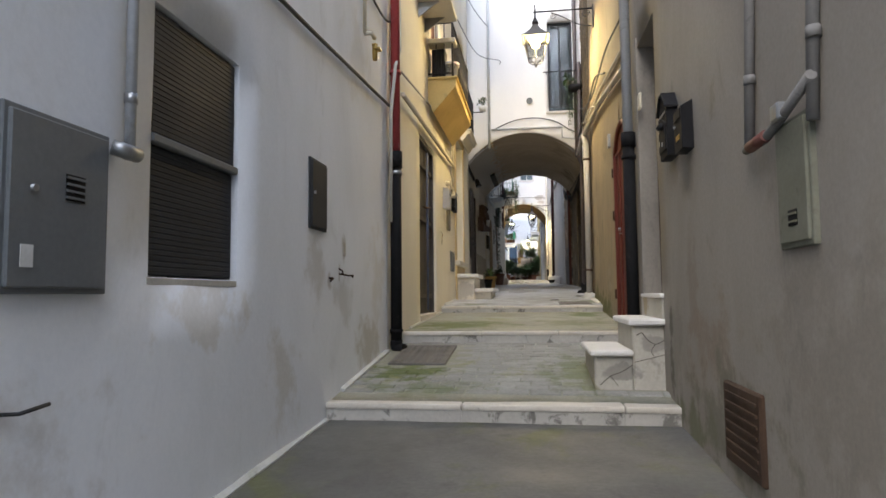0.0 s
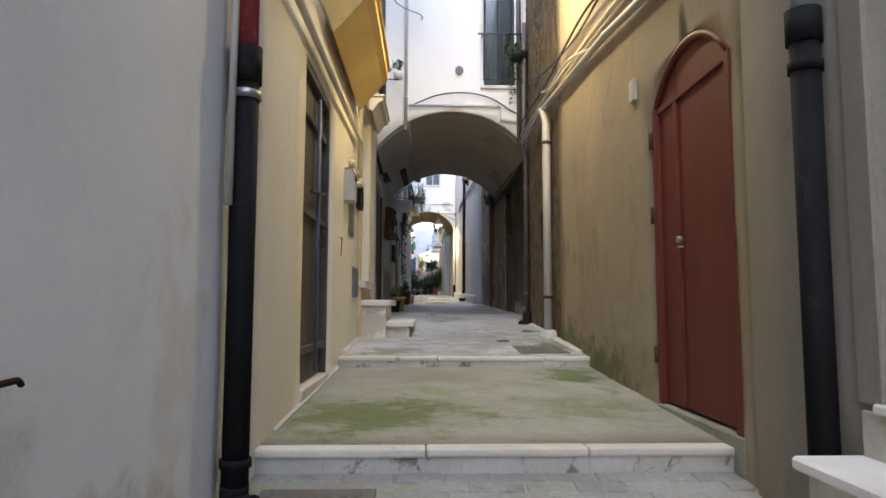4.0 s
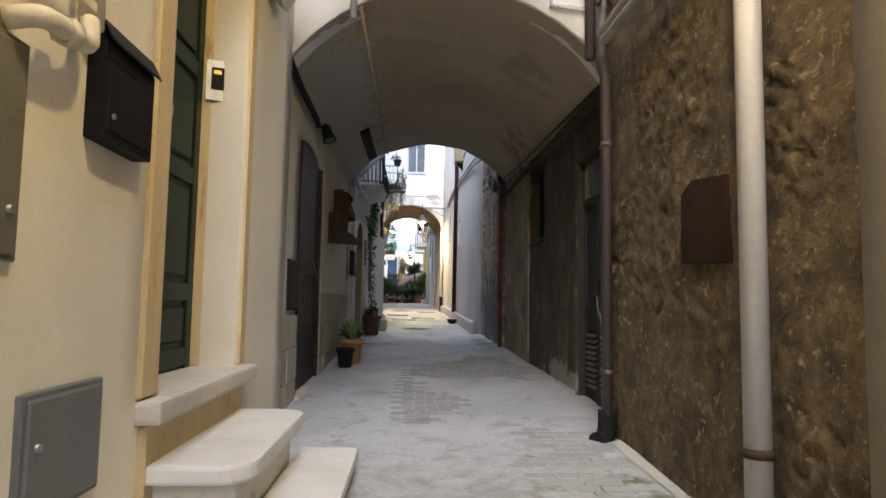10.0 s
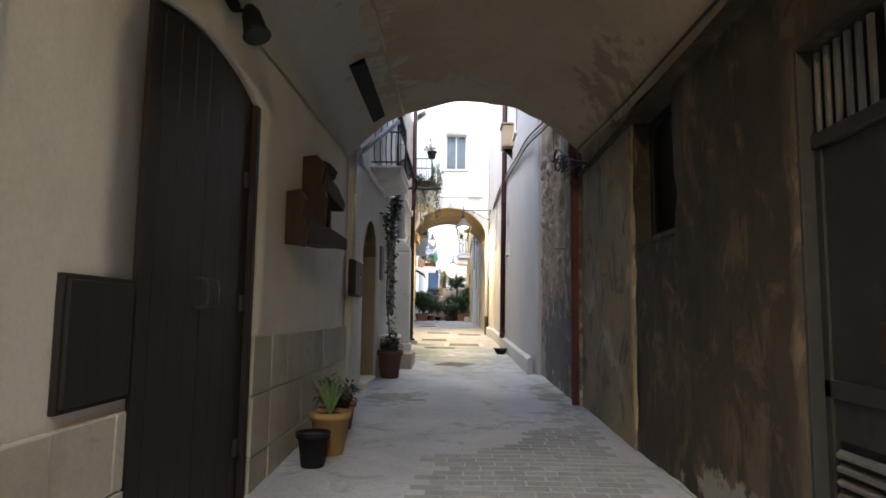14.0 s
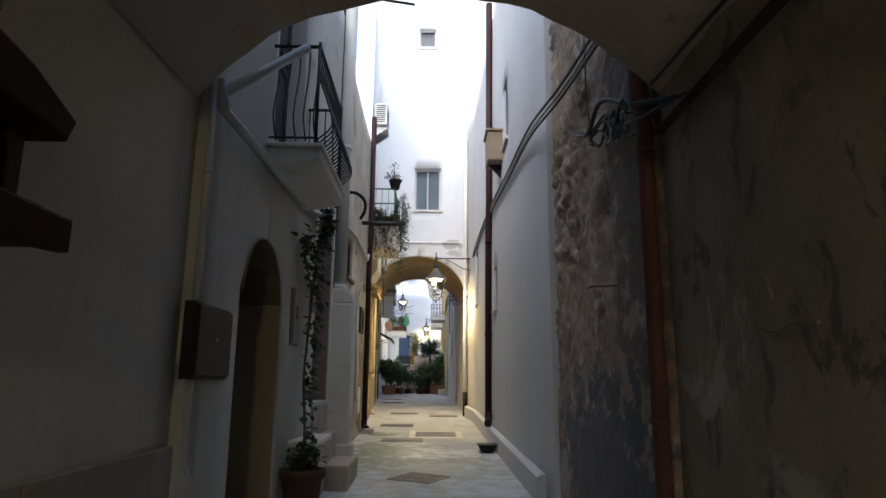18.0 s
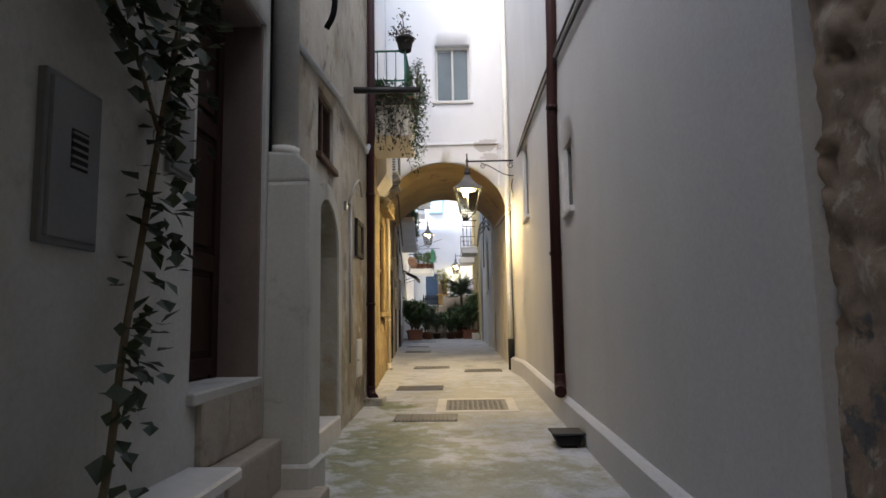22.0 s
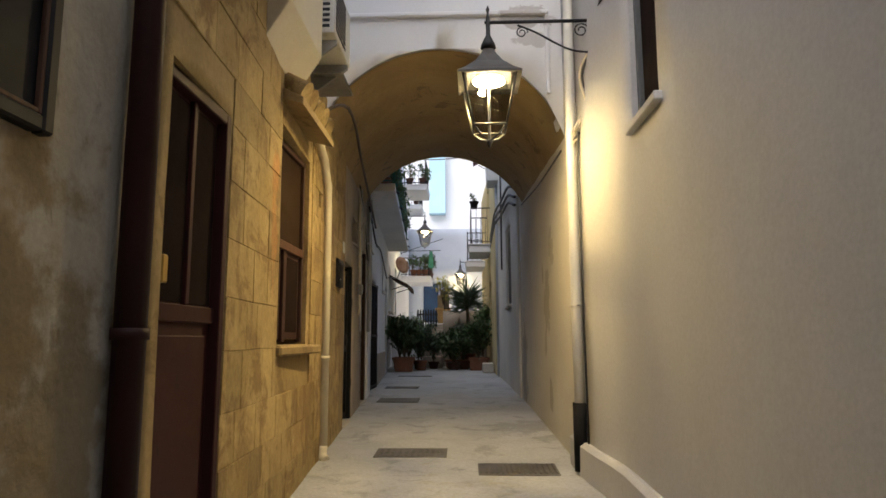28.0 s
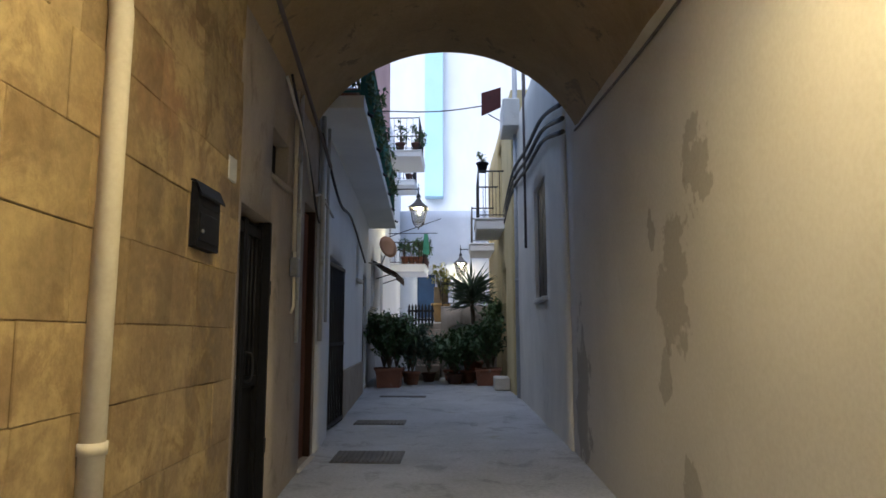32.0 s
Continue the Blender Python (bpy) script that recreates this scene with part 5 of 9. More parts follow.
        li.location = (top.x + 0.05, top.y - 0.05, zc - 0.34 * u)
        if tone:
            li.location = (top.x - 0.06, top.y + 0.06, zc - 0.34 * u)
            li.data.spot_size, li.data.spot_blend = radians(168), 0.75
    return th


def balcony(name, x0, x1, y0, y1, z, thick, rail, slab_mat, rail_mat, label, belly=0.0, step=0.11, posts=True, under=0.0):
    """A balcony slab from the wall x0 out to x1 with an iron rail of upright bars on its three free sides."""
    th = thing(name, (x0, (y0 + y1) / 2, z - thick), label, "balcony")
    s = 1 if x1 > x0 else -1
    if under:
        bm = prism(B(), [(x0 - s * 0.05, z - thick), (x0 + s * 0.08, z - thick - under), (x1 - s * 0.06, z - thick + 0.02), (x1, z - thick * 0.6), (x1, z), (x0 - s * 0.05, z)], "y", y0, y1, 0.01)
    else:
        bm = bx(x0 - s * 0.05, y0, z - thick, x1, y1, z, bev=0.012)
    part("slab", bm, slab_mat, th)
    part("nosing", bx(x0 - s * 0.02, y0 - 0.03, z, x1 + s * 0.03, y1 + 0.03, z + 0.035, bev=0.008), slab_mat, th)
    e = 0.05
    cor = [(x0, y0 + e), (x1 - s * e, y0 + e), (x1 - s * e, y1 - e), (x0, y1 - e)]
    zr = z + 0.035
    for a, b in zip(cor, cor[1:]):
        part("top_rail", tube(B(), [(*a, zr + rail), (*b, zr + rail)], 0.016, 6), rail_mat, th)
        part("bottom_rail", tube(B(), [(*a, zr + 0.07), (*b, zr + 0.07)], 0.011, 6), rail_mat, th)
        d = Vector((b[0] - a[0], b[1] - a[1]))
        n = max(2, int(d.length / step))
        nrm = Vector((d.y, -d.x)).normalized()
        if nrm.dot(Vector(((a[0] + b[0]) / 2 - x0, (a[1] + b[1]) / 2 - (y0 + y1) / 2))) < 0:
            nrm = -nrm
        for i in range(n + 1):
            p = Vector(a) + d * i / n
            if belly:
                pts = curve_pts([(p.x, p.y, zr + rail), (p.x, p.y, zr + rail * 0.72), (p.x + nrm.x * belly * 0.7, p.y + nrm.y * belly * 0.7, zr + rail * 0.42), (p.x + nrm.x * belly, p.y + nrm.y * belly, zr + rail * 0.2), (p.x, p.y, zr + 0.04)], 4)
            else:
                pts = [(p.x, p.y, zr), (p.x, p.y, zr + rail)]
            part("bar", tube(B(), pts, 0.0075, 5), rail_mat, th)
    for p in cor[1:3] if posts else ():
        part("post", tube(B(), [(*p, zr - 0.01), (*p, zr + rail + 0.04)], 0.016, 6), rail_mat, th)
    return th


def add_leaf(bm, p, d, size, width=0.5, fold=0.25, up=Vector((0, 0, 1))):
    d = d.normalized()
    s = d.cross(up)
    if s.length < 0.1:
        s = d.cross(Vector((1, 0, 0)))
    s.normalize()
    n = s.cross(d)
    a, t = p, p + d * size
    m = p + d * size * 0.45
    l, r = m + s * size * width * 0.5 + n * size * fold * 0.4, m - s * size * width * 0.5 + n * size * fold * 0.4
    va, vt, vl, vr = (bm.verts.new(q) for q in (a, t, l, r))
    bm.faces.new((va, vl, vt))
    bm.faces.new((va, vt, vr))


def rand_dir(rng, droop=0.0):
    while True:
        v = Vector((rng.uniform(-1, 1), rng.uniform(-1, 1), rng.uniform(-1, 1) - droop))
        if 0.1 < v.length < 1.4:
            return v.normalized()


def bush(th, c, r, n, size, material, rng, droop=0.0, width=0.5, clumps=9, name="foliage"):
    """Leaves in uneven clumps inside an ellipsoid r round c, on twigs."""
    bm, c = B(), Vector(c)
    tw = B()
    for k in range(clumps):
        v = rand_dir(rng)
        cc = c + Vector((v.x * r[0], v.y * r[1], v.z * r[2])) * rng.uniform(0.35, 0.85)
        tube(tw, curve_pts([(c.x, c.y, c.z - r[2] * 0.95), (c + (cc - c) * 0.4) - Vector((0, 0, r[2] * 0.3)), cc], 3), [0.008] * 7, 5)
        q = rng.uniform(0.25, 0.5)
        for i in range(n // clumps):
            w = rand_dir(rng)
            p = cc + Vector((w.x * r[0], w.y * r[1], w.z * r[2])) * q * rng.uniform(0.2, 1)
            add_leaf(bm, p, rand_dir(rng, droop), size * rng.uniform(0.6, 1.3), width)
    part("branchwork", tw, BARK, th)
    return part(name, bm, material, th)


def pot(name, c, r, h, material, label, category="plant pot", square=None, soil=True):
    x, y, z = c
    th = thing(name, c, label, category)
    if square:
        w, l = square
        bm = B()
        lo = [(x - w * 0.44, y - l * 0.46), (x + w * 0.44, y - l * 0.46), (x + w * 0.44, y + l * 0.46), (x - w * 0.44, y + l * 0.46)]
        hi = [(x - w / 2, y - l / 2), (x + w / 2, y - l / 2), (x + w / 2, y + l / 2), (x - w / 2, y + l / 2)]
        a, b = [bm.verts.new((*p, z)) for p in lo], [bm.verts.new((*p, z + h)) for p in hi]
        bm.faces.new(a)
        bm.faces.new(b)
        for i in range(4):
            bm.faces.new((a[i], a[(i + 1) % 4], b[(i + 1) % 4], b[i]))
        bmesh.ops.recalc_face_normals(bm, faces=bm.faces)
        tr = part("trough", bm, material, th)
        bm = B()
        for x0, y0, x1, y1 in ((-w / 2 - 0.015, -l / 2 - 0.015, w / 2 + 0.015, -l / 2 + 0.025), (-w / 2 - 0.015, l / 2 - 0.025, w / 2 + 0.015, l / 2 + 0.015), (-w / 2 - 0.015, -l / 2 + 0.026, -w / 2 + 0.025, l / 2 - 0.026), (w / 2 - 0.025, -l / 2 + 0.026, w / 2 + 0.015, l / 2 - 0.026)):
            box(bm, x + x0, y + y0, z + h - 0.04, x + x1, y + y1, z + h + 0.02, bev=0.006)
        part("rim", bm, material, th)
        part("soil", bx(x - w / 2 + 0.03, y - l / 2 + 0.03, z + h - 0.02, x + w / 2 - 0.03, y + l / 2 - 0.03, z + h + 0.008), SOIL, tr)
        return th
    vs = part("vessel", lathe(B(), [(r * 0.68, 0), (r * 0.72, 0.01), (r * 0.95, h * 0.82), (r * 1.08, h * 0.83), (r * 1.1, h), (r * 0.98, h), (r * 0.93, h * 0.9)], c, 20), material, th)
    if soil:
        part("soil", lathe(B(), [(r * 0.94, h * 0.86), (r * 0.94, h * 0.91)], c, 16), SOIL, vs)
    return th


def cover(name, y0, y1, x0, x1, kind, label, material=None, frame_w=0.0, turn=0.0):
    """A cast iron cover or drain grate let into the paving."""
    yc = (y0 + y1) / 2
    slope = (G(yc + 0.3) - G(yc - 0.3)) / 0.6
    th = thing(name, ((x0 + x1) / 2, yc, G(yc)), label, "manhole cover" if kind != "grate" else "drain grate")

    def zz(y):
        return G(yc) + slope * (y - yc) + 0.006

    def slab(a, b, c, d, h):
        bm = bx(a, c, 0, b, d, 0.03, bev=0.003)
        if turn:
            bmesh.ops.rotate(bm, verts=bm.verts, cent=((x0 + x1) / 2, yc, 0), matrix=Matrix.Rotation(math.radians(turn), 3, "Z"))
        for v in bm.verts:
            v.co.z += zz(v.co.y) - 0.03 + h
        return bm
    m = material or CAST
    if frame_w:
        w = frame_w
        for a, b, c, d in ((x0 - w, x1 + w, y0 - w, y0 - 0.004), (x0 - w, x1 + w, y1 + 0.004, y1 + w), (x0 - w, x0 - 0.004, y0, y1), (x1 + 0.004, x1 + w, y0, y1)):
            part("border", slab(a, b, c, d, 0.004), STONE, th, "pale stone border")
    part("plate", slab(x0, x1, y0, y1, 0.004), m, th)
    if kind == "grate":
        n = int((x1 - x0) / 0.045)
        for i in range(n):
            xx = x0 + (x1 - x0) * (i + 0.5) / n
            part("bar", slab(xx - 0.011, xx + 0.011, y0 + 0.03, y1 - 0.03, 0.013), m, th)
    else:
        nx, ny = int((x1 - x0) / 0.07), int((y1 - y0) / 0.07)
        bm = B()
        for i in range(nx):
            for j in range(ny):
                a, c = x0 + 0.03 + (x1 - x0 - 0.06) * i / nx, y0 + 0.03 + (y1 - y0 - 0.06) * j / ny
                q = slab(a, a + 0.04, c, c + 0.04, 0.009)
                me = bpy.data.meshes.new("t")
                q.to_mesh(me)
                q.free()
                bm.from_mesh(me)
                bpy.data.meshes.remove(me)
        part("studs", bm, m, th, kind="stuff")
    return th


def window(name, put, u0, u1, z0, z1, material, label, panes=2, depth=0.14, sill=None, curtain=None, glass=None):
    """A framed glazed window set in an opening. put(u, z, d) as for walls."""
    o = put((u0 + u1) / 2, z0, depth)
    th = thing(name, o, label, "window", kind="structure")

    def slab(a, b, c, d, d0, d1, bev=0.004):
        p, q = put(a, c, d0), put(b, d, d1)
        return bx(*p, *q, bev=bev)
    f = 0.05
    part("window_frame", slab(u0, u0 + f, z0, z1, depth, depth + 0.06), material, th)
    part("window_frame", slab(u1 - f, u1, z0, z1, depth, depth + 0.06), material, th)
    part("window_frame", slab(u0 + f, u1 - f, z0, z0 + f, depth, depth + 0.06), material, th)
    part("window_frame", slab(u0 + f, u1 - f, z1 - f, z1, depth, depth + 0.06), material, th)
    w = (u1 - u0 - 2 * f) / panes
    for i in range(panes):
        a = u0 + f + w * i
        g = part("pane", slab(a + 0.004, a + w - 0.004, z0 + f, z1 - f, depth + 0.03, depth + 0.034, 0), glass or GLASS, th, "dark pane" if glass else "glass pane")
        g.visible_shadow = bool(glass)
        if i:
            part("mullion", slab(a - 0.02, a + 0.02, z0 + f, z1 - f, depth + 0.005, depth + 0.055), material, th)
    if curtain:
        part("curtain", slab(u0 + f, u1 - f, z0 + f, z1 - f, depth + 0.1, depth + 0.11, 0), curtain, th, "drawn curtain behind the glass")
    else:
        part("dark_room", slab(u0, u1, z0, z1, depth + 0.13, depth + 0.14, 0), PANEDARK, th, "dark interior")
    if sill:
        part("window_sill", slab(u0 - 0.06, u1 + 0.06, z0 - 0.06, z0, -0.05, depth, 0.008), sill, th)
    return th


def ac_unit(name, x, y, z, label, w=0.8, h=0.55, d=0.28, side=-1, turn=0):
    """An outdoor air-conditioner on brackets; its back against the wall x."""
    s = -side
    th = thing(name, (x, y, z), label, "air conditioner")
    x0, x1 = x + s * 0.06, x + s * (0.06 + d)
    cs = part("casing", bx(x0, y - w / 2, z, x1, y + w / 2, z + h, bev=0.015, seg=2), AC_WHITE, th)
    for i in range(9):
        zz = z + 0.06 + (h - 0.12) * i / 8
        part("grille_slat", bx(x1 - s * 0.002, y - w / 2 + 0.05, zz - 0.012, x1 + s * 0.006, y + w / 2 - 0.25, zz + 0.012), DARKGREY, cs)
        part("side_slat", bx(x0 + s * 0.04, y - w / 2 - 0.005, zz - 0.012, x1 - s * 0.04, y - w / 2 + 0.002, zz + 0.012), DARKGREY, cs)
    for yy in (y - w * 0.35, y + w * 0.35):
        part("bracket", prism(B(), [(x, z - 0.02), (x1, z - 0.02), (x1, z - 0.06), (x, z - 0.3)], "y", yy - 0.015, yy + 0.015), STEEL, th)
    return th


def spot_lamp(name, c, d, label):
    """A small black wall floodlight on a bracket."""
    c, d = Vector(c), Vector(d).normalized()
    th = thing(name, c, label, "wall spotlight")
    part("arm", tube(B(), [c, c + Vector((0.08, 0, 0)), c + Vector((0.14, 0, -0.04))], 0.012, 6), BLACKPAINT, th)
    h = c + Vector((0.12, 0, -0.06))
    hd = part("head", tube(B(), [h - d * 0.1, h - d * 0.05, h + d * 0.08, h + d * 0.12], [0.03, 0.055, 0.07, 0.085], 14), BLACKPAINT, th)
    part("lens", tube(B(), [h + d * 0.118, h + d * 0.124], 0.072, 14), PANEDARK, hd)
    return th

# ---- lower alley: grey house, taupe house ----
XL, XR = -1.575, 0.995
plate_door("meter_cupboard", -1, XL, 1.68, 2.14, 1.23, 1.79, GREYMETAL, "dark grey metal meter cupboard door with a vent", "meter cupboard", vent=(1.92, 1.53, 0.09, 0.09, 4), proud=0.03, lock=(1.78, 1.55))
tw = solid("cupboard_label", bx(XL + 0.031, 1.735, 1.3, XL + 0.034, 1.785, 1.37), PAPER, "pale square sticker on a grey cupboard", "sticker")
pipe("wall_conduit", [(-1.55, 2.26, 1.74), (-1.55, 2.26, 4.6)], 0.022, GREYPIPE, "grey steel conduit rising up a pale wall", "conduit", clamps=[(-1.55, 2.26, 1.98), (-1.55, 2.26, 2.9), (-1.55, 2.26, 3.8)], clamp_mat=STEEL)
pipe("conduit_end", [(-1.56, 2.17, 1.77), (-1.53, 2.2, 1.76), (-1.53, 2.28, 1.76)], 0.03, STEEL, "capped galvanised pipe stub", "pipe fitting")
sh = thing("window_shutter", (-1.6, 2.845, 1.29), "closed dark grey two-part shutter in a pale wall", "shutter", kind="structure")
for nm, za, zb, xo in (("upper_panel", 1.9, 2.46, -1.6), ("lower_panel", 1.3, 1.86, -1.61)):
    leaf = part(nm, bx(-1.66, 2.46, za, xo, 3.23, zb, bev=0.006), DARKGREY, sh)
    for k in range(22):
        zz = za + 0.012 + (zb - za - 0.024) * k / 22
        part("slat", prism(B(), [(xo - 0.002, zz), (xo + 0.003, zz + 0.003), (xo + 0.003, zz + 0.0195), (xo - 0.002, zz + 0.0225)], "y", 2.475, 3.215), DARKGREY, leaf)
part("middle_rail", bx(-1.65, 2.455, 1.862, -1.575, 3.235, 1.9, bev=0.006), GREYMETAL, sh, "lighter middle rail")
part("sill", bx(-1.7, 2.44, 1.255, -1.583, 3.25, 1.29, bev=0.004), P_STEP, sh, "weathered cement sill")
plate_door("meter_hatch", -1, XL, 4.33, 4.67, 1.7, 2.19, DARKGREY, "small dark meter hatch flush in a pale wall", "meter hatch", lock=(4.38, 1.95))
cable("wall_cable", [(-1.56, 1.0, 2.95), (-1.555, 3.7, 3.08), (-1.555, 5.4, 3.2), (-1.55, 6.8, 3.3)], 0.016, CABLE, "black cable running along a pale wall")
cable("upper_cable", [(-1.56, 4.4, 4.3), (-1.555, 5.9, 4.2), (-1.55, 6.75, 4.24), (-1.53, 7.2, 4.6)], 0.012, CABLE, "thin dark cable along a pale wall")
tp = thing("gas_tap", (-1.56, 5.93, 3.55), "brass gas tap on a short pale pipe", "gas tap")
part("stub", tube(B(), [(-1.57, 5.82, 3.72), (-1.5, 5.82, 3.72), (-1.49, 5.9, 3.7)], 0.022, 8), CREAMPIPE, tp)
part("valve", tube(B(), [(-1.5, 5.95, 3.66), (-1.5, 5.95, 3.5)], [0.03, 0.022], 10), BRASS, tp)
part("lever", bx(-1.5, 5.9, 3.6, -1.44, 6.0, 3.615, bev=0.003), BRASS, tp)
pipe("thin_conduit", [(-1.56, 5.8, 3.72), (-1.56, 5.8, 5.5)], 0.016, CREAMPIPE, "thin pale conduit on a wall", "conduit")
hk = pipe("wall_hook", [(-1.58, 5.05, 1.385), (-1.545, 5.06, 1.38), (-1.535, 5.15, 1.373), (-1.535, 5.3, 1.378), (-1.545, 5.33, 1.365)], 0.008, RUSTDARK, "long rusty iron hook in a stained wall, its shadow painted behind", "hook", seg=6)
part("stub", tube(B(), [(-1.58, 5.04, 1.43), (-1.55, 5.045, 1.41), (-1.545, 5.06, 1.385)], 0.007, 6), RUSTDARK, hk)
hk = pipe("wall_hook", [(-1.58, 4.79, 1.345), (-1.54, 4.78, 1.34), (-1.525, 4.72, 1.338), (-1.525, 4.67, 1.318)], 0.009, RUSTDARK, "short rusty iron hook in a stained wall, its shadow painted behind", "hook", seg=6)
pipe("wall_spike", [(-1.58, 1.72, 0.86), (-1.53, 1.74, 0.86), (-1.53, 1.86, 0.87)], 0.007, IRON, "small rusty iron spike in a wall", "hook", seg=6)
solid("cement_patch", bx(-1.578, 5.155, 1.535, -1.57, 5.21, 1.655, bev=0.003), WAINS, "small raised cement patch on a wall", "patch")
dp = thing("downpipe_black_red", (-1.5, 6.88, 0.6), "rain downpipe, black cast iron below and red above", "downpipe")
part("lower_tube", tube(B(), [(-1.5, 6.88, 0.66), (-1.5, 6.88, 2.72)], 0.062, 16), BLACKPIPE, dp, "black cast iron lower length")
part("socket", tube(B(), [(-1.5, 6.88, 2.62), (-1.5, 6.88, 2.8)], 0.074, 16), BLACKPIPE, dp)
part("ring", clamp_ring((-1.5, 6.88, 2.56), 0.062), STEEL, dp, "pale metal ring")
part("ring", clamp_ring((-1.5, 6.88, 0.82), 0.062), BLACKPIPE, dp)
part("upper_tube", tube(B(), [(-1.5, 6.88, 2.78), (-1.5, 6.88, 9.0)], 0.052, 16), REDPIPE, dp, "red painted upper length")
part("shoe", tube(B(), curve_pts([(-1.5, 6.88, 0.72), (-1.5, 6.88, 0.66), (-1.46, 6.86, 0.62), (-1.4, 6.84, 0.62)], 4), 0.066, 14), BLACKPIPE, dp)
for zz in (3.7, 5.2):
    part("clamp", clamp_ring((-1.5, 6.88, zz), 0.054), REDPIPE, dp)
pipe("white_conduit", [(-1.52, 6.72, 2.0), (-1.52, 6.74, 3.2), (-1.48, 6.8, 3.75), (-1.47, 6.99, 4.0), (-1.48, 6.99, 5.4)], 0.018, WHITEPIPE, "thin white conduit beside a red downpipe", "conduit")
# right side
for i, (yy, zz, zt) in enumerate(((3.0, 1.85, 5.0), (2.34, 1.8, 5.0))):
    pipe("wall_conduit", [(0.975, yy + 0.02, zz), (0.98, yy - 0.06, zt - 2.4), (0.98, yy - 0.1, zt)], 0.022, CONDUIT, "grey steel conduit rising up a brown wall", "conduit", clamps=[(0.975, yy - 0.02, zz + 0.3)], clamp_mat=CONDUIT)
gp = thing("gas_pipe", (0.97, 2.7, 1.8), "short gas pipe with a red taped joint between conduits", "gas pipe")
part("tube", tube(B(), [(0.96, 3.02, 1.84), (0.96, 2.78, 1.835), (0.96, 2.62, 1.87), (0.96, 2.32, 1.95)], 0.02, 10), CONDUIT, gp)
part("red_joint", tube(B(), [(0.955, 2.95, 1.838), (0.955, 2.75, 1.842)], 0.026, 10), RUSTPIPE, gp, "rust-red taped joint")
part("valve", bx(0.93, 2.56, 1.86, 0.97, 2.64, 1.93, bev=0.008), STEEL, gp)
plate_door("meter_hatch", 1, XR, 2.42, 2.71, 1.38, 1.85, HATCHGREEN, "greenish grey meter hatch with two slots in a brown wall", "meter hatch", vent=(2.52, 1.45, 0.08, 0.06, 2))
gabled_letterbox("letterbox", 1, XR, 4.5, 4.79, 2.15, 2.6, 0.07, BLACKPAINT, "black ornate metal letterbox on a brown wall")
slant_letterbox("letterbox", 1, XR, 4.09, 4.3, 2.1, 2.42, 0.07, BLACKPAINT, "black metal letterbox with a brass name plate on a brown wall")
solid("door_buzzer", bx(0.98, 5.03, 2.33, 1.0, 5.09, 2.44, bev=0.006), CREAMPIPE, "small cream door buzzer on a brown wall", "door buzzer")
solid("door_buzzer", bx(0.975, 5.9, 2.88, 1.0, 6.0, 3.03, bev=0.008), CREAMPIPE, "cream doorbell case on a brown wall", "door buzzer")
vg = thing("cellar_vent", (1.0, 3.35, 0.33), "rusty cellar vent grille near the ground", "vent grille")
part("frame", bx(0.98, 3.06, 0.33, 1.02, 3.62, 0.74, bev=0.01), RUST, vg)
for i in range(7):
    part("bar", bx(0.972, 3.1, 0.38 + i * 0.05, 0.984, 3.58, 0.395 + i * 0.05), RUST, vg)
d1 = thing("door_1", (1.15, 5.67, 1.2), "dark carved wooden door above two marble steps", "door", kind="structure")
panel_leaf(d1, 1, 1.16, 5.3, 6.04, 1.2, 3.48, (1.26, 1.9, 2.5, 3.42), DIMWOOD)
part("iron_grille", bx(1.125, 5.42, 2.58, 1.135, 5.92, 3.34), IRON, d1, "dark iron grille")
part("sill", bx(0.965, 5.2, 1.165, 1.2, 6.1, 1.2, bev=0.008), MARBLE, d1, "pale stone door sill")
part("apron", bx(0.982, 5.22, 0.998, 1.02, 6.18, 1.165, bev=0.004), P_STEP, d1, "stained pale plaster under the sill")
part("architrave", bx(0.985, 6.065, 1.19, 1.06, 6.2, 3.6, bev=0.006), P_TAUPE, d1)
st = thing("entrance_steps", (0.8, 5.3, 0.4), "two marble-topped entrance steps against a brown wall", "steps")
ub = part("upper_block", bx(0.76, 5.26, 0.3, 1.02, 6.17, 0.95, bev=0.015), P_STEP, st)
part("upper_tread", bx(0.72, 5.2, 0.95, 1.01, 6.2, 1.0, bev=0.012), MARBLE, st, "pale marble tread")
lb = part("lower_block", bx(0.46, 5.26, 0.3, 0.76, 6.17, 0.71, bev=0.015), P_STEP, st)
for q, r in (([(0.5, 0.48), (0.58, 0.55), (0.67, 0.585), (0.755, 0.64)], 0.0035), ([(0.58, 0.55), (0.62, 0.5), (0.64, 0.47)], 0.0025)):
    part("crack", tube(B(), curve_pts([(a, 5.259, b) for a, b in q], 4), r, 5), CRACK, lb, "dark crack in the plaster")
for q, r in (([(0.79, 0.87), (0.83, 0.89), (0.87, 0.84), (0.93, 0.8), (1.0, 0.83)], 0.0035), ([(0.93, 0.8), (0.9, 0.74), (0.93, 0.7)], 0.0025), ([(0.77, 0.66), (0.85, 0.68), (0.93, 0.7), (1.0, 0.72)], 0.003)):
    part("crack", tube(B(), curve_pts([(a, 5.259, b) for a, b in q], 4), r, 5), CRACK, ub, "dark crack in the plaster")
part("lower_tread", bx(0.42, 5.2, 0.71, 0.757, 6.2, 0.755, bev=0.012), MARBLE, st, "pale marble tread")
dp = thing("downpipe_grey_black", (0.93, 6.33, 0.9), "rain downpipe, black cast iron below and grey above", "downpipe")
part("lower_tube", tube(B(), [(0.93, 6.33, 0.54), (0.93, 6.33, 2.7)], 0.058, 16), BLACKPIPE, dp, "black cast iron lower length")
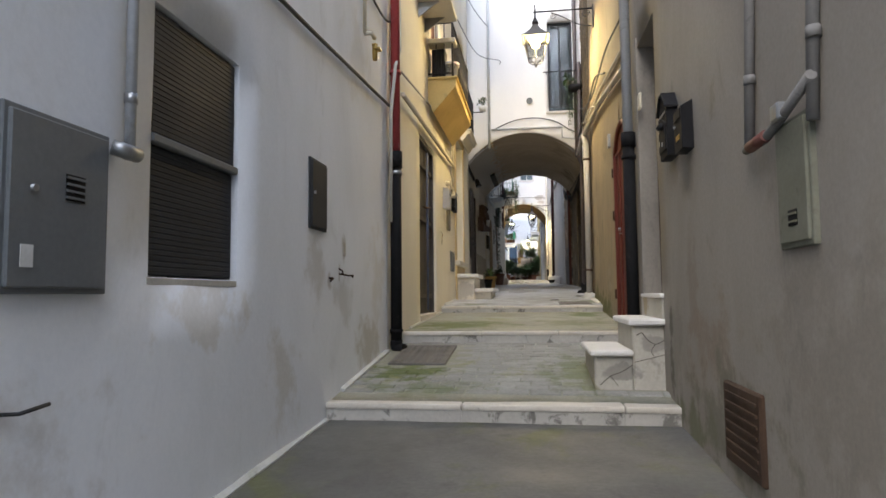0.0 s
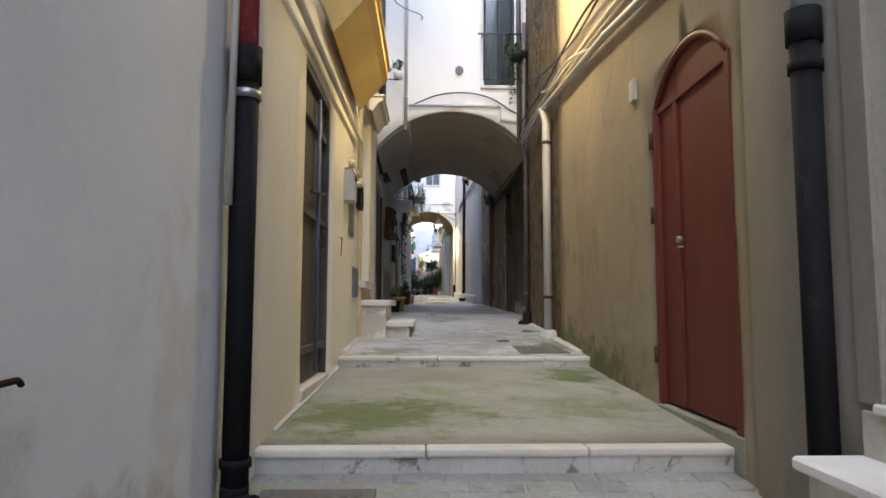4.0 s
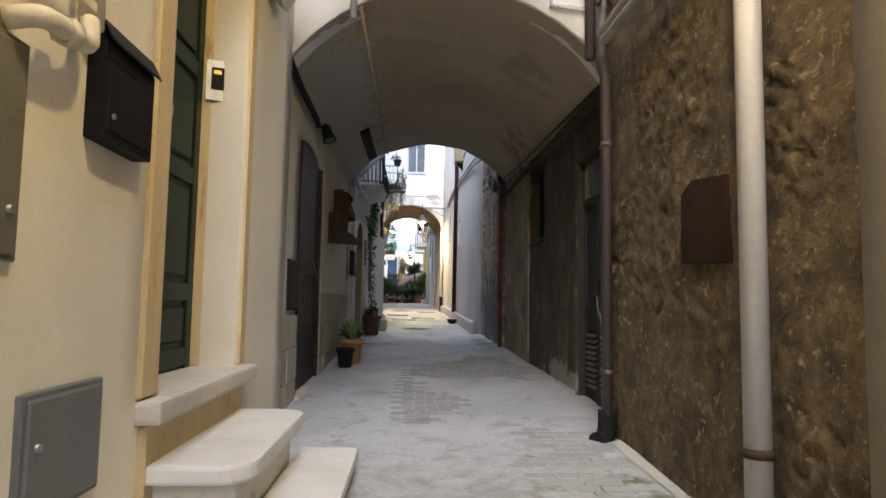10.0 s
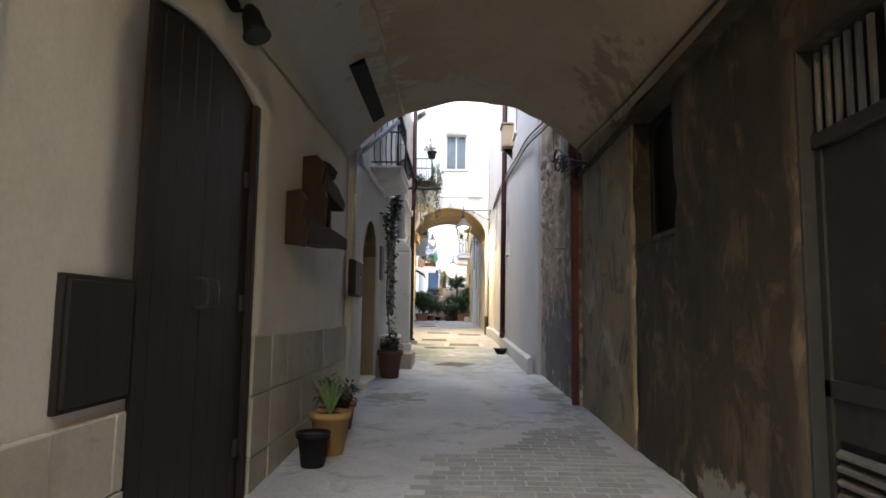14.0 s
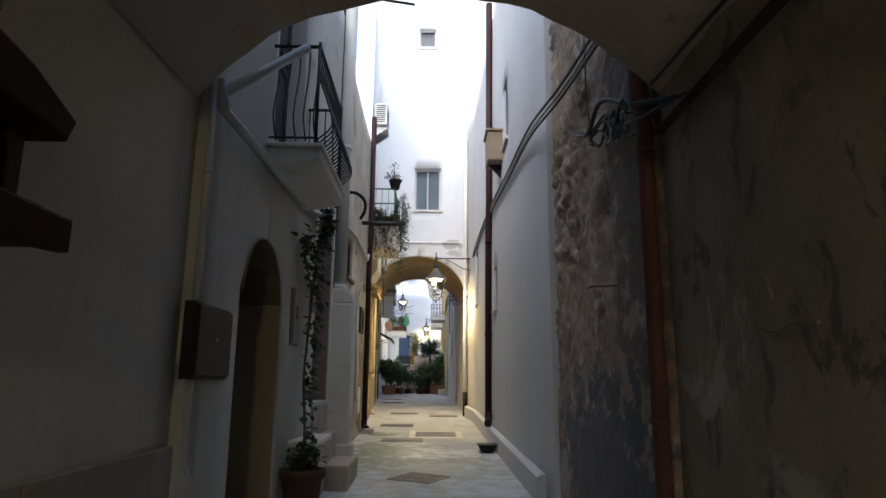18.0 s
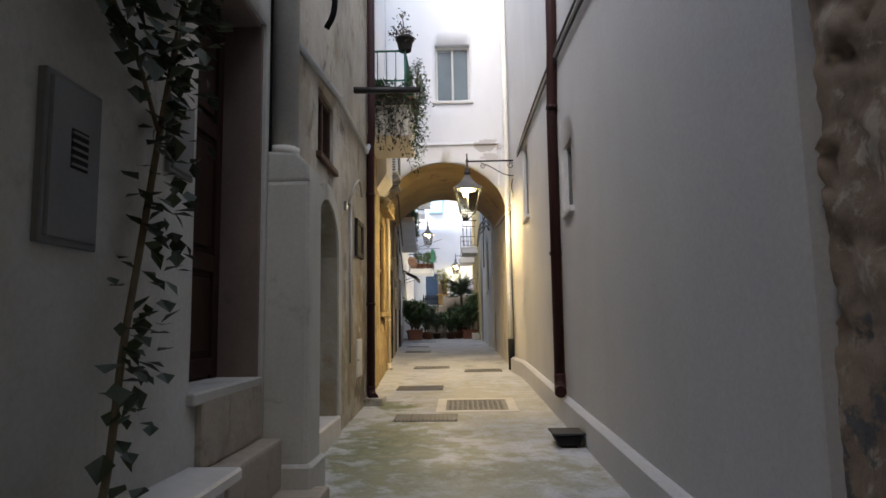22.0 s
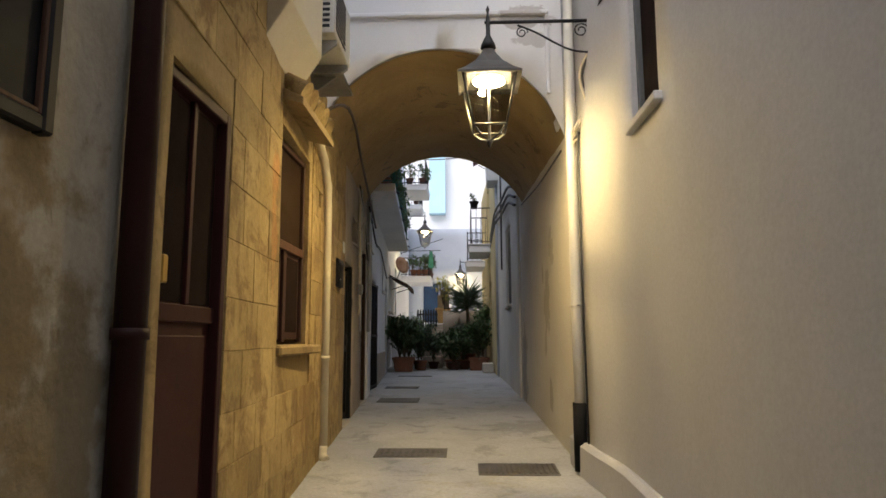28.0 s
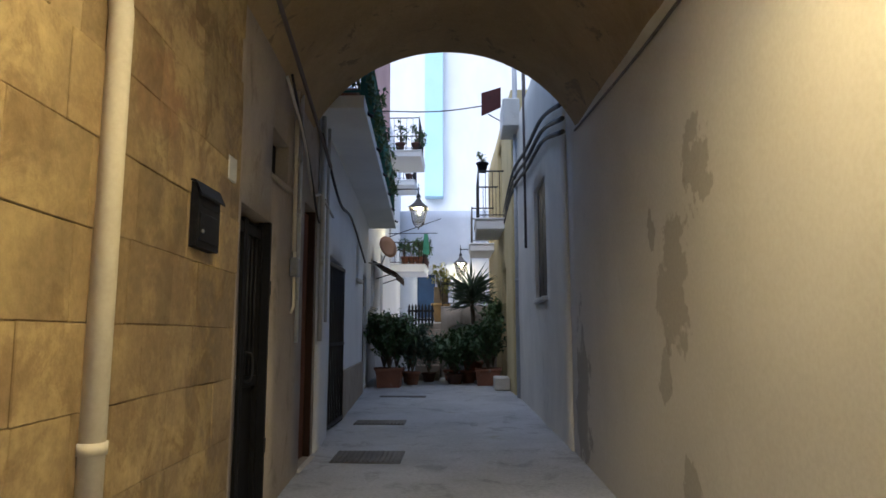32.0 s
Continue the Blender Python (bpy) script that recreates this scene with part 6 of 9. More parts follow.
part("socket", tube(B(), [(0.93, 6.33, 2.62), (0.93, 6.33, 2.76)], 0.07, 16), BLACKPIPE, dp)
part("clamp", clamp_ring((0.93, 6.33, 2.52), 0.058), BLACKPIPE, dp)
part("upper_tube", tube(B(), [(0.93, 6.33, 2.74), (0.93, 6.33, 9.0)], 0.048, 16), GREYPIPE, dp, "grey zinc upper length")
cover("manhole_cover", 6.12, 7.05, -1.42, -0.86, "studs", "rusty cast iron cover in mossy setts")
cover("manhole_cover", 10.72, 11.45, 0.4, 0.93, "studs", "dark cast iron cover beside a wall")
for xx, yy, lb in ((0.9, 13.47, "small round iron drain cover in mossy concrete"), (0.36, 12.0, "small round iron valve cover in concrete")):
    dc = thing("drain_cover", (xx, yy, G(yy)), lb, "manhole cover")
    part("plate", lathe(B(), [(0.09, -0.03), (0.09, 0.006), (0.08, 0.008)], (xx, yy, G(yy) + 0.004), 18), CAST, dc)
    part("lid", lathe(B(), [(0.06, 0.0), (0.06, 0.011), (0.05, 0.013)], (xx, yy, G(yy) + 0.004), 16), RUSTDARK, dc)

# ---- middle alley, left: cream house ----
XL = -1.515
d2 = thing("door_2", (-1.56, 8.98, 0.95), "worn grey metal double door with iron bars", "door", kind="structure")
part("frame", bx(-1.6, 8.47, 0.93, -1.53, 8.53, 3.42), DOORGREY, d2)
part("frame", bx(-1.6, 9.67, 0.93, -1.53, 9.73, 3.42), DOORGREY, d2)
part("frame", bx(-1.6, 8.53, 3.36, -1.53, 9.67, 3.42), DOORGREY, d2)
part("leaf", bx(-1.62, 8.54, 0.95, -1.58, 9.195, 3.355, bev=0.004), DOORGREY, d2)
part("leaf", bx(-1.62, 9.205, 0.95, -1.58, 9.66, 3.355, bev=0.004), DOORGREY, d2)
for zz in (1.2, 2.28, 3.05):
    part("cross_rail", bx(-1.585, 8.54, zz - 0.03, -1.545, 9.66, zz + 0.03, bev=0.006), DOORGREY, d2)
part("bolt_rod", tube(B(), [(-1.535, 9.2, 1.0), (-1.535, 9.2, 3.3)], 0.016, 8), BLUEROD, d2, "bluish steel bolt rod")
part("latch", tube(B(), [(-1.56, 8.98, 2.47), (-1.52, 9.02, 2.46), (-1.52, 9.42, 2.52)], 0.014, 8), RUST, d2, "rusty latch bar")
part("handle", tube(B(), curve_pts([(-1.58, 9.5, 2.2), (-1.53, 9.5, 2.19), (-1.53, 9.52, 2.08), (-1.58, 9.52, 2.07)], 4), 0.009, 6), RUST, d2)
part("threshold", bx(-1.62, 8.47, 0.86, -1.5, 9.73, 0.945, bev=0.01), STONE, d2)
# pipes that slope along the cream wall
pipe("gas_pipe_run", [(-1.46, 7.1, 3.52), (-1.46, 11.72, 3.62), (-1.46, 11.76, 3.56)], 0.028, CREAMPIPE, "cream painted gas pipe running along a wall", "gas pipe", clamps=[(-1.46, 9.4, 3.575)])
pipe("gas_pipe_run", [(-1.48, 7.1, 3.79), (-1.48, 9.3, 4.02), (-1.48, 10.6, 4.1)], 0.012, CABLEW, "thin pale conduit along a cream wall", "gas pipe")
for yy, r in ((11.7, 0.014), (11.79, 0.022)):
    pipe("gas_riser", [(-1.47, yy, 4.6), (-1.47, yy, 3.12)], r, CREAMPIPE, "cream gas riser above a letterbox", "gas pipe", clamps=[(-1.47, yy, 3.55)])
gf = thing("gas_fitting", (-1.5, 11.1, 2.9), "cream painted gas valves and flange between letterboxes", "pipe fitting")
part("flange", tube(B(), [(-1.52, 11.08, 3.17), (-1.47, 11.08, 3.17), (-1.44, 11.08, 3.17)], [0.05, 0.05, 0.034], 12), CREAMPIPE, gf)
part("bar", bx(-1.475, 11.1, 3.155, -1.455, 11.76, 3.195, bev=0.005), CREAMPIPE, gf)
part("drop_pipe", tube(B(), [(-1.47, 11.11, 3.16), (-1.47, 11.12, 2.94)], 0.026, 10), CREAMPIPE, gf)
part("collar", tube(B(), [(-1.47, 11.115, 3.08), (-1.47, 11.118, 3.03)], 0.034, 10), CREAMPIPE, gf)
part("elbow", tube(B(), curve_pts([(-1.51, 11.42, 2.99), (-1.45, 11.43, 3.0), (-1.43, 11.48, 3.01), (-1.44, 11.68, 3.03), (-1.46, 11.72, 3.12)], 4), 0.03, 12), CREAMPIPE, gf)
part("nut", tube(B(), [(-1.438, 11.54, 3.015), (-1.438, 11.6, 3.02)], 0.042, 6), CREAMPIPE, gf)
letterbox("letterbox", -1, XL, 10.7, 10.94, 2.68, 3.03, 0.11, SILVERBOX, "silver grey metal letterbox on a cream wall")
letterbox("letterbox", -1, XL, 11.84, 12.22, 2.79, 3.18, 0.06, BLACKPAINT, "black metal letterbox beside a portal")
plate_door("meter_hatch", -1, XL, 11.16, 11.5, 2.38, 2.94, OLIVEPLATE, "olive metal meter hatch with a dark vent", "meter hatch", vent=(11.29, 2.64, 0.08, 0.12, 5), lock=(11.45, 2.5))
plate_door("meter_hatch", -1, XL, 11.6, 12.03, 1.66, 2.0, GREYMETAL, "grey square meter hatch low on a cream wall", "meter hatch", lock=(11.65, 1.86))
pipe("wall_hook", [(-1.53, 10.46, 2.245), (-1.5, 10.45, 2.245), (-1.495, 10.45, 2.23), (-1.505, 10.45, 2.05)], 0.005, RUST, "thin rusty iron hook on a cream wall", "hook", seg=6)
d3 = thing("door_3", (-1.65, 12.98, 1.83), "dark green panelled wooden door in a stone portal", "door", kind="structure")
panel_leaf(d3, -1, -1.78, 12.56, 13.68, 1.88, 4.38, (1.95, 2.32, 3.0, 3.65, 4.3), GREENDOOR, cols=2)
part("knocker", lathe(B(), [(0.01, 0), (0.025, 0.02), (0.03, 0.08), (0.012, 0.1)], (-1.74, 13.1, 3.2), 10), BRASS, d3, "brass knocker")
po = thing("stone_portal", (-1.5, 13.0, 1.75), "yellow stone door surround with a worn sill", "door surround", kind="structure")
part("jamb", prism(B(), [(-1.8, 13.69), (-1.5, 13.8), (-1.5, 13.91), (-1.8, 13.91)], "z", 1.886, 4.4, 0.008), JAMB, po)
part("jamb", bx(-1.8, 12.36, 1.886, -1.5, 12.53, 4.4, bev=0.008), JAMB, po)
part("lintel", bx(-1.8, 12.36, 4.402, -1.48, 13.91, 4.62, bev=0.01), JAMB, po)
part("sill", bx(-1.82, 12.36, 1.785, -1.42, 13.93, 1.88, bev=0.02, seg=2), STONE, po)
part("sill_block", bx(-1.7, 12.4, 1.1, -1.49, 13.86, 1.785, bev=0.01), JAMB, po)
bl = thing("door_bell", (-1.66, 13.73, 3.5), "chrome entry-phone panel on a yellow stone jamb", "door bell")
part("plate", prism(B(), [(-1.745, 13.685), (-1.615, 13.733), (-1.615, 13.77), (-1.745, 13.72)], "z", 3.5, 3.76, 0.005), STEEL, bl)
part("button_panel", prism(B(), [(-1.715, 13.69), (-1.645, 13.716), (-1.645, 13.73), (-1.715, 13.704)], "z", 3.57, 3.71, 0.002), BLACKPAINT, bl, "dark speaker grille")
part("lamp_button", prism(B(), [(-1.7, 13.69), (-1.66, 13.705), (-1.66, 13.72), (-1.7, 13.705)], "z", 3.665, 3.69, 0.001), BRASS, bl, "orange lit name button")
st = thing("portal_steps", (-1.15, 13.2, 1.15), "two rounded white stone steps before a portal", "steps")
for nm, x0, x1, y0, y1, zb, zt in (("upper_block", -1.52, -1.16, 12.5, 13.72, 0.95, 1.54), ("lower_block", -1.18, -0.85, 12.62, 14.0, 0.95, 1.26)):
    part(nm, bx(x0, y0, zb, x1, y1, zt, bev=0.02, seg=2), P_CREAM, st, "chipped cream plaster block")


def rounded(x0, x1, y0, y1, z0, z1, r):
    pts = [(x0, y0)]
    pts += [(x1 - r + r * math.sin(a), y0 + r - r * math.cos(a)) for a in [k * math.pi / 12 for k in range(7)]]
    pts += [(x1 - r + r * math.cos(a), y1 - r + r * math.sin(a)) for a in [k * math.pi / 12 for k in range(7)]]
    pts += [(x0, y1)]
    return prism(B(), pts, "z", z0, z1, 0.018)


part("upper_tread", rounded(-1.5, -1.08, 12.42, 13.82, 1.54, 1.62, 0.16), MARBLE, st, "worn rounded white stone tread")
part("lower_tread", rounded(-1.16, -0.78, 12.5, 14.08, 1.26, 1.335, 0.06), MARBLE, st, "worn white stone tread")
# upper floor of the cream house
balcony("balcony", -1.52, -1.1, 9.25, 11.5, 4.42, 0.2, 0.85, P_OCHRELIGHT, IRON, "small yellow balcony with lamplight painted into its underside and iron rail", under=0.3)
d4 = thing("balcony_door", (-1.6, 9.98, 4.46), "dark glazed balcony door", "door", kind="structure")
panel_leaf(d4, -1, -1.6, 9.62, 10.33, 4.46, 6.48, (4.52, 5.3, 6.42), BROWNWOOD)
pt = pot("balcony_pot", (-1.2, 9.5, 4.455), 0.12, 0.28, AC_WHITE, "white round container on a balcony", "container", soil=False)
ac_unit("ac_unit", -1.52, 8.75, 5.35, "white outdoor air conditioner on a plastered shelf", side=-1, w=0.75, h=0.5)
solid("ac_shelf", bx(-1.54, 8.3, 5.26, -1.06, 9.2, 5.345, bev=0.01), P_OLDWHITE, "plastered shelf slab under an air conditioner", "shelf")
solid("balcony_shelf", bx(-1.54, 9.24, 4.98, -1.1, 9.5, 5.05, bev=0.008), P_CREAM, "thin cream slab above a balcony", "shelf")
tb = thing("balcony_planter", (-1.36, 9.42, 4.46), "tall dark slatted planter box on a balcony", "planter")
part("box", bx(-1.47, 9.36, 4.457, -1.27, 9.6, 4.93, bev=0.006), BLACKWOOD, tb)
for k in range(4):
    part("slat", bx(-1.46 + 0.05 * k, 9.348, 4.47, -1.425 + 0.05 * k, 9.362, 4.92, bev=0.003), BLACKWOOD, tb)
for k, (cx, cz) in enumerate(((-1.34, 4.56), (-1.22, 4.56), (-1.14, 4.62))):
    sp = [(cx + math.cos(a) * 0.05 * (1 - a / 14), 9.28, cz + math.sin(a) * 0.05 * (1 - a / 14)) for a in [q * 0.5 for q in range(20)]]
    solid("rail_scroll", tube(B(), sp, 0.005, 5), IRON, "small iron scroll on a balcony rail", "rail scroll", group="scrolls on the balcony rail")
balcony("balcony", -1.52, -1.28, 13.2, 14.5, 4.66, 0.1, 0.9, P_CREAM, IRON, "shallow balcony with a dark iron rail above a portal", under=0.12)
d5 = thing("balcony_door", (-1.6, 13.82, 4.7), "blue-grey closed balcony shutters", "door", kind="structure")
panel_leaf(d5, -1, -1.58, 13.37, 14.28, 4.7, 6.78, (4.76, 5.7, 6.72), DARKGREY)
lantern("street_lantern", (0.1, 10.66, 5.98), (1.06, 10.66, 5.98), 0.42, "lit four-sided street lantern on an iron wall arm", 74, full=True)

# ---- middle alley, right: ochre house, rubble wall ----
d6 = thing("door_4", (1.08, 7.8, 0.86), "rust-red painted metal double door with an arched top", "door", kind="structure")


def arched_leaf(y0, y1, x0, x1, z0, yc, top, rise):
    n = 8
    pts = [(y0, z0), (y1, z0)] + [(y1 - (y1 - y0) * i / n, arch_z(y1 - (y1 - y0) * i / n, *yc, top, rise)) for i in range(n + 1)]
    return prism(B(), pts, "x", x0, x1, 0.004)


part("leaf", arched_leaf(7.23, 8.02, 1.075, 1.11, 0.88, (7.2, 8.4), 3.26, 0.31), REDDOOR, d6)
part("leaf", arched_leaf(8.03, 8.37, 1.075, 1.11, 0.88, (7.2, 8.4), 3.26, 0.31), REDDOOR, d6)
for a, b in ((7.2, 7.26), (8.34, 8.4)):
    part("frame", bx(1.035, a, 0.86, 1.09, b, 2.97, bev=0.006), REDDOOR, d6)
part("arch_frame", tube(B(), [(1.06, 7.22 + 1.16 * i / 14, arch_z(7.22 + 1.16 * i / 14, 7.2, 8.4, 3.25, 0.32)) for i in range(15)], 0.028, 6), REDDOOR, d6)
part("top_rail", bx(1.055, 7.26, 2.93, 1.08, 8.34, 2.98, bev=0.004), REDDOOR, d6)
part("cover_strip", bx(1.055, 8.0, 0.9, 1.08, 8.05, 2.93, bev=0.004), REDDOOR, d6)
for zz in (1.2, 2.2, 2.75):
    part("hinge", tube(B(), [(1.03, 8.41, zz - 0.06), (1.03, 8.41, zz + 0.06)], 0.016, 8), RUST, d6)
part("lock", tube(B(), [(1.05, 7.95, 1.98), (1.02, 7.95, 1.98)], 0.022, 10), STEEL, d6)
part("handle", tube(B(), [(1.06, 7.95, 1.93), (1.035, 7.95, 1.93), (1.035, 7.97, 1.93)], 0.007, 6), STEEL, d6)
part("threshold", bx(1.03, 7.18, 0.6, 1.12, 8.42, 0.862, bev=0.012), CONCRETE_M, d6)
solid("small_wall_box", bx(1.02, 8.75, 3.18, 1.06, 8.86, 3.36, bev=0.006), WHITEPIPE, "small pale junction box on an ochre wall", "junction box")
pipe("gutter_pipe", [(1.0, 6.5, 3.55), (1.0, 7.3, 3.68), (1.0, 9.4, 4.0), (1.02, 12.2, 4.28), (1.02, 12.75, 4.32), (1.02, 14.6, 4.36)], 0.035, WHITEPIPE, "pale conduit rising along an ochre wall", "conduit", clamps=[(1.0, 9.4, 4.0)])
pipe("gutter_pipe", [(1.02, 6.6, 3.85), (1.02, 9.4, 4.2), (1.04, 12.3, 4.45), (1.04, 14.8, 4.5)], 0.022, CREAMPIPE, "thin cream conduit rising along an ochre wall", "conduit")
cable("wall_cable", [(1.02, 7.2, 4.3), (1.0, 8.6, 4.45), (1.02, 10.6, 4.5), (1.02, 12.2, 4.75), (1.05, 13.2, 5.0), (1.08, 14.5, 5.4)], 0.012, CABLE, "tangled black cable along an ochre wall")
cable("wall_cable", [(1.01, 8.8, 4.22), (0.98, 9.8, 4.5), (1.02, 11.2, 4.62), (1.0, 12.0, 4.56), (1.03, 13.4, 4.66), (1.06, 14.9, 4.8)], 0.014, CABLE, "tangled black cable along an ochre wall")
cable("wall_cable", [(1.01, 9.8, 4.05), (0.97, 10.8, 4.3), (0.98, 12.0, 4.4), (1.0, 12.6, 4.55)], 0.016, CABLEW, "loose pale cable along an ochre wall")
wdp = pipe("white_downpipe", [(1.04, 12.52, 1.22), (1.04, 12.52, 4.1), (1.03, 12.6, 4.26), (1.02, 12.75, 4.32)], 0.058, WHITEPIPE, "rust-streaked white rain downpipe", "downpipe", clamps=[(1.04, 12.52, 1.66), (1.04, 12.52, 3.8)], clamp_mat=RUST, seg=16)
part("mortar_foot", lathe(B(), [(0.16, -0.06), (0.14, 0.03), (0.085, 0.1), (0.06, 0.11)], (1.05, 12.53, G(12.53)), 12), P_GREYWHITE, wdp, "mortar foot round the pipe")
for i, (xx, yy) in enumerate(((1.12, 14.88), (1.15, 15.02))):
    pipe("mauve_downpipe", [(xx, yy, 1.3), (xx, yy, 4.2), (xx - 0.05, yy - 0.05, 4.32), (xx - 0.03, yy, 4.5), (xx, yy, 6.6)], 0.038, MAUVEPIPE, "brown-mauve iron downpipe beside a passage", "downpipe", clamps=[(xx, yy, 1.75), (xx, yy, 3.6)], seg=14)
part("boot", tube(B(), curve_pts([(1.13, 14.92, 1.45), (1.12, 14.9, 1.3), (1.08, 14.86, 1.22), (1.0, 14.8, 1.22)], 4), 0.075, 14), BLACKPIPE, thing("pipe_boot", (1.1, 14.9, 1.2), "black iron boot at the foot of two downpipes", "pipe boot"))
solid("rusty_wall_plate", prism(B(), [(12.9, 2.5), (13.46, 2.53), (13.45, 2.94), (13.3, 3.0), (12.93, 2.96)], "x", 1.118, 1.2, 0.01), RUSTDARK, "rusty brown iron plate set in rubble wall", "wall plate")

# ---- white front above the near arch ----
PUTA = across(15.2)
window("window_1", PUTA, 0.42, 1.0, 5.55, 7.75, DARKGREY, "tall dark shuttered window above the arch", panes=2, depth=0.1, sill=MARBLE)
rl = thing("window_railing", (0.7, 15.1, 5.5), "thin iron window railing", "railing")
part("top_rail", tube(B(), [(0.3, 15.0, 6.45), (1.16, 15.0, 6.45)], 0.013, 6), IRON, rl)
part("bottom_rail", tube(B(), [(0.38, 15.0, 5.6), (1.12, 15.0, 5.6)], 0.01, 6), IRON, rl)
for i in range(9):
    part("bar", tube(B(), [(0.4 + i * 0.09, 15.0, 5.6), (0.4 + i * 0.09, 15.0, 6.45)], 0.006, 5), IRON, rl)
for xx in (0.38, 1.12):
    part("stay", tube(B(), [(xx, 15.0, 6.45), (xx, 15.22, 6.45)], 0.01, 6), IRON, rl)
solid("wall_vent", tube(B(), [(-0.03, 15.22, 5.83), (-0.03, 15.16, 5.83)], 0.075, 18), GREYMETAL, "round grey vent cap on a white wall", "vent cap")
pipe("facade_pipe", [(-1.0, 15.13, 4.7), (-1.0, 15.13, 10)], 0.03, GREYPIPE, "thin grey drainpipe on a white front", "downpipe", clamps=[(-1.0, 15.13, 5.3), (-1.0, 15.13, 7)])
pipe("arch_conduit", [(-0.95, 15.15, 5.16), (0.72, 15.15, 5.16), (0.72, 15.15, 4.9), (1.1, 15.15, 4.86), (1.1, 15.15, 4.5)], 0.025, GREYPIPE, "grey conduit following an arch", "conduit", clamps=[(-0.8, 15.15, 5.16), (0.2, 15.15, 5.16)])
cable("arch_cable", [(-0.85, 15.15, 5.18), (-0.4, 15.15, 5.36), (0.1, 15.15, 5.4), (0.55, 15.15, 5.3), (0.95, 15.15, 5.05), (1.12, 15.15, 5.0)], 0.012, CABLE, "dark cable looping over an arch")
pipe("corner_pipe", [(1.05, 15.1, 4.4), (1.05, 15.1, 9.5)], 0.045, MAUVEPIPE, "dark drainpipe in a corner of white front", "downpipe")
cable("house_wire", [(-1.5, 12.5, 6.9), (-1.2, 14.2, 6.7), (-0.75, 15.12, 6.85), (-0.72, 15.12, 6.75)], 0.008, CABLE, "thin black wire between houses")
cable("house_wire", [(-1.5, 11.5, 7.4), (-1.2, 14.0, 7.6), (-1.0, 15.12, 7.7)], 0.008, CABLE, "thin black wire between houses")
rng = random.Random(3)
hp = thing("hanging_plant", (1.0, 14.95, 5.3), "trailing green plant hanging from a window railing", "hanging plant")
bush(hp, (0.9, 14.95, 6.2), (0.18, 0.14, 0.22), 220, 0.06, LEAF, rng)
bm = B()
for k in range(14):
    x0, y0 = 0.95 + rng.uniform(-0.12, 0.18), 14.92 + rng.uniform(-0.08, 0.1)
    for j in range(22):
        add_leaf(bm, Vector((x0 + rng.uniform(-0.05, 0.05), y0 + rng.uniform(-0.05, 0.05), 6.2 - j * 0.055 * rng.uniform(0.7, 1.1))), rand_dir(rng, 0.8), 0.07, 0.35)
part("trailing_foliage", bm, LEAF, hp, kind="stuff")
part("basket", lathe(B(), [(0.06, 0), (0.15, 0.05), (0.17, 0.16), (0.15, 0.16)], (1.02, 14.93, 5.9), 14), BLACKPAINT, hp)
hp = thing("balcony_plant", (-1.2, 14.3, 5.2), "small potted plant on an iron balcony rail", "potted plant")
bush(hp, (-1.12, 14.75, 5.75), (0.14, 0.14, 0.16), 120, 0.06, LEAF_BLUE, rng)
part("bowl", lathe(B(), [(0.07, 0), (0.1, 0.12), (0.09, 0.12)], (-1.12, 14.75, 5.5), 12), AC_WHITE, hp)
part("bracket", tube(B(), [(-1.52, 14.75, 5.5), (-1.12, 14.75, 5.49)], 0.012, 6), IRON, hp)

# ---- near passage ----
XL = -1.612
d7 = thing("door_5", (-1.62, 16.87, 1.37), "dark plank double door with an arched top", "door", kind="structure")
plank_leaf(d7, -1, -1.68, 16.35, 17.09, 1.34, 4.05, 4, DARKWOOD, 0.13, (16.33, 17.88))
plank_leaf(d7, -1, -1.68, 17.1, 17.86, 1.34, 4.05, 4, DARKWOOD, 0.13, (16.33, 17.88))
for a, b in ((16.33, 16.39), (17.82, 17.88)):
    part("frame", bx(-1.68, a, 1.33, -1.6, b, 3.93, bev=0.005), DARKWOOD, d7)
for yy in (17.02, 17.17):
    part("handle", tube(B(), curve_pts([(-1.64, yy, 2.72), (-1.57, yy, 2.7), (-1.57, yy, 2.58), (-1.64, yy, 2.56)], 4), 0.01, 6), IRON, d7)
for zz in (1.7, 2.6, 3.4):
    part("hinge", bx(-1.645, 17.72, zz - 0.05, -1.62, 17.8, zz + 0.05), IRON, d7)
part("threshold", bx(-1.78, 16.28, 1.15, -1.54, 17.92, 1.335, bev=0.012), STONE, d7)
plate_door("meter_hatch", -1, XL, 15.83, 16.29, 2.2, 2.66, BLACKWOOD, "dark brown wooden meter hatch in a niche", "meter hatch", proud=0.03)
spot_lamp("wall_spotlight", (-1.61, 17.3, 4.34), (0.3, -0.2, -0.9), "black wall spotlight under a vault")
sp2 = thing("wall_spotlight", (-1.5, 20.0, 4.62), "large black slab floodlight under a vault", "wall spotlight")
part("arm", tube(B(), [(-1.3, 20.12, 5.0), (-1.2, 20.1, 4.84)], 0.018, 8), BLACKPAINT, sp2)
bm = B()
lo = [bm.verts.new(p) for p in ((-1.28, 19.42, 4.83), (-1.13, 19.42, 4.88), (-1.08, 20.66, 4.76), (-1.22, 20.74, 4.7))]
hi = [bm.verts.new(v.co + Vector((-0.02, 0.02, 0.07))) for v in lo]
bm.faces.new(lo)
bm.faces.new(hi)
for k in range(4):
    bm.faces.new((lo[k], lo[(k + 1) % 4], hi[(k + 1) % 4], hi[k]))
bmesh.ops.recalc_face_normals(bm, faces=bm.faces)
bmesh.ops.bevel(bm, geom=list(bm.edges), offset=0.012, segments=2, affect="EDGES", profile=0.6)
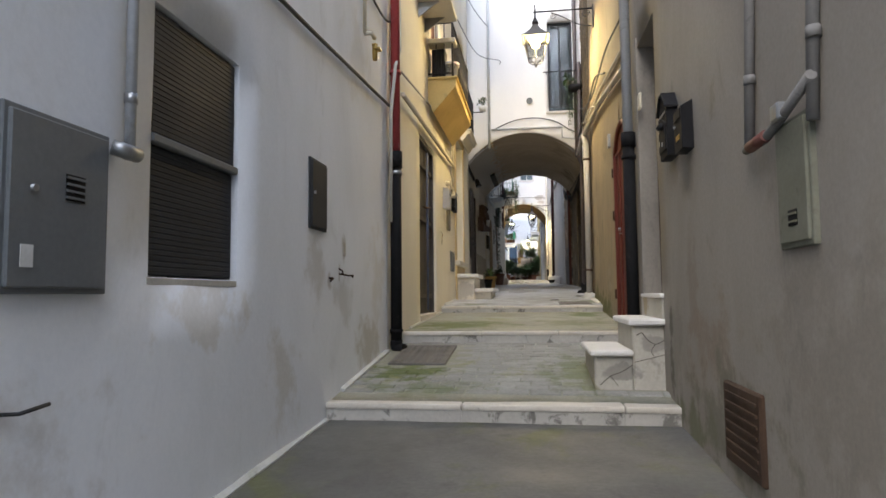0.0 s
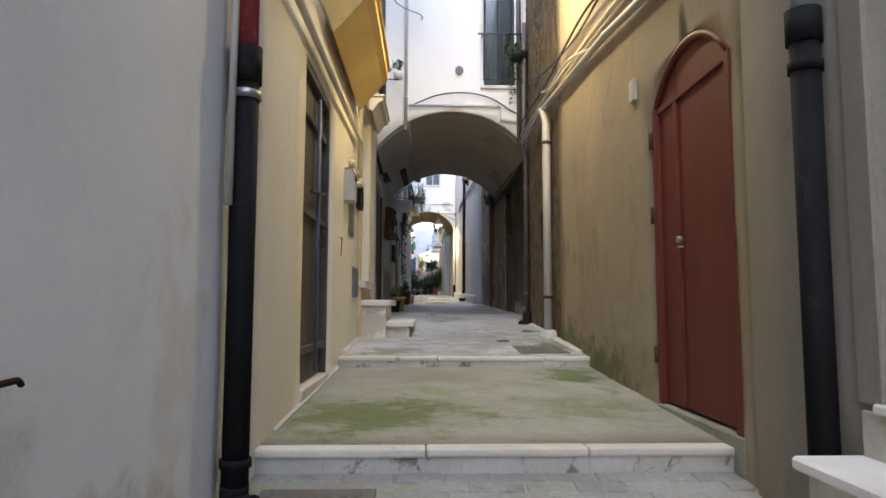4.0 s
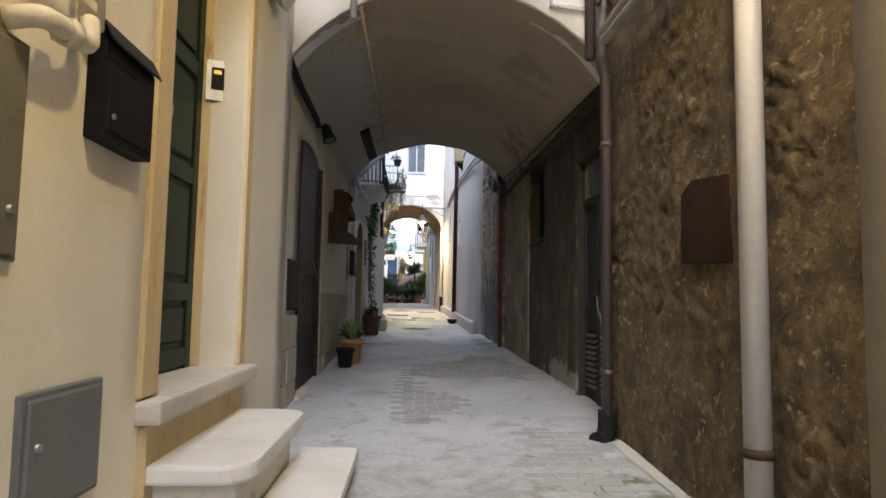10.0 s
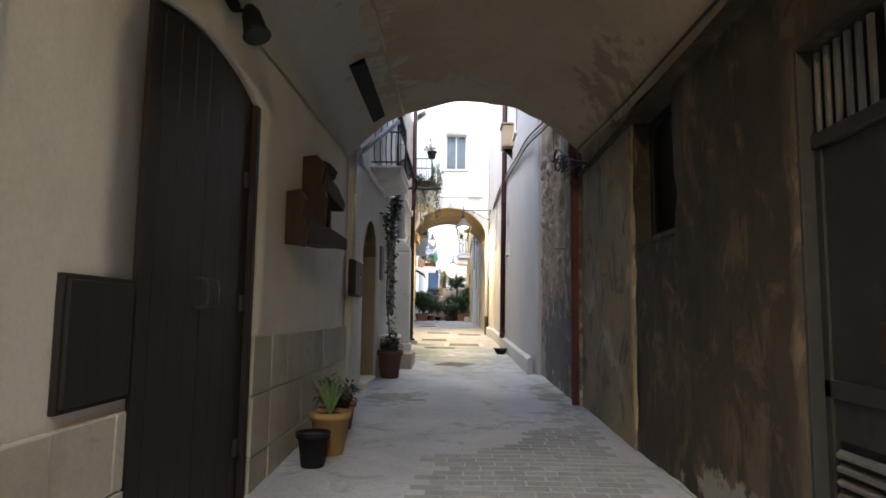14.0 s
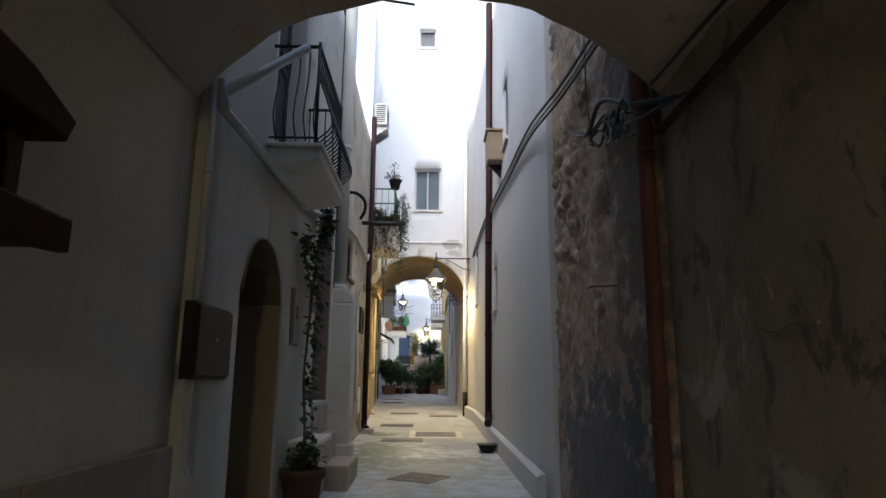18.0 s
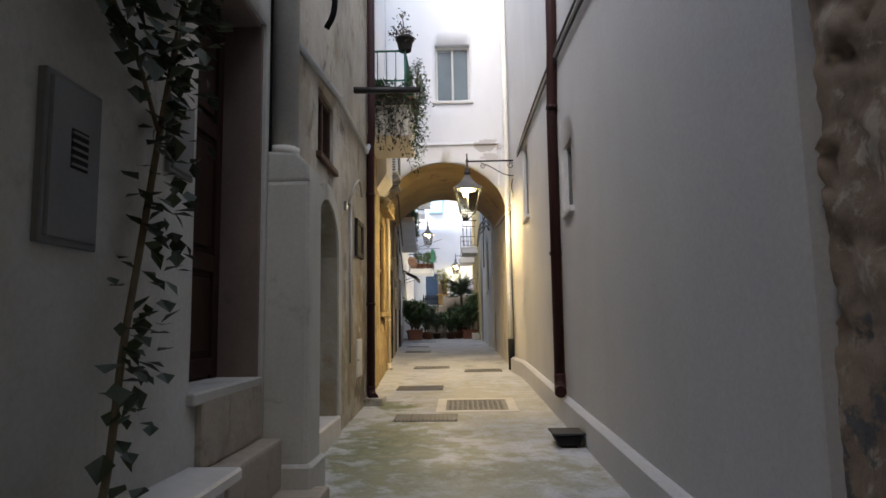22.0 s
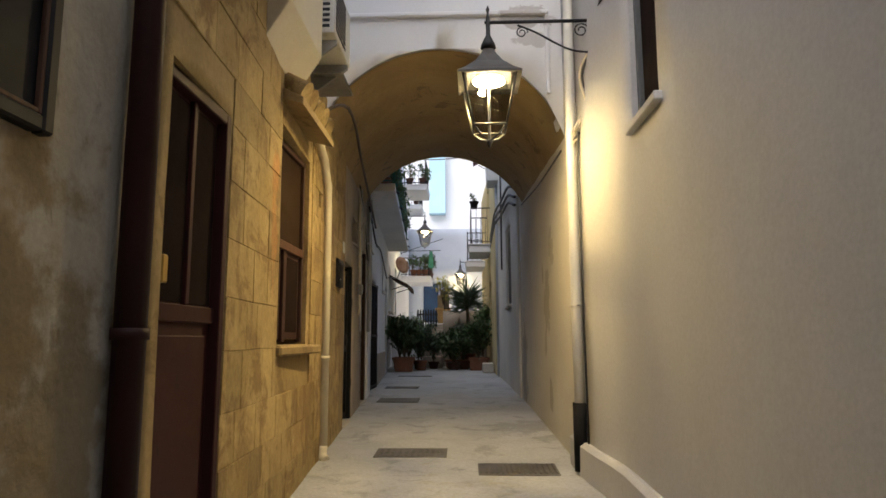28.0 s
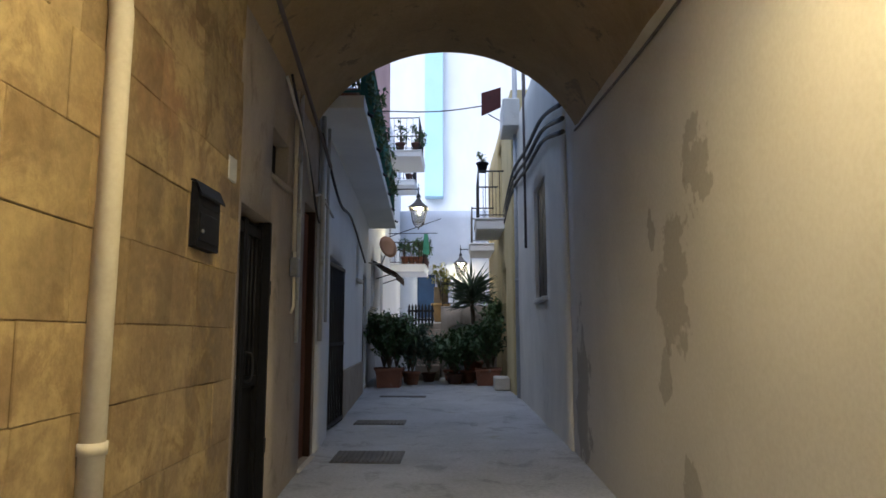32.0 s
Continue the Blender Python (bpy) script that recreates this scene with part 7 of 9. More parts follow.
hd = part("housing", bm, BLACKPAINT, sp2)
cable("lamp_cable", [(-1.55, 15.24, 4.36), (-1.555, 15.85, 4.33), (-1.56, 16.9, 4.33), (-1.59, 17.28, 4.35)], 0.036, BLACKPAINT, "thick black lamp cable along a vault")
pipe("vault_conduit", [(-0.95, 15.22, 4.86), (-0.93, 18, 4.92), (-0.93, 21.3, 4.98)], 0.018, P_VAULT, "plaster-coloured conduit along a vault", "conduit")
rng = random.Random(77)
for k in range(6):
    q = [(1.22, 20.9 + 0.1 * k, 4.3 + 0.03 * k)]
    for i in range(5):
        q.append((1.14 - 0.05 * rng.random(), 21.5 + 0.17 * i + rng.uniform(-0.12, 0.12), 4.42 + 0.05 * i + rng.uniform(-0.11, 0.11)))
    q.append((1.1, 22.5, 4.62 + 0.02 * k))
    cable("knotted_cable", q, 0.009, CABLE, "tangled dark cable knotted at a passage mouth")
cable("hanging_wire", [(1.06, 22.4, 5.5), (1.07, 22.42, 5.0), (1.09, 22.38, 4.55)], 0.006, CABLE, "thin wire hanging on a stone wall")
sc = thing("wall_shelf", (-1.6, 19.4, 2.95), "dark wooden wall shelf with two rough planter boxes", "wall shelf")
ru = 0.012


def skewed(bm):
    """The shelf leans out and up towards its far end."""
    for v in bm.verts:
        f = (v.co.y - 18.62) * 0.72
        v.co.x = -1.61 + (v.co.x + 1.61) * (0.75 + 0.6 * f)
        v.co.y = 18.62 + f
        v.co.z += 0.09 * f
    return bm


part("end_board", skewed(prism(B(), [(-1.61, 3.08), (-1.4, 3.06), (-1.38, 3.2), (-1.43, 3.3), (-1.4, 3.44), (-1.47, 3.52), (-1.61, 3.5)], "y", 18.62, 18.7, ru)), DIMWOOD, sc)
part("lower_trough", skewed(prism(B(), [(18.7, 3.1), (20.1, 3.06), (20.1, 3.2), (19.4, 3.24), (19.0, 3.36), (18.7, 3.4)], "x", -1.61, -1.44, ru)), DIMWOOD, sc)
part("front_board", skewed(prism(B(), [(18.74, 3.09), (20.2, 3.05), (20.2, 3.16), (19.5, 3.24), (18.74, 3.27)], "x", -1.44, -1.4, ru)), DIMWOOD, sc)
part("middle_board", skewed(prism(B(), [(-1.61, 3.24), (-1.42, 3.22), (-1.4, 3.5), (-1.45, 3.62), (-1.42, 3.78), (-1.5, 3.88), (-1.61, 3.86)], "y", 19.3, 19.4, ru)), DIMWOOD, sc)
part("upper_tray", skewed(prism(B(), [(19.4, 3.56), (20.15, 3.42), (20.2, 3.5), (19.9, 3.62), (19.4, 3.74)], "x", -1.61, -1.42, ru)), DIMWOOD, sc)
part("far_brace", skewed(prism(B(), [(20.02, 3.18), (20.1, 3.18), (20.1, 3.46), (20.02, 3.46)], "x", -1.6, -1.5, 0.006)), DIMWOOD, sc)
part("dry_tuft", skewed(lathe(B(), [(0.02, 0), (0.1, 0.02), (0.12, 0.09), (0.06, 0.17), (0.01, 0.2)], (-1.5, 19.6, 3.66), 9)), BLACKWOOD, sc, "dark withered tuft on the tray")
d8 = thing("door_6", (1.42, 16.16, 1.24), "weathered grey double door with louvres and upper bars", "door", kind="structure")
for a, b in ((15.67, 16.155), (16.165, 16.66)):
    part("leaf", bx(1.44, a, 1.24, 1.475, b, 3.34, bev=0.004), DOORDARK, d8)
    for p, q in ((a, a + 0.05), (b - 0.05, b)):
        part("stile", bx(1.425, p, 1.24, 1.442, q, 3.34, bev=0.003), DOORDARK, d8)
    part("rail", bx(1.425, a, 2.2, 1.442, b, 2.28, bev=0.003), DOORDARK, d8)
    part("louvre_backing", bx(1.437, a + 0.08, 1.42, 1.4385, b - 0.08, 2.02), BLACKPAINT, d8, "dark louvre opening")
    for i in range(10):
        bm = bx(1.415, a + 0.08, 1.45 + i * 0.058, 1.44, b - 0.08, 1.465 + i * 0.058)
        for v in bm.verts:
            v.co.z += (1.44 - v.co.x) * -0.9
        part("louvre_slat", bm, LOUVRE, d8)
    part("grille_backing", bx(1.46, a + 0.02, 3.42, 1.47, b - 0.02, 3.8), BLACKPAINT, d8, "dark opening above the door")
    for i in range(6):
        yy = a + 0.05 + (b - a - 0.1) * i / 5
        part("upper_bar", bx(1.42, yy - 0.012, 3.42, 1.44, yy + 0.012, 3.8), LOUVRE, d8)
part("transom", bx(1.41, 15.66, 3.345, 1.47, 16.67, 3.415, bev=0.005), DOORDARK, d8)
for a, b in ((15.62, 15.67), (16.66, 16.7)):
    part("frame", bx(1.36, a, 1.22, 1.46, b, 3.84, bev=0.005), DOORDARK, d8)
part("padlock", bx(1.39, 16.1, 2.38, 1.43, 16.22, 2.54, bev=0.01), RUST, d8, "rusty padlock and hasp")
part("tied_cord", tube(B(), curve_pts([(1.41, 16.15, 2.4), (1.39, 16.05, 2.25), (1.4, 15.98, 2.15), (1.4, 15.95, 2.0)], 4), 0.007, 5), CABLEW, d8, "frayed pale cord")
wd = thing("window_2", (1.45, 18.78, 3.2), "dark boarded window in a dark wall", "window", kind="structure")
part("board", bx(1.5, 18.3, 3.2, 1.54, 19.25, 4.27), BLACKWOOD, wd)
for a, b, c, d in ((18.3, 18.36, 3.2, 4.27), (19.19, 19.25, 3.2, 4.27), (18.36, 19.19, 3.2, 3.26), (18.36, 19.19, 4.21, 4.27)):
    part("window_frame", bx(1.44, a, c, 1.5, b, d, bev=0.004), BLACKWOOD, wd)
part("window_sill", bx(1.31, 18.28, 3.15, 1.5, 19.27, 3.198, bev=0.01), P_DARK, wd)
for q in ([(20.0, 2.98), (20.12, 3.0), (20.3, 2.97), (20.42, 3.0)], [(20.3, 3.1), (20.33, 3.2)], [(20.2, 2.9), (20.22, 2.84)]):
    solid("wall_scar", tube(B(), curve_pts([(1.262, *p) for p in q], 4), 0.009, 5), P_TAN, "pale chipped scar in an ochre plaster wall", "wall scar", group="scars in the ochre plaster")
cable("passage_cable", [(1.24, 15.4, 4.3), (1.24, 17.5, 4.4), (1.22, 19.5, 4.46), (1.18, 21.3, 4.55)], 0.013, CABLE, "black cable bundle along a vault's edge")
# pots by the wainscot
rng = random.Random(5)
pot("plant_pot", (-1.33, 18.62, G(18.62)), 0.12, 0.26, BLACKPAINT, "small black pot with a dry plant")
p2 = pot("potted_succulent", (-1.28, 19.02, G(19.02)), 0.16, 0.34, YELLOWPOT, "ochre pot with spiky leaves on the alley floor", "potted plant")
bm = B()
for k in range(16):
    v = rand_dir(rng)
    add_leaf(bm, Vector((-1.28, 19.02, G(19) + 0.3)), Vector((v.x * 0.5, v.y * 0.5, 0.9)), 0.32 * rng.uniform(0.6, 1.2), 0.14)
part("spiky_leaves", bm, LEAF_L, p2)
p3 = pot("potted_plant", (-1.33, 19.5, G(19.5)), 0.15, 0.28, TERRACOTTA, "terracotta pot with a drooping plant", "potted plant")
bush(p3, (-1.33, 19.5, G(19.5) + 0.42), (0.2, 0.22, 0.18), 160, 0.08, LEAF_DRY, rng, 0.4)
p4 = pot("potted_plant", (-1.35, 19.95, G(19.95)), 0.13, 0.26, TERRACOTTA, "terracotta pot with a small plant", "potted plant")
bush(p4, (-1.35, 19.95, G(19.95) + 0.36), (0.16, 0.16, 0.14), 120, 0.07, LEAF, rng)

# ---- courtyard, left ----
XL = -1.6
plate_door("electric_box", -1, -1.55, 21.46, 22.1, 2.77, 3.2, BLACKWOOD, "dark dented electric meter box on a white wall", "electric box", proud=0.06, lock=(21.78, 3.0))
d9 = thing("door_7", (-1.85, 23.2, 1.62), "dark wooden door deep in an arched niche", "door", kind="structure")
plank_leaf(d9, -1, -1.94, 22.36, 23.5, 1.62, 3.88, 6, BLACKWOOD, 0.48, (22.34, 23.52))
part("threshold", bx(-2.0, 22.3, 1.45, -1.47, 23.56, 1.615, bev=0.012), STONE, d9)
part("transom", bx(-1.918, 22.35, 3.3, -1.86, 23.5, 3.38, bev=0.006), BROWNWOOD, d9)
part("jamb_lining", bx(-1.915, 23.498, 1.62, -1.51, 23.53, 3.42, bev=0.004), P_TAN, d9, "tan plastered door reveal")
bm = B()
rim = [(22.34 + 1.18 * i / 12, arch_z(22.34 + 1.18 * i / 12, 22.34, 23.52, 3.9, 0.48) - 0.012) for i in range(13)]
rows = [[bm.verts.new((x, y, z)) for y, z in rim] for x in (-1.915, -1.51)]
fs = [bm.faces.new((rows[0][i], rows[0][i + 1], rows[1][i + 1], rows[1][i])) for i in range(12)]
bmesh.ops.solidify(bm, geom=fs, thickness=0.006)
part("arch_lining", bm, P_TAN, d9, "tan plastered arch over the door")
balcony("balcony", -1.54, -1.08, 22.72, 24.14, 4.64, 0.13, 0.9, P_OLDWHITE, IRON, "small balcony with a bulging black iron rail", belly=0.13, step=0.075, under=0.03)
d10 = thing("balcony_door", (-1.68, 23.38, 4.8), "dark green closed balcony shutters", "door", kind="structure")
panel_leaf(d10, -1, -1.66, 22.92, 23.83, 4.8, 6.88, (4.86, 5.8, 6.82), DARKGREY)
pipe("wall_drain", [(-1.5, 21.48, 4.62), (-1.47, 21.52, 4.43), (-1.46, 22.4, 4.46), (-1.44, 24.4, 4.53), (-1.4, 24.75, 4.6)], 0.036, GREYPIPE, "grey pipe along a wall under a balcony", "conduit", clamps=[(-1.46, 22.4, 4.46)])
pipe("wall_conduit", [(-1.52, 21.46, 4.7), (-1.52, 21.46, 3.22)], 0.022, GREYPIPE, "thin grey conduit dropping to an electric box", "conduit", clamps=[(-1.52, 21.46, 4.0), (-1.52, 21.46, 3.5)])
pipe("wall_conduit", [(-1.53, 21.52, 2.75), (-1.53, 21.52, 2.3), (-1.53, 21.6, 2.22)], 0.014, GREYPIPE, "thin grey conduit below an electric box", "conduit")
pipe("awning_bar", [(-1.54, 21.5, 4.5), (-1.05, 21.92, 5.09)], 0.034, GREYPIPE, "grey iron stay bar beside a balcony", "bar")
pipe("line_bar", [(-1.6, 22.7, 6.15), (-0.35, 23.4, 6.4)], 0.014, IRON, "thin iron washing-line bar", "bar")
plate_door("green_hatch", -1, -1.476, 23.82, 24.1, 3.1, 3.62, GREYMETAL, "slate grey meter hatch with a dark vent", "meter hatch", vent=(23.93, 3.34, 0.09, 0.13, 5))
plate_door("small_hatch", -1, -1.455, 24.6, 24.82, 3.5, 3.82, GREYMETAL, "small slate grey hatch behind a climbing vine", "meter hatch")
bn = thing("stone_bench", (-1.4, 24.5, G(24.5)), "stone bench with a white marble top", "bench")
part("block", bx(-1.55, 24.05, 1.4, -1.27, 24.88, 2.14, bev=0.02), P_GREYWHITE, bn)
part("slab", bx(-1.55, 23.97, 2.14, -1.21, 24.92, 2.2, bev=0.012), MARBLE, bn, "white marble slab")
st = thing("house_steps", (-1.4, 25.8, 1.6), "three worn stone steps up to a brown door", "steps")
part("tread", bx(-1.55, 24.98, 1.4, -1.03, 25.98, 1.86, bev=0.025, seg=2), P_STONEGREY, st)
part("tread", bx(-1.55, 25.0, 1.86, -1.3, 25.88, 2.16, bev=0.02, seg=2), P_STONEGREY, st)
part("tread", bx(-1.6, 24.96, 2.16, -1.42, 25.87, 2.5, bev=0.02, seg=2), P_STONEGREY, st)
d11 = thing("door_8", (-1.6, 25.4, 2.5), "brown panelled wooden door above stone steps", "door", kind="structure")
panel_leaf(d11, -1, -1.7, 24.9, 25.81, 2.53, 4.72, (2.6, 3.2, 4.0, 4.64), DIMWOOD)
handle_lever(d11, -1, -1.68, 25.02, 3.4, material=BLACKPAINT)
part("jamb_lining", bx(-1.7, 25.806, 2.505, -1.44, 25.835, 4.735, bev=0.004), REVEAL, d11, "dull brown painted reveal")
part("head_lining", bx(-1.7, 24.885, 4.712, -1.45, 25.8, 4.742, bev=0.004), REVEAL, d11, "dull brown painted reveal")
part("sill", bx(-1.72, 24.86, 2.47, -1.42, 25.85, 2.528, bev=0.008), P_GREYWHITE, d11, "worn stone door sill")
# buttress and flue
bt = thing("wall_buttress", (-1.4, 26.07, 1.5), "greyed white plastered buttress against a house", "buttress")
part("shaft", prism(B(), [(-1.6, 1.4), (-1.15, 1.4), (-1.15, 3.74), (-1.6, 3.74)], "y", 25.9, 26.24, 0.03), P_GREYWHITE, bt)
part("sloped_top", prism(B(), [(-1.6, 3.735), (-1.15, 3.735), (-1.16, 3.84), (-1.24, 3.92), (-1.6, 3.95)], "y", 25.905, 26.235, 0.02), P_GREYWHITE, bt)
part("foot", bx(-1.6, 25.87, 1.4, -1.12, 26.27, 2.0, bev=0.02), P_GREYWHITE, bt, "thicker plastered foot")
fl = thing("chimney_flue", (-1.38, 26.1, 3.9), "round white plastered flue above a buttress", "flue")
part("shaft", tube(B(), [(-1.38, 26.1, 3.9), (-1.38, 26.1, 8.6)], 0.1, 18), P_GREYWHITE, fl)
for zz in (3.97, 5.9):
    part("collar", tube(B(), [(-1.38, 26.1, zz - 0.03), (-1.38, 26.1, zz + 0.03)], 0.108, 18), P_GREYWHITE, fl)
pipe("grey_downpipe", [(-1.44, 25.95, 3.93), (-1.44, 25.95, 8.3)], 0.025, BLACKPIPE, "thin dark pipe beside a white flue", "downpipe")
pipe("bent_flue", [(-1.36, 26.14, 5.3), (-1.2, 26.32, 5.32), (-1.1, 26.34, 5.22), (-1.1, 26.36, 5.08), (-1.16, 26.4, 4.98)], 0.022, BLACKPIPE, "bent black boiler outlet pipe", "pipe fitting", curved=True)
pipe("wall_drain", [(-1.46, 26.5, 5.0), (-1.46, 28.4, 5.2), (-1.46, 30.4, 5.15), (-1.46, 30.6, 5.3)], 0.03, GREYPIPE, "grey pipe sloping along a peeling wall", "conduit", clamps=[(-1.46, 28.4, 5.2)])
# vine on the wall
rng = random.Random(11)
vi = pot("climbing_plant", (-1.28, 23.75, G(23.75)), 0.19, 0.42, POTDARK, "dark terracotta pot with a leggy climbing vine up the wall", "climbing plant")
V = [(-1.28, 23.75, 1.95), (-1.33, 24.0, 2.35), (-1.4, 24.2, 2.75), (-1.41, 24.32, 3.15), (-1.4, 24.44, 3.7), (-1.39, 24.58, 4.25), (-1.38, 24.7, 4.7)]
part("stem", tube(B(), curve_pts(V, 5), 0.014, 6), BARK, vi)
V2 = [(-1.4, 24.4, 3.6), (-1.42, 24.25, 3.85), (-1.43, 24.08, 4.0), (-1.44, 23.95, 4.15)]
V3 = [(-1.39, 24.55, 4.1), (-1.38, 24.7, 4.4), (-1.38, 24.76, 4.62)]
for q in (V2, V3):
    part("branch", tube(B(), curve_pts(q, 4), 0.009, 5), BARK, vi)
bm = B()
for q, n in ((V, 230), (V2, 130), (V3, 130)):
    pts = curve_pts(q, 12)
    for k in range(n):
        p = pts[int(len(pts) * rng.random() ** 0.75)]
        add_leaf(bm, p + Vector((rng.uniform(-0.02, 0.12), rng.gauss(0, 0.09), rng.gauss(0, 0.07))), rand_dir(rng, 0.5) + Vector((0.5, 0, 0)), 0.082 * rng.uniform(0.6, 1.3), 0.85)
part("leaves", bm, LEAF_VINE, vi)
bush(vi, (-1.3, 23.8, 2.1), (0.22, 0.25, 0.2), 140, 0.09, LEAF_VINE, rng, 0.3)
# peeling house
d12 = thing("door_9", (-1.7, 28.05, 1.95), "glazed door with pale frame in an arched niche", "door", kind="structure")
for a, b in ((27.54, 27.6), (28.5, 28.56)):
    part("stile", bx(-1.76, a, 1.93, -1.7, b, 3.56, bev=0.005), DOORFRAME, d12)
part("stile", bx(-1.76, 28.02, 1.93, -1.7, 28.08, 3.98, bev=0.005), DOORFRAME, d12)
for zz, h in ((1.93, 0.1), (2.72, 0.12), (3.54, 0.05)):
    for a, b in ((27.6, 28.02), (28.08, 28.5)):
        part("rail", bx(-1.76, a, zz, -1.7, b, zz + h, bev=0.005), DOORFRAME, d12)
for a, b in ((27.6, 28.02), (28.08, 28.5)):
    for c, d in ((2.03, 2.72), (2.84, 3.54)):
        part("pane", bx(-1.745, a, c, -1.73, b, d), PANEDARK, d12, "dark glass pane")
part("fanlight", bx(-1.75, 27.54, 3.59, -1.735, 28.56, 4.0), PANEDARK, d12, "dark arched fanlight")
handle_lever(d12, -1, -1.7, 28.1, 2.78, 0.14, BLACKPAINT)
part("back", bx(-1.83, 27.5, 1.86, -1.8, 28.6, 4.04), PANEDARK, d12)
part("threshold", bx(-1.85, 27.48, 1.68, -1.46, 28.62, 1.91, bev=0.015), MARBLE, d12, "pale stone threshold")
n, out, inn = 20, [], []
for k in range(n + 1):
    a = math.pi * k / n
    out.append((28.05 - 0.68 * math.cos(a), 3.53 + 0.66 * math.sin(a)))
    inn.append((28.05 - 0.535 * math.cos(a), 3.53 + 0.5 * math.sin(a)))
ab, rows = B(), []
for x in (-1.52, -1.482):
    rows.append([[ab.verts.new((x + 0.004 * noise.noise(Vector((x, p[0] * 6, p[1] * 6))), *p)) for p in [(q[0][0], 1.92)] + q + [(q[-1][0], 1.92)]] for q in (out, inn)])
for k in range(n + 2):
    ab.faces.new((rows[1][0][k], rows[1][0][k + 1], rows[1][1][k + 1], rows[1][1][k]))
    ab.faces.new((rows[0][0][k], rows[0][0][k + 1], rows[1][0][k + 1], rows[1][0][k]))
    ab.faces.new((rows[0][1][k], rows[0][1][k + 1], rows[1][1][k + 1], rows[1][1][k]))
bmesh.ops.recalc_face_normals(ab, faces=ab.faces)
part("architrave", ab, P_GREYWHITE, d12, "raised pale plaster band round the arch")
solid("door_buzzer", bx(-1.505, 28.95, 4.1, -1.47, 29.02, 4.2, bev=0.006), STEEL, "small pale door bell on a peeling wall", "door buzzer")
PUTL = along(-1, 25.9, -1.5, 30.85, -1.5)
window("window_3", PUTL, 27.63, 28.33, 4.4, 5.03, CARVED, "small brown-framed window in a peeling wall", panes=2, depth=0.03, sill=CARVED, glass=MESHDARK)
mr = thing("wall_frame", (-1.5, 29.93, 3.66), "dark framed picture panel on a peeling wall", "framed panel")
part("frame", bx(-1.52, 29.68, 3.66, -1.465, 29.73, 4.13, bev=0.008), BLACKWOOD, mr)
part("frame", bx(-1.52, 30.14, 3.66, -1.465, 30.19, 4.13, bev=0.008), BLACKWOOD, mr)
part("frame", bx(-1.52, 29.73, 4.08, -1.465, 30.14, 4.13, bev=0.008), BLACKWOOD, mr)
part("frame", bx(-1.52, 29.73, 3.66, -1.465, 30.14, 3.71, bev=0.008), BLACKWOOD, mr)
part("panel", bx(-1.515, 29.73, 3.71, -1.49, 30.14, 4.08), BLACKPAINT, mr, "dark glossy panel")
for a, b, c, d in ((29.73, 29.745, 3.71, 4.08), (30.125, 30.14, 3.71, 4.08), (29.745, 30.125, 4.065, 4.08), (29.745, 30.125, 3.71, 3.725)):
    part("bead", bx(-1.49, a, c, -1.472, b, d, bev=0.003), CARVED, mr, "thin brown bead")
plate_door("meter_hatch", -1, -1.495, 29.75, 30.14, 2.2, 2.64, P_OLDWHITE, "pale meter hatch low on a peeling wall", "meter hatch", lock=(29.8, 2.4), proud=0.015)
pipe("hooked_conduit", [(-1.49, 29.2, 4.2), (-1.45, 29.3, 4.42), (-1.44, 29.65, 4.58), (-1.46, 30.0, 4.46)], 0.016, P_WORN, "bent plaster-coated conduit hook on a wall", "conduit", curved=True)
pipe("wall_conduit", [(-1.485, 29.3, 2.4), (-1.485, 29.3, 4.3)], 0.016, WHITEPIPE, "thin pale conduit on a peeling wall", "conduit")
dpo = pipe("oxblood_downpipe", [(-1.44, 30.63, 1.95), (-1.44, 30.63, 5.3), (-1.42, 30.60, 5.5), (-1.42, 30.58, 5.7), (-1.43, 30.58, 8.3)], 0.055, OXPIPE, "dark red rain downpipe at a house corner", "downpipe", clamps=[(-1.44, 30.63, 3.1), (-1.44, 30.63, 4.6)], seg=14,
     shoe=[(-1.44, 30.63, 2.02), (-1.44, 30.63, 1.94), (-1.42, 30.58, 1.88), (-1.38, 30.50, 1.87)])
part("mortar_foot", bx(-1.55, 30.42, 1.6, -1.26, 30.86, 1.87, bev=0.04, seg=2), P_WORN, dpo, "mortar foot round the pipe")
# balcony with hanging plants
balcony("balcony", -1.52, -0.93, 30.95, 32.2, 5.95, 0.42, 0.85, P_CREAM, GREENIRON, "balcony with a cream slab and green iron rail", step=0.13)
pipe("balcony_beam", [(-1.52, 29.6, 5.72), (-0.68, 29.7, 5.74)], 0.045, IRON, "dark iron beam across a house front", "beam", seg=4)
rng = random.Random(21)
hp = pot("balcony_planter", (-1.25, 31.12, 5.99), 0.14, 0.22, BROWNWOOD, "long brown trough with trailing plants on a balcony", "planter", square=(0.5, 0.2))
bush(hp, (-1.2, 31.05, 6.3), (0.36, 0.2, 0.3), 520, 0.07, LEAF, rng, 0.3, clumps=14)
bm, tw = B(), B()
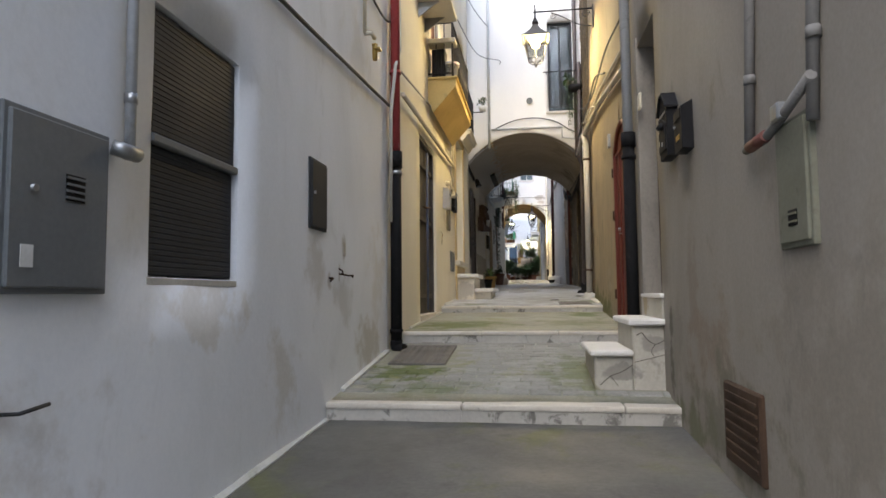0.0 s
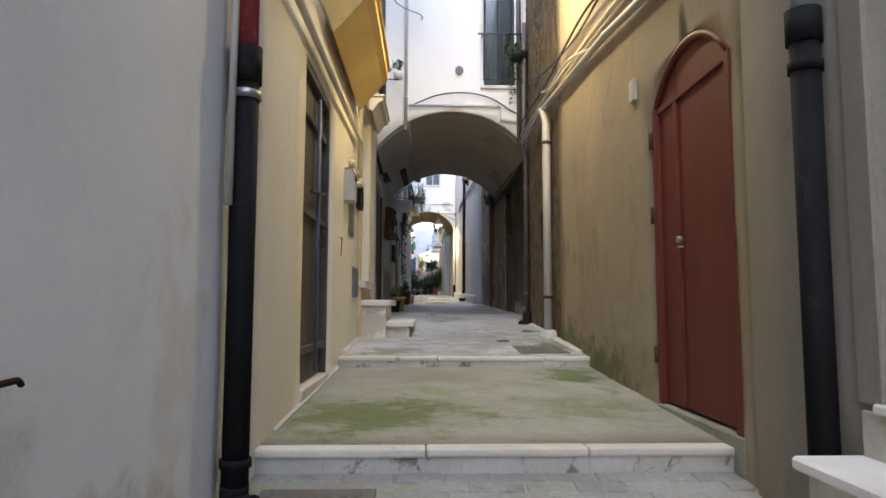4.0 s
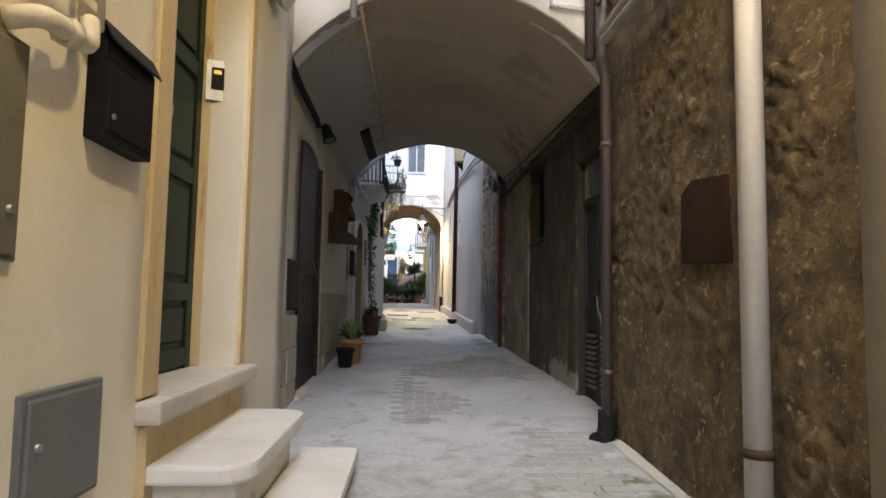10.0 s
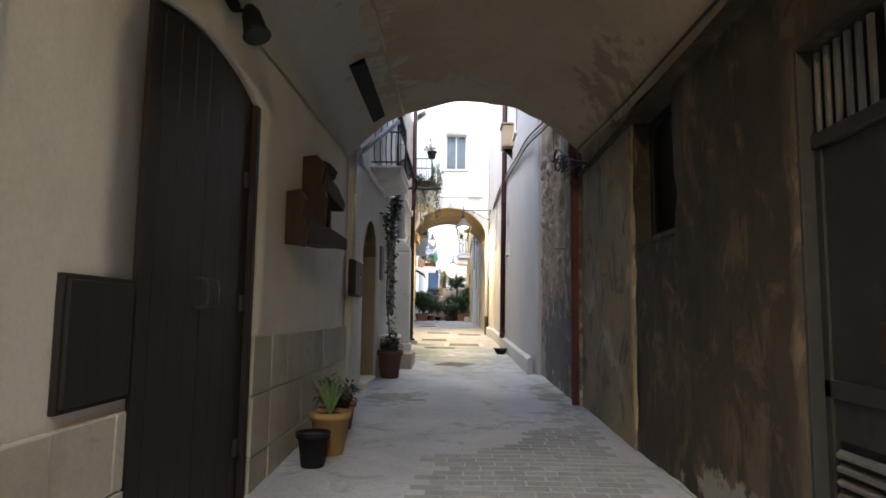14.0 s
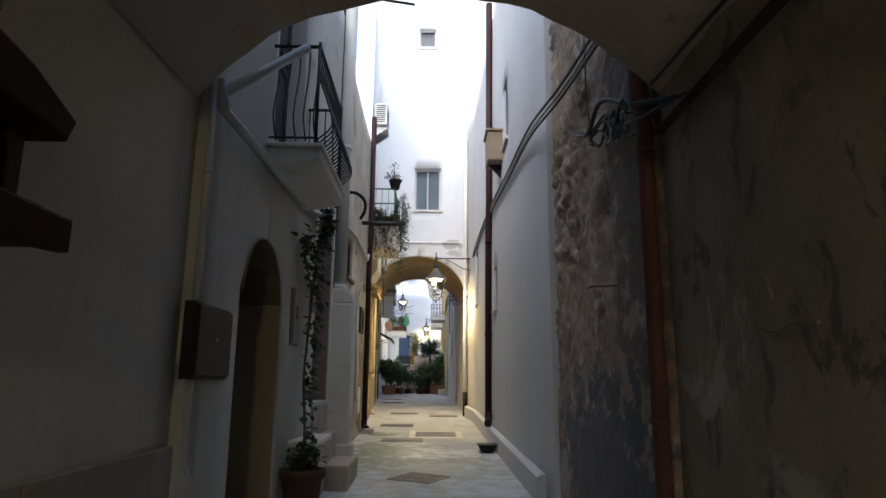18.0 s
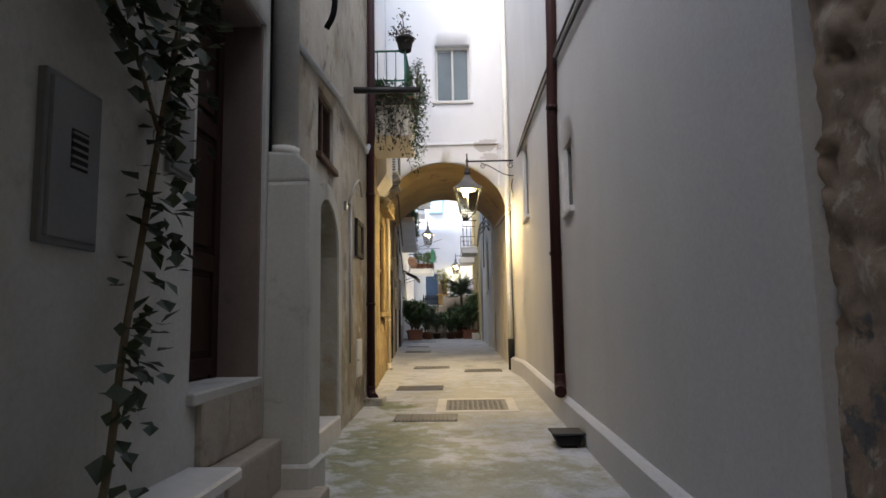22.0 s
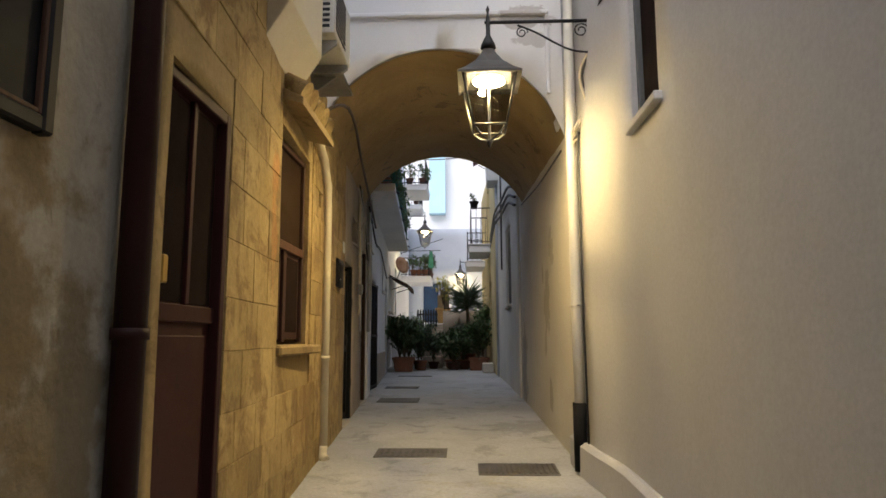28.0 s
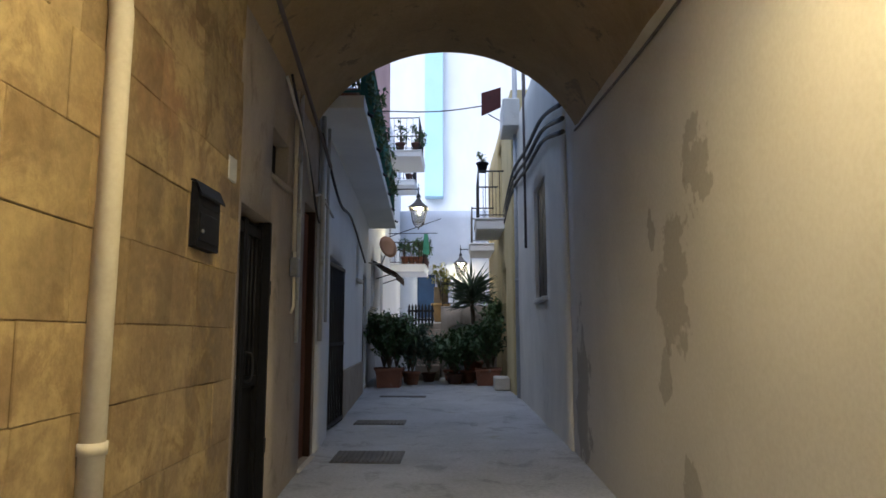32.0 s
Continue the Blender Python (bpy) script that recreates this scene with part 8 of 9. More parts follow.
for k in range(20):
    x0, y0 = rng.uniform(-1.55, -0.9), 30.9 + rng.uniform(-0.04, 0.02)
    ln = rng.choice((0.25, 0.4, 0.55, 0.7, 0.95))
    top = Vector((x0, y0 + 0.08, 6.05))
    pts = curve_pts([top, top + Vector((rng.gauss(0, 0.05), -0.09, 0.0)), top + Vector((rng.gauss(0, 0.06), -0.09, -ln * 0.5)), top + Vector((rng.gauss(0, 0.1), -0.09, -ln))], 6)
    tube(tw, pts, 0.004, 4)
    for q_ in pts[5:]:
        for r_ in range(3 if rng.random() < 0.6 else 1):
            add_leaf(bm, q_ + Vector((rng.gauss(0, 0.02), rng.gauss(0, 0.02), rng.gauss(0, 0.03))), rand_dir(rng, 0.7), 0.06 * rng.uniform(0.6, 1.3), 0.55)
part("trailing_foliage", tw, BARK, hp, kind="stuff")
part("trailing_leaves", bm, LEAF_DRY, hp, kind="stuff")
hp = pot("balcony_shrub", (-0.98, 31.3, 5.99), 0.13, 0.22, TERRACOTTA, "bushy green shrub spilling over a balcony corner", "potted plant")
bush(hp, (-0.84, 31.25, 6.35), (0.24, 0.34, 0.6), 1100, 0.05, LEAF, rng, 0.2, clumps=24)
bm = B()
for k in range(36):
    x0, y0 = rng.uniform(-0.93, -0.7), rng.uniform(30.9, 31.75)
    z0, ln = rng.uniform(5.7, 6.3), rng.uniform(0.3, 1.0) * (1.0 if y0 < 31.4 else 0.6)
    for j in range(int(ln / 0.035)):
        add_leaf(bm, Vector((x0 + rng.gauss(0, 0.03), y0 + rng.gauss(0, 0.03), z0 - j * 0.036)), rand_dir(rng, 0.7), 0.055 * rng.uniform(0.6, 1.3), 0.5)
part("hanging_leaves", bm, LEAF, hp, kind="stuff")
hp = pot("rail_pot", (-0.98, 31.03, 6.84), 0.13, 0.2, BLACKWOOD, "dark rail pot with straggly twigs", "potted plant")
bush(hp, (-0.98, 31.03, 7.2), (0.3, 0.25, 0.28), 170, 0.055, LEAF_DRY, rng, 0.1, clumps=11)
ac_unit("ac_unit", -1.53, 31.3, 8.3, "white outdoor air conditioner high on a house", side=-1, w=0.7, h=0.5)

# ---- courtyard, right ----
PUTR = along(1, 24.4, 1.0, 34.85, 0.87)


def rx(y):
    return 1.0 - 0.13 * (y - 24.4) / 10.45 - 0.118 * swell(y)


pl = B()
n = 42
for i in range(n):
    a, b = 24.4 + 10.25 * i / n, 24.4 + 10.25 * (i + 1) / n
    vs = []
    for y in (a, b):
        for x, z in ((rx(y) + 0.02, G(y) - 0.1), (rx(y) - 0.075, G(y) - 0.1), (rx(y) - 0.07, G(y) + 0.25), (rx(y) - 0.03, G(y) + 0.28), (rx(y) + 0.02, G(y) + 0.28)):
            vs.append(pl.verts.new((x, y, z + 0.004 * noise.noise(Vector((x, y * 2, z))))))
    for k in range(4):
        pl.faces.new((vs[k], vs[k + 1], vs[k + 6], vs[k + 5])).smooth = False
    if i in (0, n - 1):
        pl.faces.new(vs[:5] if i == 0 else vs[5:])
bmesh.ops.remove_doubles(pl, verts=pl.verts, dist=0.001)
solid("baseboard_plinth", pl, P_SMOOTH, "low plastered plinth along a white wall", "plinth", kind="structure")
pipe("oxblood_downpipe", [(0.86, 29.2, 2.15), (0.88, 29.25, 5.2), (0.88, 29.05, 6.0), (0.88, 28.8, 9.9)], 0.06, OXPIPE, "dark red rain downpipe on a white wall", "downpipe", clamps=[(0.87, 29.25, 3.6), (0.88, 29.2, 5.3), (0.88, 28.95, 7.2)], seg=16,
     shoe=[(0.86, 29.2, 2.25), (0.86, 29.18, 2.15), (0.85, 29.12, 2.09), (0.84, 29.04, 2.07)])
for nm, y0, y1, z0, z1 in (("window_4", 28.45, 28.88, 4.0, 4.72), ("window_5", 32.2, 32.78, 4.55, 5.75), ("window_6", 26.8, 27.3, 6.4, 7.4)):
    window(nm, PUTR, y0, y1, z0, z1, GREYMETAL, "narrow dark slit window in a white wall", panes=1, depth=0.04, sill=P_SMOOTH, glass=MESHDARK)
wb = thing("wall_box", (0.95, 27.7, 6.2), "tan stone-coloured box bracketed high on a white wall", "wall box")
part("body", bx(0.72, 27.45, 6.25, 0.99, 27.95, 6.75, bev=0.02), P_TAN, wb)
part("lid", bx(0.69, 27.42, 6.75, 1.0, 27.98, 6.79, bev=0.008), P_TAN, wb)
part("bracket", prism(B(), [(0.98, 6.25), (0.75, 6.25), (0.98, 6.0)], "y", 27.68, 27.72), IRON, wb)
for k, off in enumerate((0.0, 0.06, 0.13)):
    cable("wall_cable", [(1.12, 22.0, 5.3 + off), (1.06, 23.4, 5.42 + off), (0.95, 24.6, 5.5 + off), (0.93, 26.5, 5.62 + off), (0.9, 29.0, 5.78 + off), (0.88, 31.5, 5.84 + off), (0.86, 33.6, 5.84 + off * 0.5), (0.84, 34.6, 5.7)], 0.014, CABLE if k != 1 else CABLEW, "cable sagging along a white wall")
cable("loose_cable", [(1.12, 21.5, 4.5), (1.06, 22.0, 4.75), (1.08, 22.5, 4.7), (1.1, 23.2, 5.0)], 0.018, CABLE, "knotted black cable by the passage mouth")
pipe("brown_downpipe", [(1.2, 21.5, 1.5), (1.2, 21.5, 4.4), (1.17, 21.52, 4.6), (1.18, 21.55, 8)], 0.06, RUSTPIPE, "brown iron downpipe at the passage mouth", "downpipe", clamps=[(1.2, 21.5, 2.55), (1.2, 21.5, 4.2)], seg=14)
pipe("wall_stub", [(1.22, 22.28, 3.46), (1.13, 22.4, 3.47), (1.12, 22.6, 3.5), (1.13, 22.84, 3.52)], 0.014, P_TAN, "rusty broken pipe stub in a stone wall", "pipe fitting", curved=True)
pk = thing("rain_trough", (0.74, 28.05, G(28.05)), "black trough of rainwater at a wall's foot", "trough")
tz = G(28.05)
part("basin", prism(B(), [(0.64, tz + 0.02), (0.83, tz + 0.02), (0.87, tz + 0.11), (0.6, tz + 0.11)], "y", 27.9, 28.2, 0.01), BLACKPAINT, pk)
part("rim", bx(0.585, 27.88, tz + 0.11, 0.88, 28.22, tz + 0.13, bev=0.006), DARKGREY, pk)
part("base", bx(0.66, 27.93, tz - 0.02, 0.81, 28.17, tz + 0.02), BLACKPAINT, pk)
cover("manhole_cover", 25.52, 26.08, -0.55, 0.01, "studs", "square iron cover set cornerwise in the alley floor", turn=-28)
cover("mosaic_cover", 29.98, 30.8, -0.43, 0.34, "studs", "studded iron cover with a pale stone border", frame_w=0.12)
cover("drain_grate", 29.28, 29.72, -1.01, -0.28, "grate", "long iron drain grate across wet concrete")
cover("drain_grate", 31.82, 32.28, -1.23, -0.52, "grate", "long iron drain grate across wet concrete")
cover("drain_grate", 34.2, 34.62, -0.18, 0.53, "grate", "slotted iron drain grate before the arch")
cover("drain_grate", 34.9, 35.3, -1.2, -0.48, "plate", "rusty iron cover under the arch")
cover("drain_grate", 38.85, 39.35, -1.72, -1.05, "grate", "slotted iron drain grate beyond the arch")
cover("drain_grate", 40.95, 41.3, -1.85, -1.2, "grate", "slotted iron drain grate beyond the arch")
cover("drain_grate", 43.9, 44.1, -1.9, -1.1, "plate", "rusty iron strip cover in concrete")

# ---- white front above the far arch ----
PUTB = across(34.85)
window("window_7", PUTB, -0.68, 0.05, 7.42, 8.64, AC_WHITE, "white-framed window with a curtain in a white wall", panes=2, depth=0.12, sill=MARBLE, curtain=CURTAIN)
window("window_8", PUTB, -0.62, -0.12, 12.35, 12.95, AC_WHITE, "small high window in a white wall", panes=1, depth=0.1, sill=MARBLE)
solid("trim_string_course", bx(-2.0, 34.8, 6.47, 0.62, 34.86, 6.52, bev=0.01), P_WHITE, "thin raised string course over the arch", "trim", kind="structure")
solid("trim_upright", bx(0.58, 34.81, 5.6, 0.62, 34.86, 6.469, bev=0.006), P_WHITE, "thin raised plaster strip beside the arch", "trim", kind="structure")
lantern("street_lantern", (-0.06, 33.8, 5.86), (0.87, 33.8, 5.86), 0.5, "lit four-sided street lantern on a scrolled iron wall arm", 132, tone=(1.0, 0.745, 0.315))
for k, (off, m) in enumerate(((0.0, CABLEW), (0.03, CREAMPIPE), (-0.03, CABLE), (0.05, CABLEW), (-0.05, CREAMPIPE))):
    cable("lamp_cable", [(0.85, 33.82 + off, 5.62), (0.8 + off, 33.9, 5.36 - off), (0.83, 33.98 + off, 5.12 + off), (0.78 - off, 34.08, 4.98), (0.72, 34.14, 4.9 + off)], 0.013, m, "tangled cable bundle under a lamp arm")
wp = thing("white_downpipe", (0.7, 34.2, 1.95), "white downpipe with a black iron foot at the arch", "downpipe")
part("tube", tube(B(), [(0.715, 34.23, 2.48), (0.705, 34.2, 3.4), (0.71, 34.2, 5.1), (0.72, 34.22, 6.3), (0.72, 34.22, 9.3)], 0.047, 16), ARCHPIPE, wp)
part("iron_foot", tube(B(), [(0.715, 34.24, 1.94), (0.712, 34.23, 2.52)], 0.062, 16), BLACKPIPE, wp, "black cast iron foot")
part("clamp", clamp_ring((0.705, 34.2, 3.37), 0.045, w=0.008), ARCHPIPE, wp)
part("clamp_pin", tube(B(), [(0.705, 34.15, 3.37), (0.8, 34.13, 3.37)], 0.006, 6), STEEL, wp)
pipe("side_cable", [(0.76, 34.12, 2.1), (0.752, 34.12, 3.4), (0.757, 34.1, 5.0)], 0.009, CABLE, "dark cable beside a white downpipe", "cable", seg=6)

# ---- tufa house by the far arch ----


def lx6(y):
    return -1.503 - 0.447 * (y - 30.85) / 8.05


d13 = thing("door_10", (-1.6, 31.37, 1.86), "maroon metal door with a mesh upper half", "door", kind="structure")
part("leaf", bx(-1.64, 31.0, 1.88, -1.6, 31.74, 4.26, bev=0.004), MAROON, d13)
for a, b in ((30.98, 31.04), (31.7, 31.76)):
    part("frame", bx(-1.64, a, 1.86, -1.545, b, 4.28, bev=0.005), MAROON, d13)
part("frame", bx(-1.64, 31.04, 4.22, -1.545, 31.7, 4.28, bev=0.005), MAROON, d13)
part("rail", bx(-1.61, 31.04, 3.16, -1.575, 31.7, 3.24, bev=0.005), MAROON, d13)
part("stile", bx(-1.61, 31.36, 3.24, -1.575, 31.4, 4.22, bev=0.004), MAROON, d13)
part("mesh_panel", bx(-1.602, 31.06, 3.25, -1.594, 31.68, 4.2), MESHDARK, d13, "dark wire mesh panel")
part("lower_panel", bx(-1.602, 31.1, 1.98, -1.588, 31.64, 3.1, bev=0.006), MAROON, d13)
part("lock", bx(-1.59, 31.07, 3.32, -1.55, 31.12, 3.44, bev=0.006), BRASS, d13, "brass lock case")
part("threshold", bx(-1.8, 30.95, 1.65, -1.5, 31.8, 1.855, bev=0.012), STONE, d13)
w = thing("window_9", (-1.7, 33.5, 3.04), "brown shuttered window with a stone sill", "window", kind="structure")
up = part("upper_panel", bx(-1.78, 33.0, 3.86, -1.75, 34.03, 4.65, bev=0.004), MESHBROWN, w, "single dark brown upper panel")
for a, b in ((33.02, 33.46), (33.54, 34.01)):
    lw = part("leaf", bx(-1.775, a, 3.08, -1.75, b, 3.8, bev=0.004), WINWOOD, w)
    part("pane", bx(-1.752, a + 0.05, 3.14, -1.745, b - 0.05, 3.75), MESHDARK, lw, "dark glass pane")
part("mullion", bx(-1.77, 33.46, 3.06, -1.725, 33.54, 3.79, bev=0.004), WINWOOD, w)
part("window_frame", bx(-1.77, 33.0, 3.79, -1.715, 34.03, 3.86, bev=0.004), CARVED, w)
part("window_frame", bx(-1.77, 33.03, 4.61, -1.72, 34.0, 4.66, bev=0.004), WINWOOD, w)
part("window_frame", bx(-1.77, 32.985, 3.06, -1.72, 33.03, 4.66, bev=0.004), WINWOOD, w)
part("window_frame", bx(-1.77, 34.0, 3.06, -1.72, 34.045, 4.66, bev=0.004), WINWOOD, w)
part("window_sill", bx(-1.8, 32.92, 2.96, -1.57, 34.18, 3.035, bev=0.015), TUFA_JOINT, w)
hood = thing("tile_hood", (-1.6, 33.5, 4.78), "crumbling tile rain hood over a window", "rain hood")
for i in range(5):
    yy = 33.0 + i * 0.2
    bm = tube(B(), [(-1.68, yy, 5.02), (-1.46, yy, 4.9 + 0.02 * (i % 2))], [0.09, 0.1], 10)
    part("tile", bm, TUFA, hood)
part("bed", prism(B(), [(-1.72, 4.86), (-1.45, 4.78), (-1.45, 4.84), (-1.72, 4.97)], "y", 32.88, 33.96, 0.01), TUFA_JOINT, hood)
pipe("cream_downpipe", [(-1.68, 34.83, 2.0), (-1.68, 34.83, 4.4), (-1.67, 34.76, 4.62), (-1.66, 34.52, 4.84), (-1.63, 34.05, 4.94)], 0.042, CREAMPIPE, "cream plastic downpipe on a stone wall", "downpipe", seg=14, clamps=[(-1.68, 34.83, 2.9)],
     shoe=[(-1.68, 34.83, 2.05), (-1.68, 34.81, 1.97), (-1.64, 34.76, 1.93)])
solid("putlog_hole_back", bx(-1.86, 34.46, 4.35, -1.82, 34.67, 4.53), TUFA_JOINT, "back of a small square hole in a stone wall", "wall", kind="structure")
solid("soffit_block", prism(B(), [(-1.75, 5.0), (-1.6, 5.04), (-1.42, 5.32), (-1.42, 5.88), (-1.75, 5.88)], "y", 32.38, 33.3, 0.015), P_CREAM, "cream plastered corbel block under a house corner", "corbel")
ac_unit("ac_unit", -1.66, 33.68, 5.56, "white outdoor air conditioner above a window", side=-1, w=0.7, h=0.5, d=0.27)
solid("ac_shelf", bx(-1.8, 33.85, 5.43, -1.36, 34.4, 5.46, bev=0.01), STEEL, "metal shelf under an air conditioner", "shelf")
cable("vault_cable", [(-1.62, 33.6, 4.9), (-1.5, 34.9, 5.5), (-1.6, 36.5, 5.3), (-1.75, 38.8, 4.9)], 0.018, MAUVEPIPE, "dark cable along a vault's side")
cable("vault_cable", [(0.72, 34.9, 5.0), (0.7, 36.8, 5.1), (0.66, 38.9, 5.28)], 0.012, MAUVEPIPE, "dark cable along a vault's edge")
letterbox("letterbox", -1, -1.765, 35.66, 35.94, 3.68, 4.0, 0.045, BLACKPAINT, "black metal letterbox on a stone wall")
solid("house_number", bx(-1.84, 36.2, 4.14, -1.78, 36.32, 4.28, bev=0.004), PAPER, "small pale house number tile", "house number")
d14 = thing("door_11", (-1.9, 36.92, 2.02), "tall dark iron-barred double door in a stone wall", "door", kind="structure")
for a, b in ((36.56, 36.92), (36.925, 37.29)):
    lf = part("leaf", bx(-1.98, a, 2.03, -1.95, b, 4.05, bev=0.004), BLACKPAINT, d14)
    part("stile", bx(-1.95, a, 2.03, -1.915, a + 0.045, 4.05, bev=0.004), BLACKPAINT, lf)
    part("stile", bx(-1.95, b - 0.045, 2.03, -1.915, b, 4.05, bev=0.004), BLACKPAINT, lf)
    for zz in (2.07, 2.95, 3.98):
        part("cross_bar", bx(-1.948, a + 0.045, zz - 0.035, -1.918, b - 0.045, zz + 0.035, bev=0.003), BLACKPAINT, lf)
    for k in range(3):
        part("bar", tube(B(), [(-1.932, a + 0.1 + 0.08 * k, 3.0), (-1.932, a + 0.1 + 0.08 * k, 3.95)], 0.008, 6), IRON, lf)
for a, b in ((36.54, 36.57), (37.28, 37.31)):
    part("frame", bx(-1.95, a, 2.0, -1.86, b, 4.08, bev=0.004), BLACKPAINT, d14)
for zz in (2.5, 3.6):
    part("hinge", tube(B(), [(-1.865, 37.3, zz - 0.05), (-1.865, 37.3, zz + 0.05)], 0.014, 8), IRON, d14)
part("handle", tube(B(), curve_pts([(-1.915, 36.99, 3.15), (-1.87, 36.99, 3.13), (-1.87, 36.99, 2.98), (-1.915, 36.99, 2.96)], 4), 0.01, 6), IRON, d14)
part("threshold", bx(-2.0, 36.5, 1.85, -1.8, 37.35, 2.015, bev=0.012), STONE, d14)
nw = thing("window_16", (-2.0, 37.52, 4.45), "small dark window opening high in a stone wall", "window", kind="structure")
part("board", bx(-2.03, 37.25, 4.45, -2.0, 37.8, 4.8), BLACKPAINT, nw)
part("window_sill", bx(-2.0, 37.22, 4.41, -1.85, 37.83, 4.449, bev=0.006), P_STONEGREY, nw)
d15 = thing("door_12", (-1.98, 38.8, 2.1), "narrow brown wooden door by the vault's end", "door", kind="structure")
plank_leaf(d15, -1, -2.06, 38.55, 39.07, 2.1, 4.47, 4, BROWNWOOD)
for a, b in ((38.52, 38.56), (39.06, 39.1)):
    part("frame", bx(-2.06, a, 2.1, -1.955, b, 4.5, bev=0.004), DIMWOOD, d15)
part("threshold", bx(-2.1, 38.48, 1.95, -1.9, 39.14, 2.095, bev=0.012), STONE, d15)
pipe("wall_conduit", [(-1.87, 37.96, 5.35), (-1.87, 37.96, 3.95)], 0.018, CREAMPIPE, "thin pale conduit on a stone wall", "conduit", clamps=[(-1.87, 37.96, 4.7)])
pipe("wall_conduit", [(-1.885, 38.18, 5.4), (-1.885, 38.18, 3.2)], 0.016, GREYPIPE, "thin grey conduit on a stone wall", "conduit", clamps=[(-1.885, 38.18, 4.3)])
vb = thing("gas_tap", (-1.87, 37.96, 3.72), "small gas valve on a thin pale pipe", "gas tap")
part("valve", bx(-1.89, 37.91, 3.74, -1.82, 38.01, 3.9, bev=0.012), STEEL, vb)
part("pipe_end", tube(B(), [(-1.86, 37.96, 3.95), (-1.86, 37.96, 3.5), (-1.88, 37.96, 3.44)], 0.014, 8), CREAMPIPE, vb)
cable("wall_cable", [(-1.78, 37.3, 5.2), (-1.84, 38.1, 4.95), (-1.9, 38.7, 4.62), (-1.93, 39.2, 4.7), (-1.94, 39.9, 4.6)], 0.014, CABLEW, "loose pale cable drooping along a stone wall")
cable("wall_cable", [(-1.8, 37.5, 5.3), (-1.86, 38.4, 4.8), (-1.92, 39.1, 4.4), (-1.95, 39.5, 4.72)], 0.012, CABLE, "loose dark cable drooping along a stone wall")

# ---- lane beyond the far arch ----
rng = random.Random(31)


def lx7(y):
    return -1.92 - 0.5 * (y - 38.9) / 7.1


d16 = thing("door_13", (-2.1, 40.7, 2.12), "wide black barred gate standing ajar", "door", kind="structure")
part("leaf", bx(-2.3, 40.12, 2.12, -2.26, 41.33, 4.18), BLACKPAINT, d16)
for i in range(12):
    yy = 40.15 + i * 0.105
    part("bar", tube(B(), [(-2.06, yy, 2.15), (-2.06, yy, 4.15)], 0.01, 6), IRON, d16)
for zz in (2.2, 3.15, 4.12):
    part("cross_bar", bx(-2.07, 40.12, zz - 0.02, -2.045, 41.33, zz + 0.02), IRON, d16)
window("window_10", along(-1, 38.9, -1.92, 46, -2.42), 43.3, 43.7, 4.2, 5.0, BROWNWOOD, "narrow brown window in a pale wall", panes=1, depth=0.08, sill=STONE)
d17 = thing("door_14", (-2.4, 45.1, 2.3), "grey-framed glazed house door", "door", kind="structure")
panel_leaf(d17, -1, -2.45, 44.72, 45.48, 2.3, 4.38, (2.36, 3.2, 4.32), DOORGREY)
bm = B()
for a, b, z0, z1 in ((38.93, 46.4, 5.55, 5.68),):
    lo = [bm.verts.new(p) for p in ((-2.05, a, z0), (-1.45, a, z0), (-1.89, b, z0), (-2.6, b, z0))]
    hi = [bm.verts.new((v.co.x, v.co.y, z1)) for v in lo]
    bm.faces.new(lo)
    bm.faces.new(hi)
    for i in range(4):
        bm.faces.new((lo[i], lo[(i + 1) % 4], hi[(i + 1) % 4], hi[i]))
bmesh.ops.recalc_face_normals(bm, faces=bm.faces)
lb = thing("long_balcony", (-2.0, 43, 5.78), "long grey concrete balcony with a green rail and plants", "balcony")
part("slab", bm, P_GREY, lb)


def ox(y):
    return -1.49 - 0.0589 * (y - 38.93)


for zz, r in ((5.74, 0.014), (6.15, 0.012), (6.6, 0.018)):
    part("rail", tube(B(), [(ox(38.92), 38.97, zz), (ox(46.3), 46.3, zz)], r, 6), GREENIRON, lb)
    part("end_rail", tube(B(), [(ox(38.97) - 0.45, 38.97, zz), (ox(38.97), 38.97, zz)], r, 6), GREENIRON, lb)
for i in range(60):
    yy = 39.0 + 7.3 * i / 59
    part("bar", tube(B(), [(ox(yy), yy, 5.68), (ox(yy), yy, 6.6)], 0.008, 5), GREENIRON, lb)
for i in range(6):
    yy = 39.3 + i * 1.3
    part("drain_spout", tube(B(), [(ox(yy) - 0.02, yy, 5.66), (ox(yy) + 0.1, yy, 5.58)], 0.02, 6), IRON, lb)
for k, yy in enumerate((39.6, 40.6, 41.7, 42.9, 44.2, 45.5)):
    hp = pot("balcony_planter", (ox(yy) - 0.16, yy, 5.68), 0.1, 0.18, TERRACOTTA, "terracotta trough with green plants on a long balcony", "planter", square=(0.2, 0.7))
    bush(hp, (ox(yy) - 0.06, yy, 6.15), (0.22, 0.55, 0.42), 260, 0.09, LEAF_L if k % 2 else LEAF, rng, 0.3, clumps=10)
cable("wall_cable", [(lx7(39) + 0.04, 39.0, 5.3), (lx7(40.5) + 0.05, 40.5, 4.9), (lx7(42) + 0.05, 42.0, 4.95), (lx7(44.5) + 0.05, 44.5, 4.6)], 0.018, CABLE, "dark cable along a pale wall")
pipe("wall_conduit", [(lx7(39.2) + 0.03, 39.2, 3.2), (lx7(39.2) + 0.03, 39.2, 5.7)], 0.025, GREYPIPE, "grey conduit on a pale wall", "conduit")
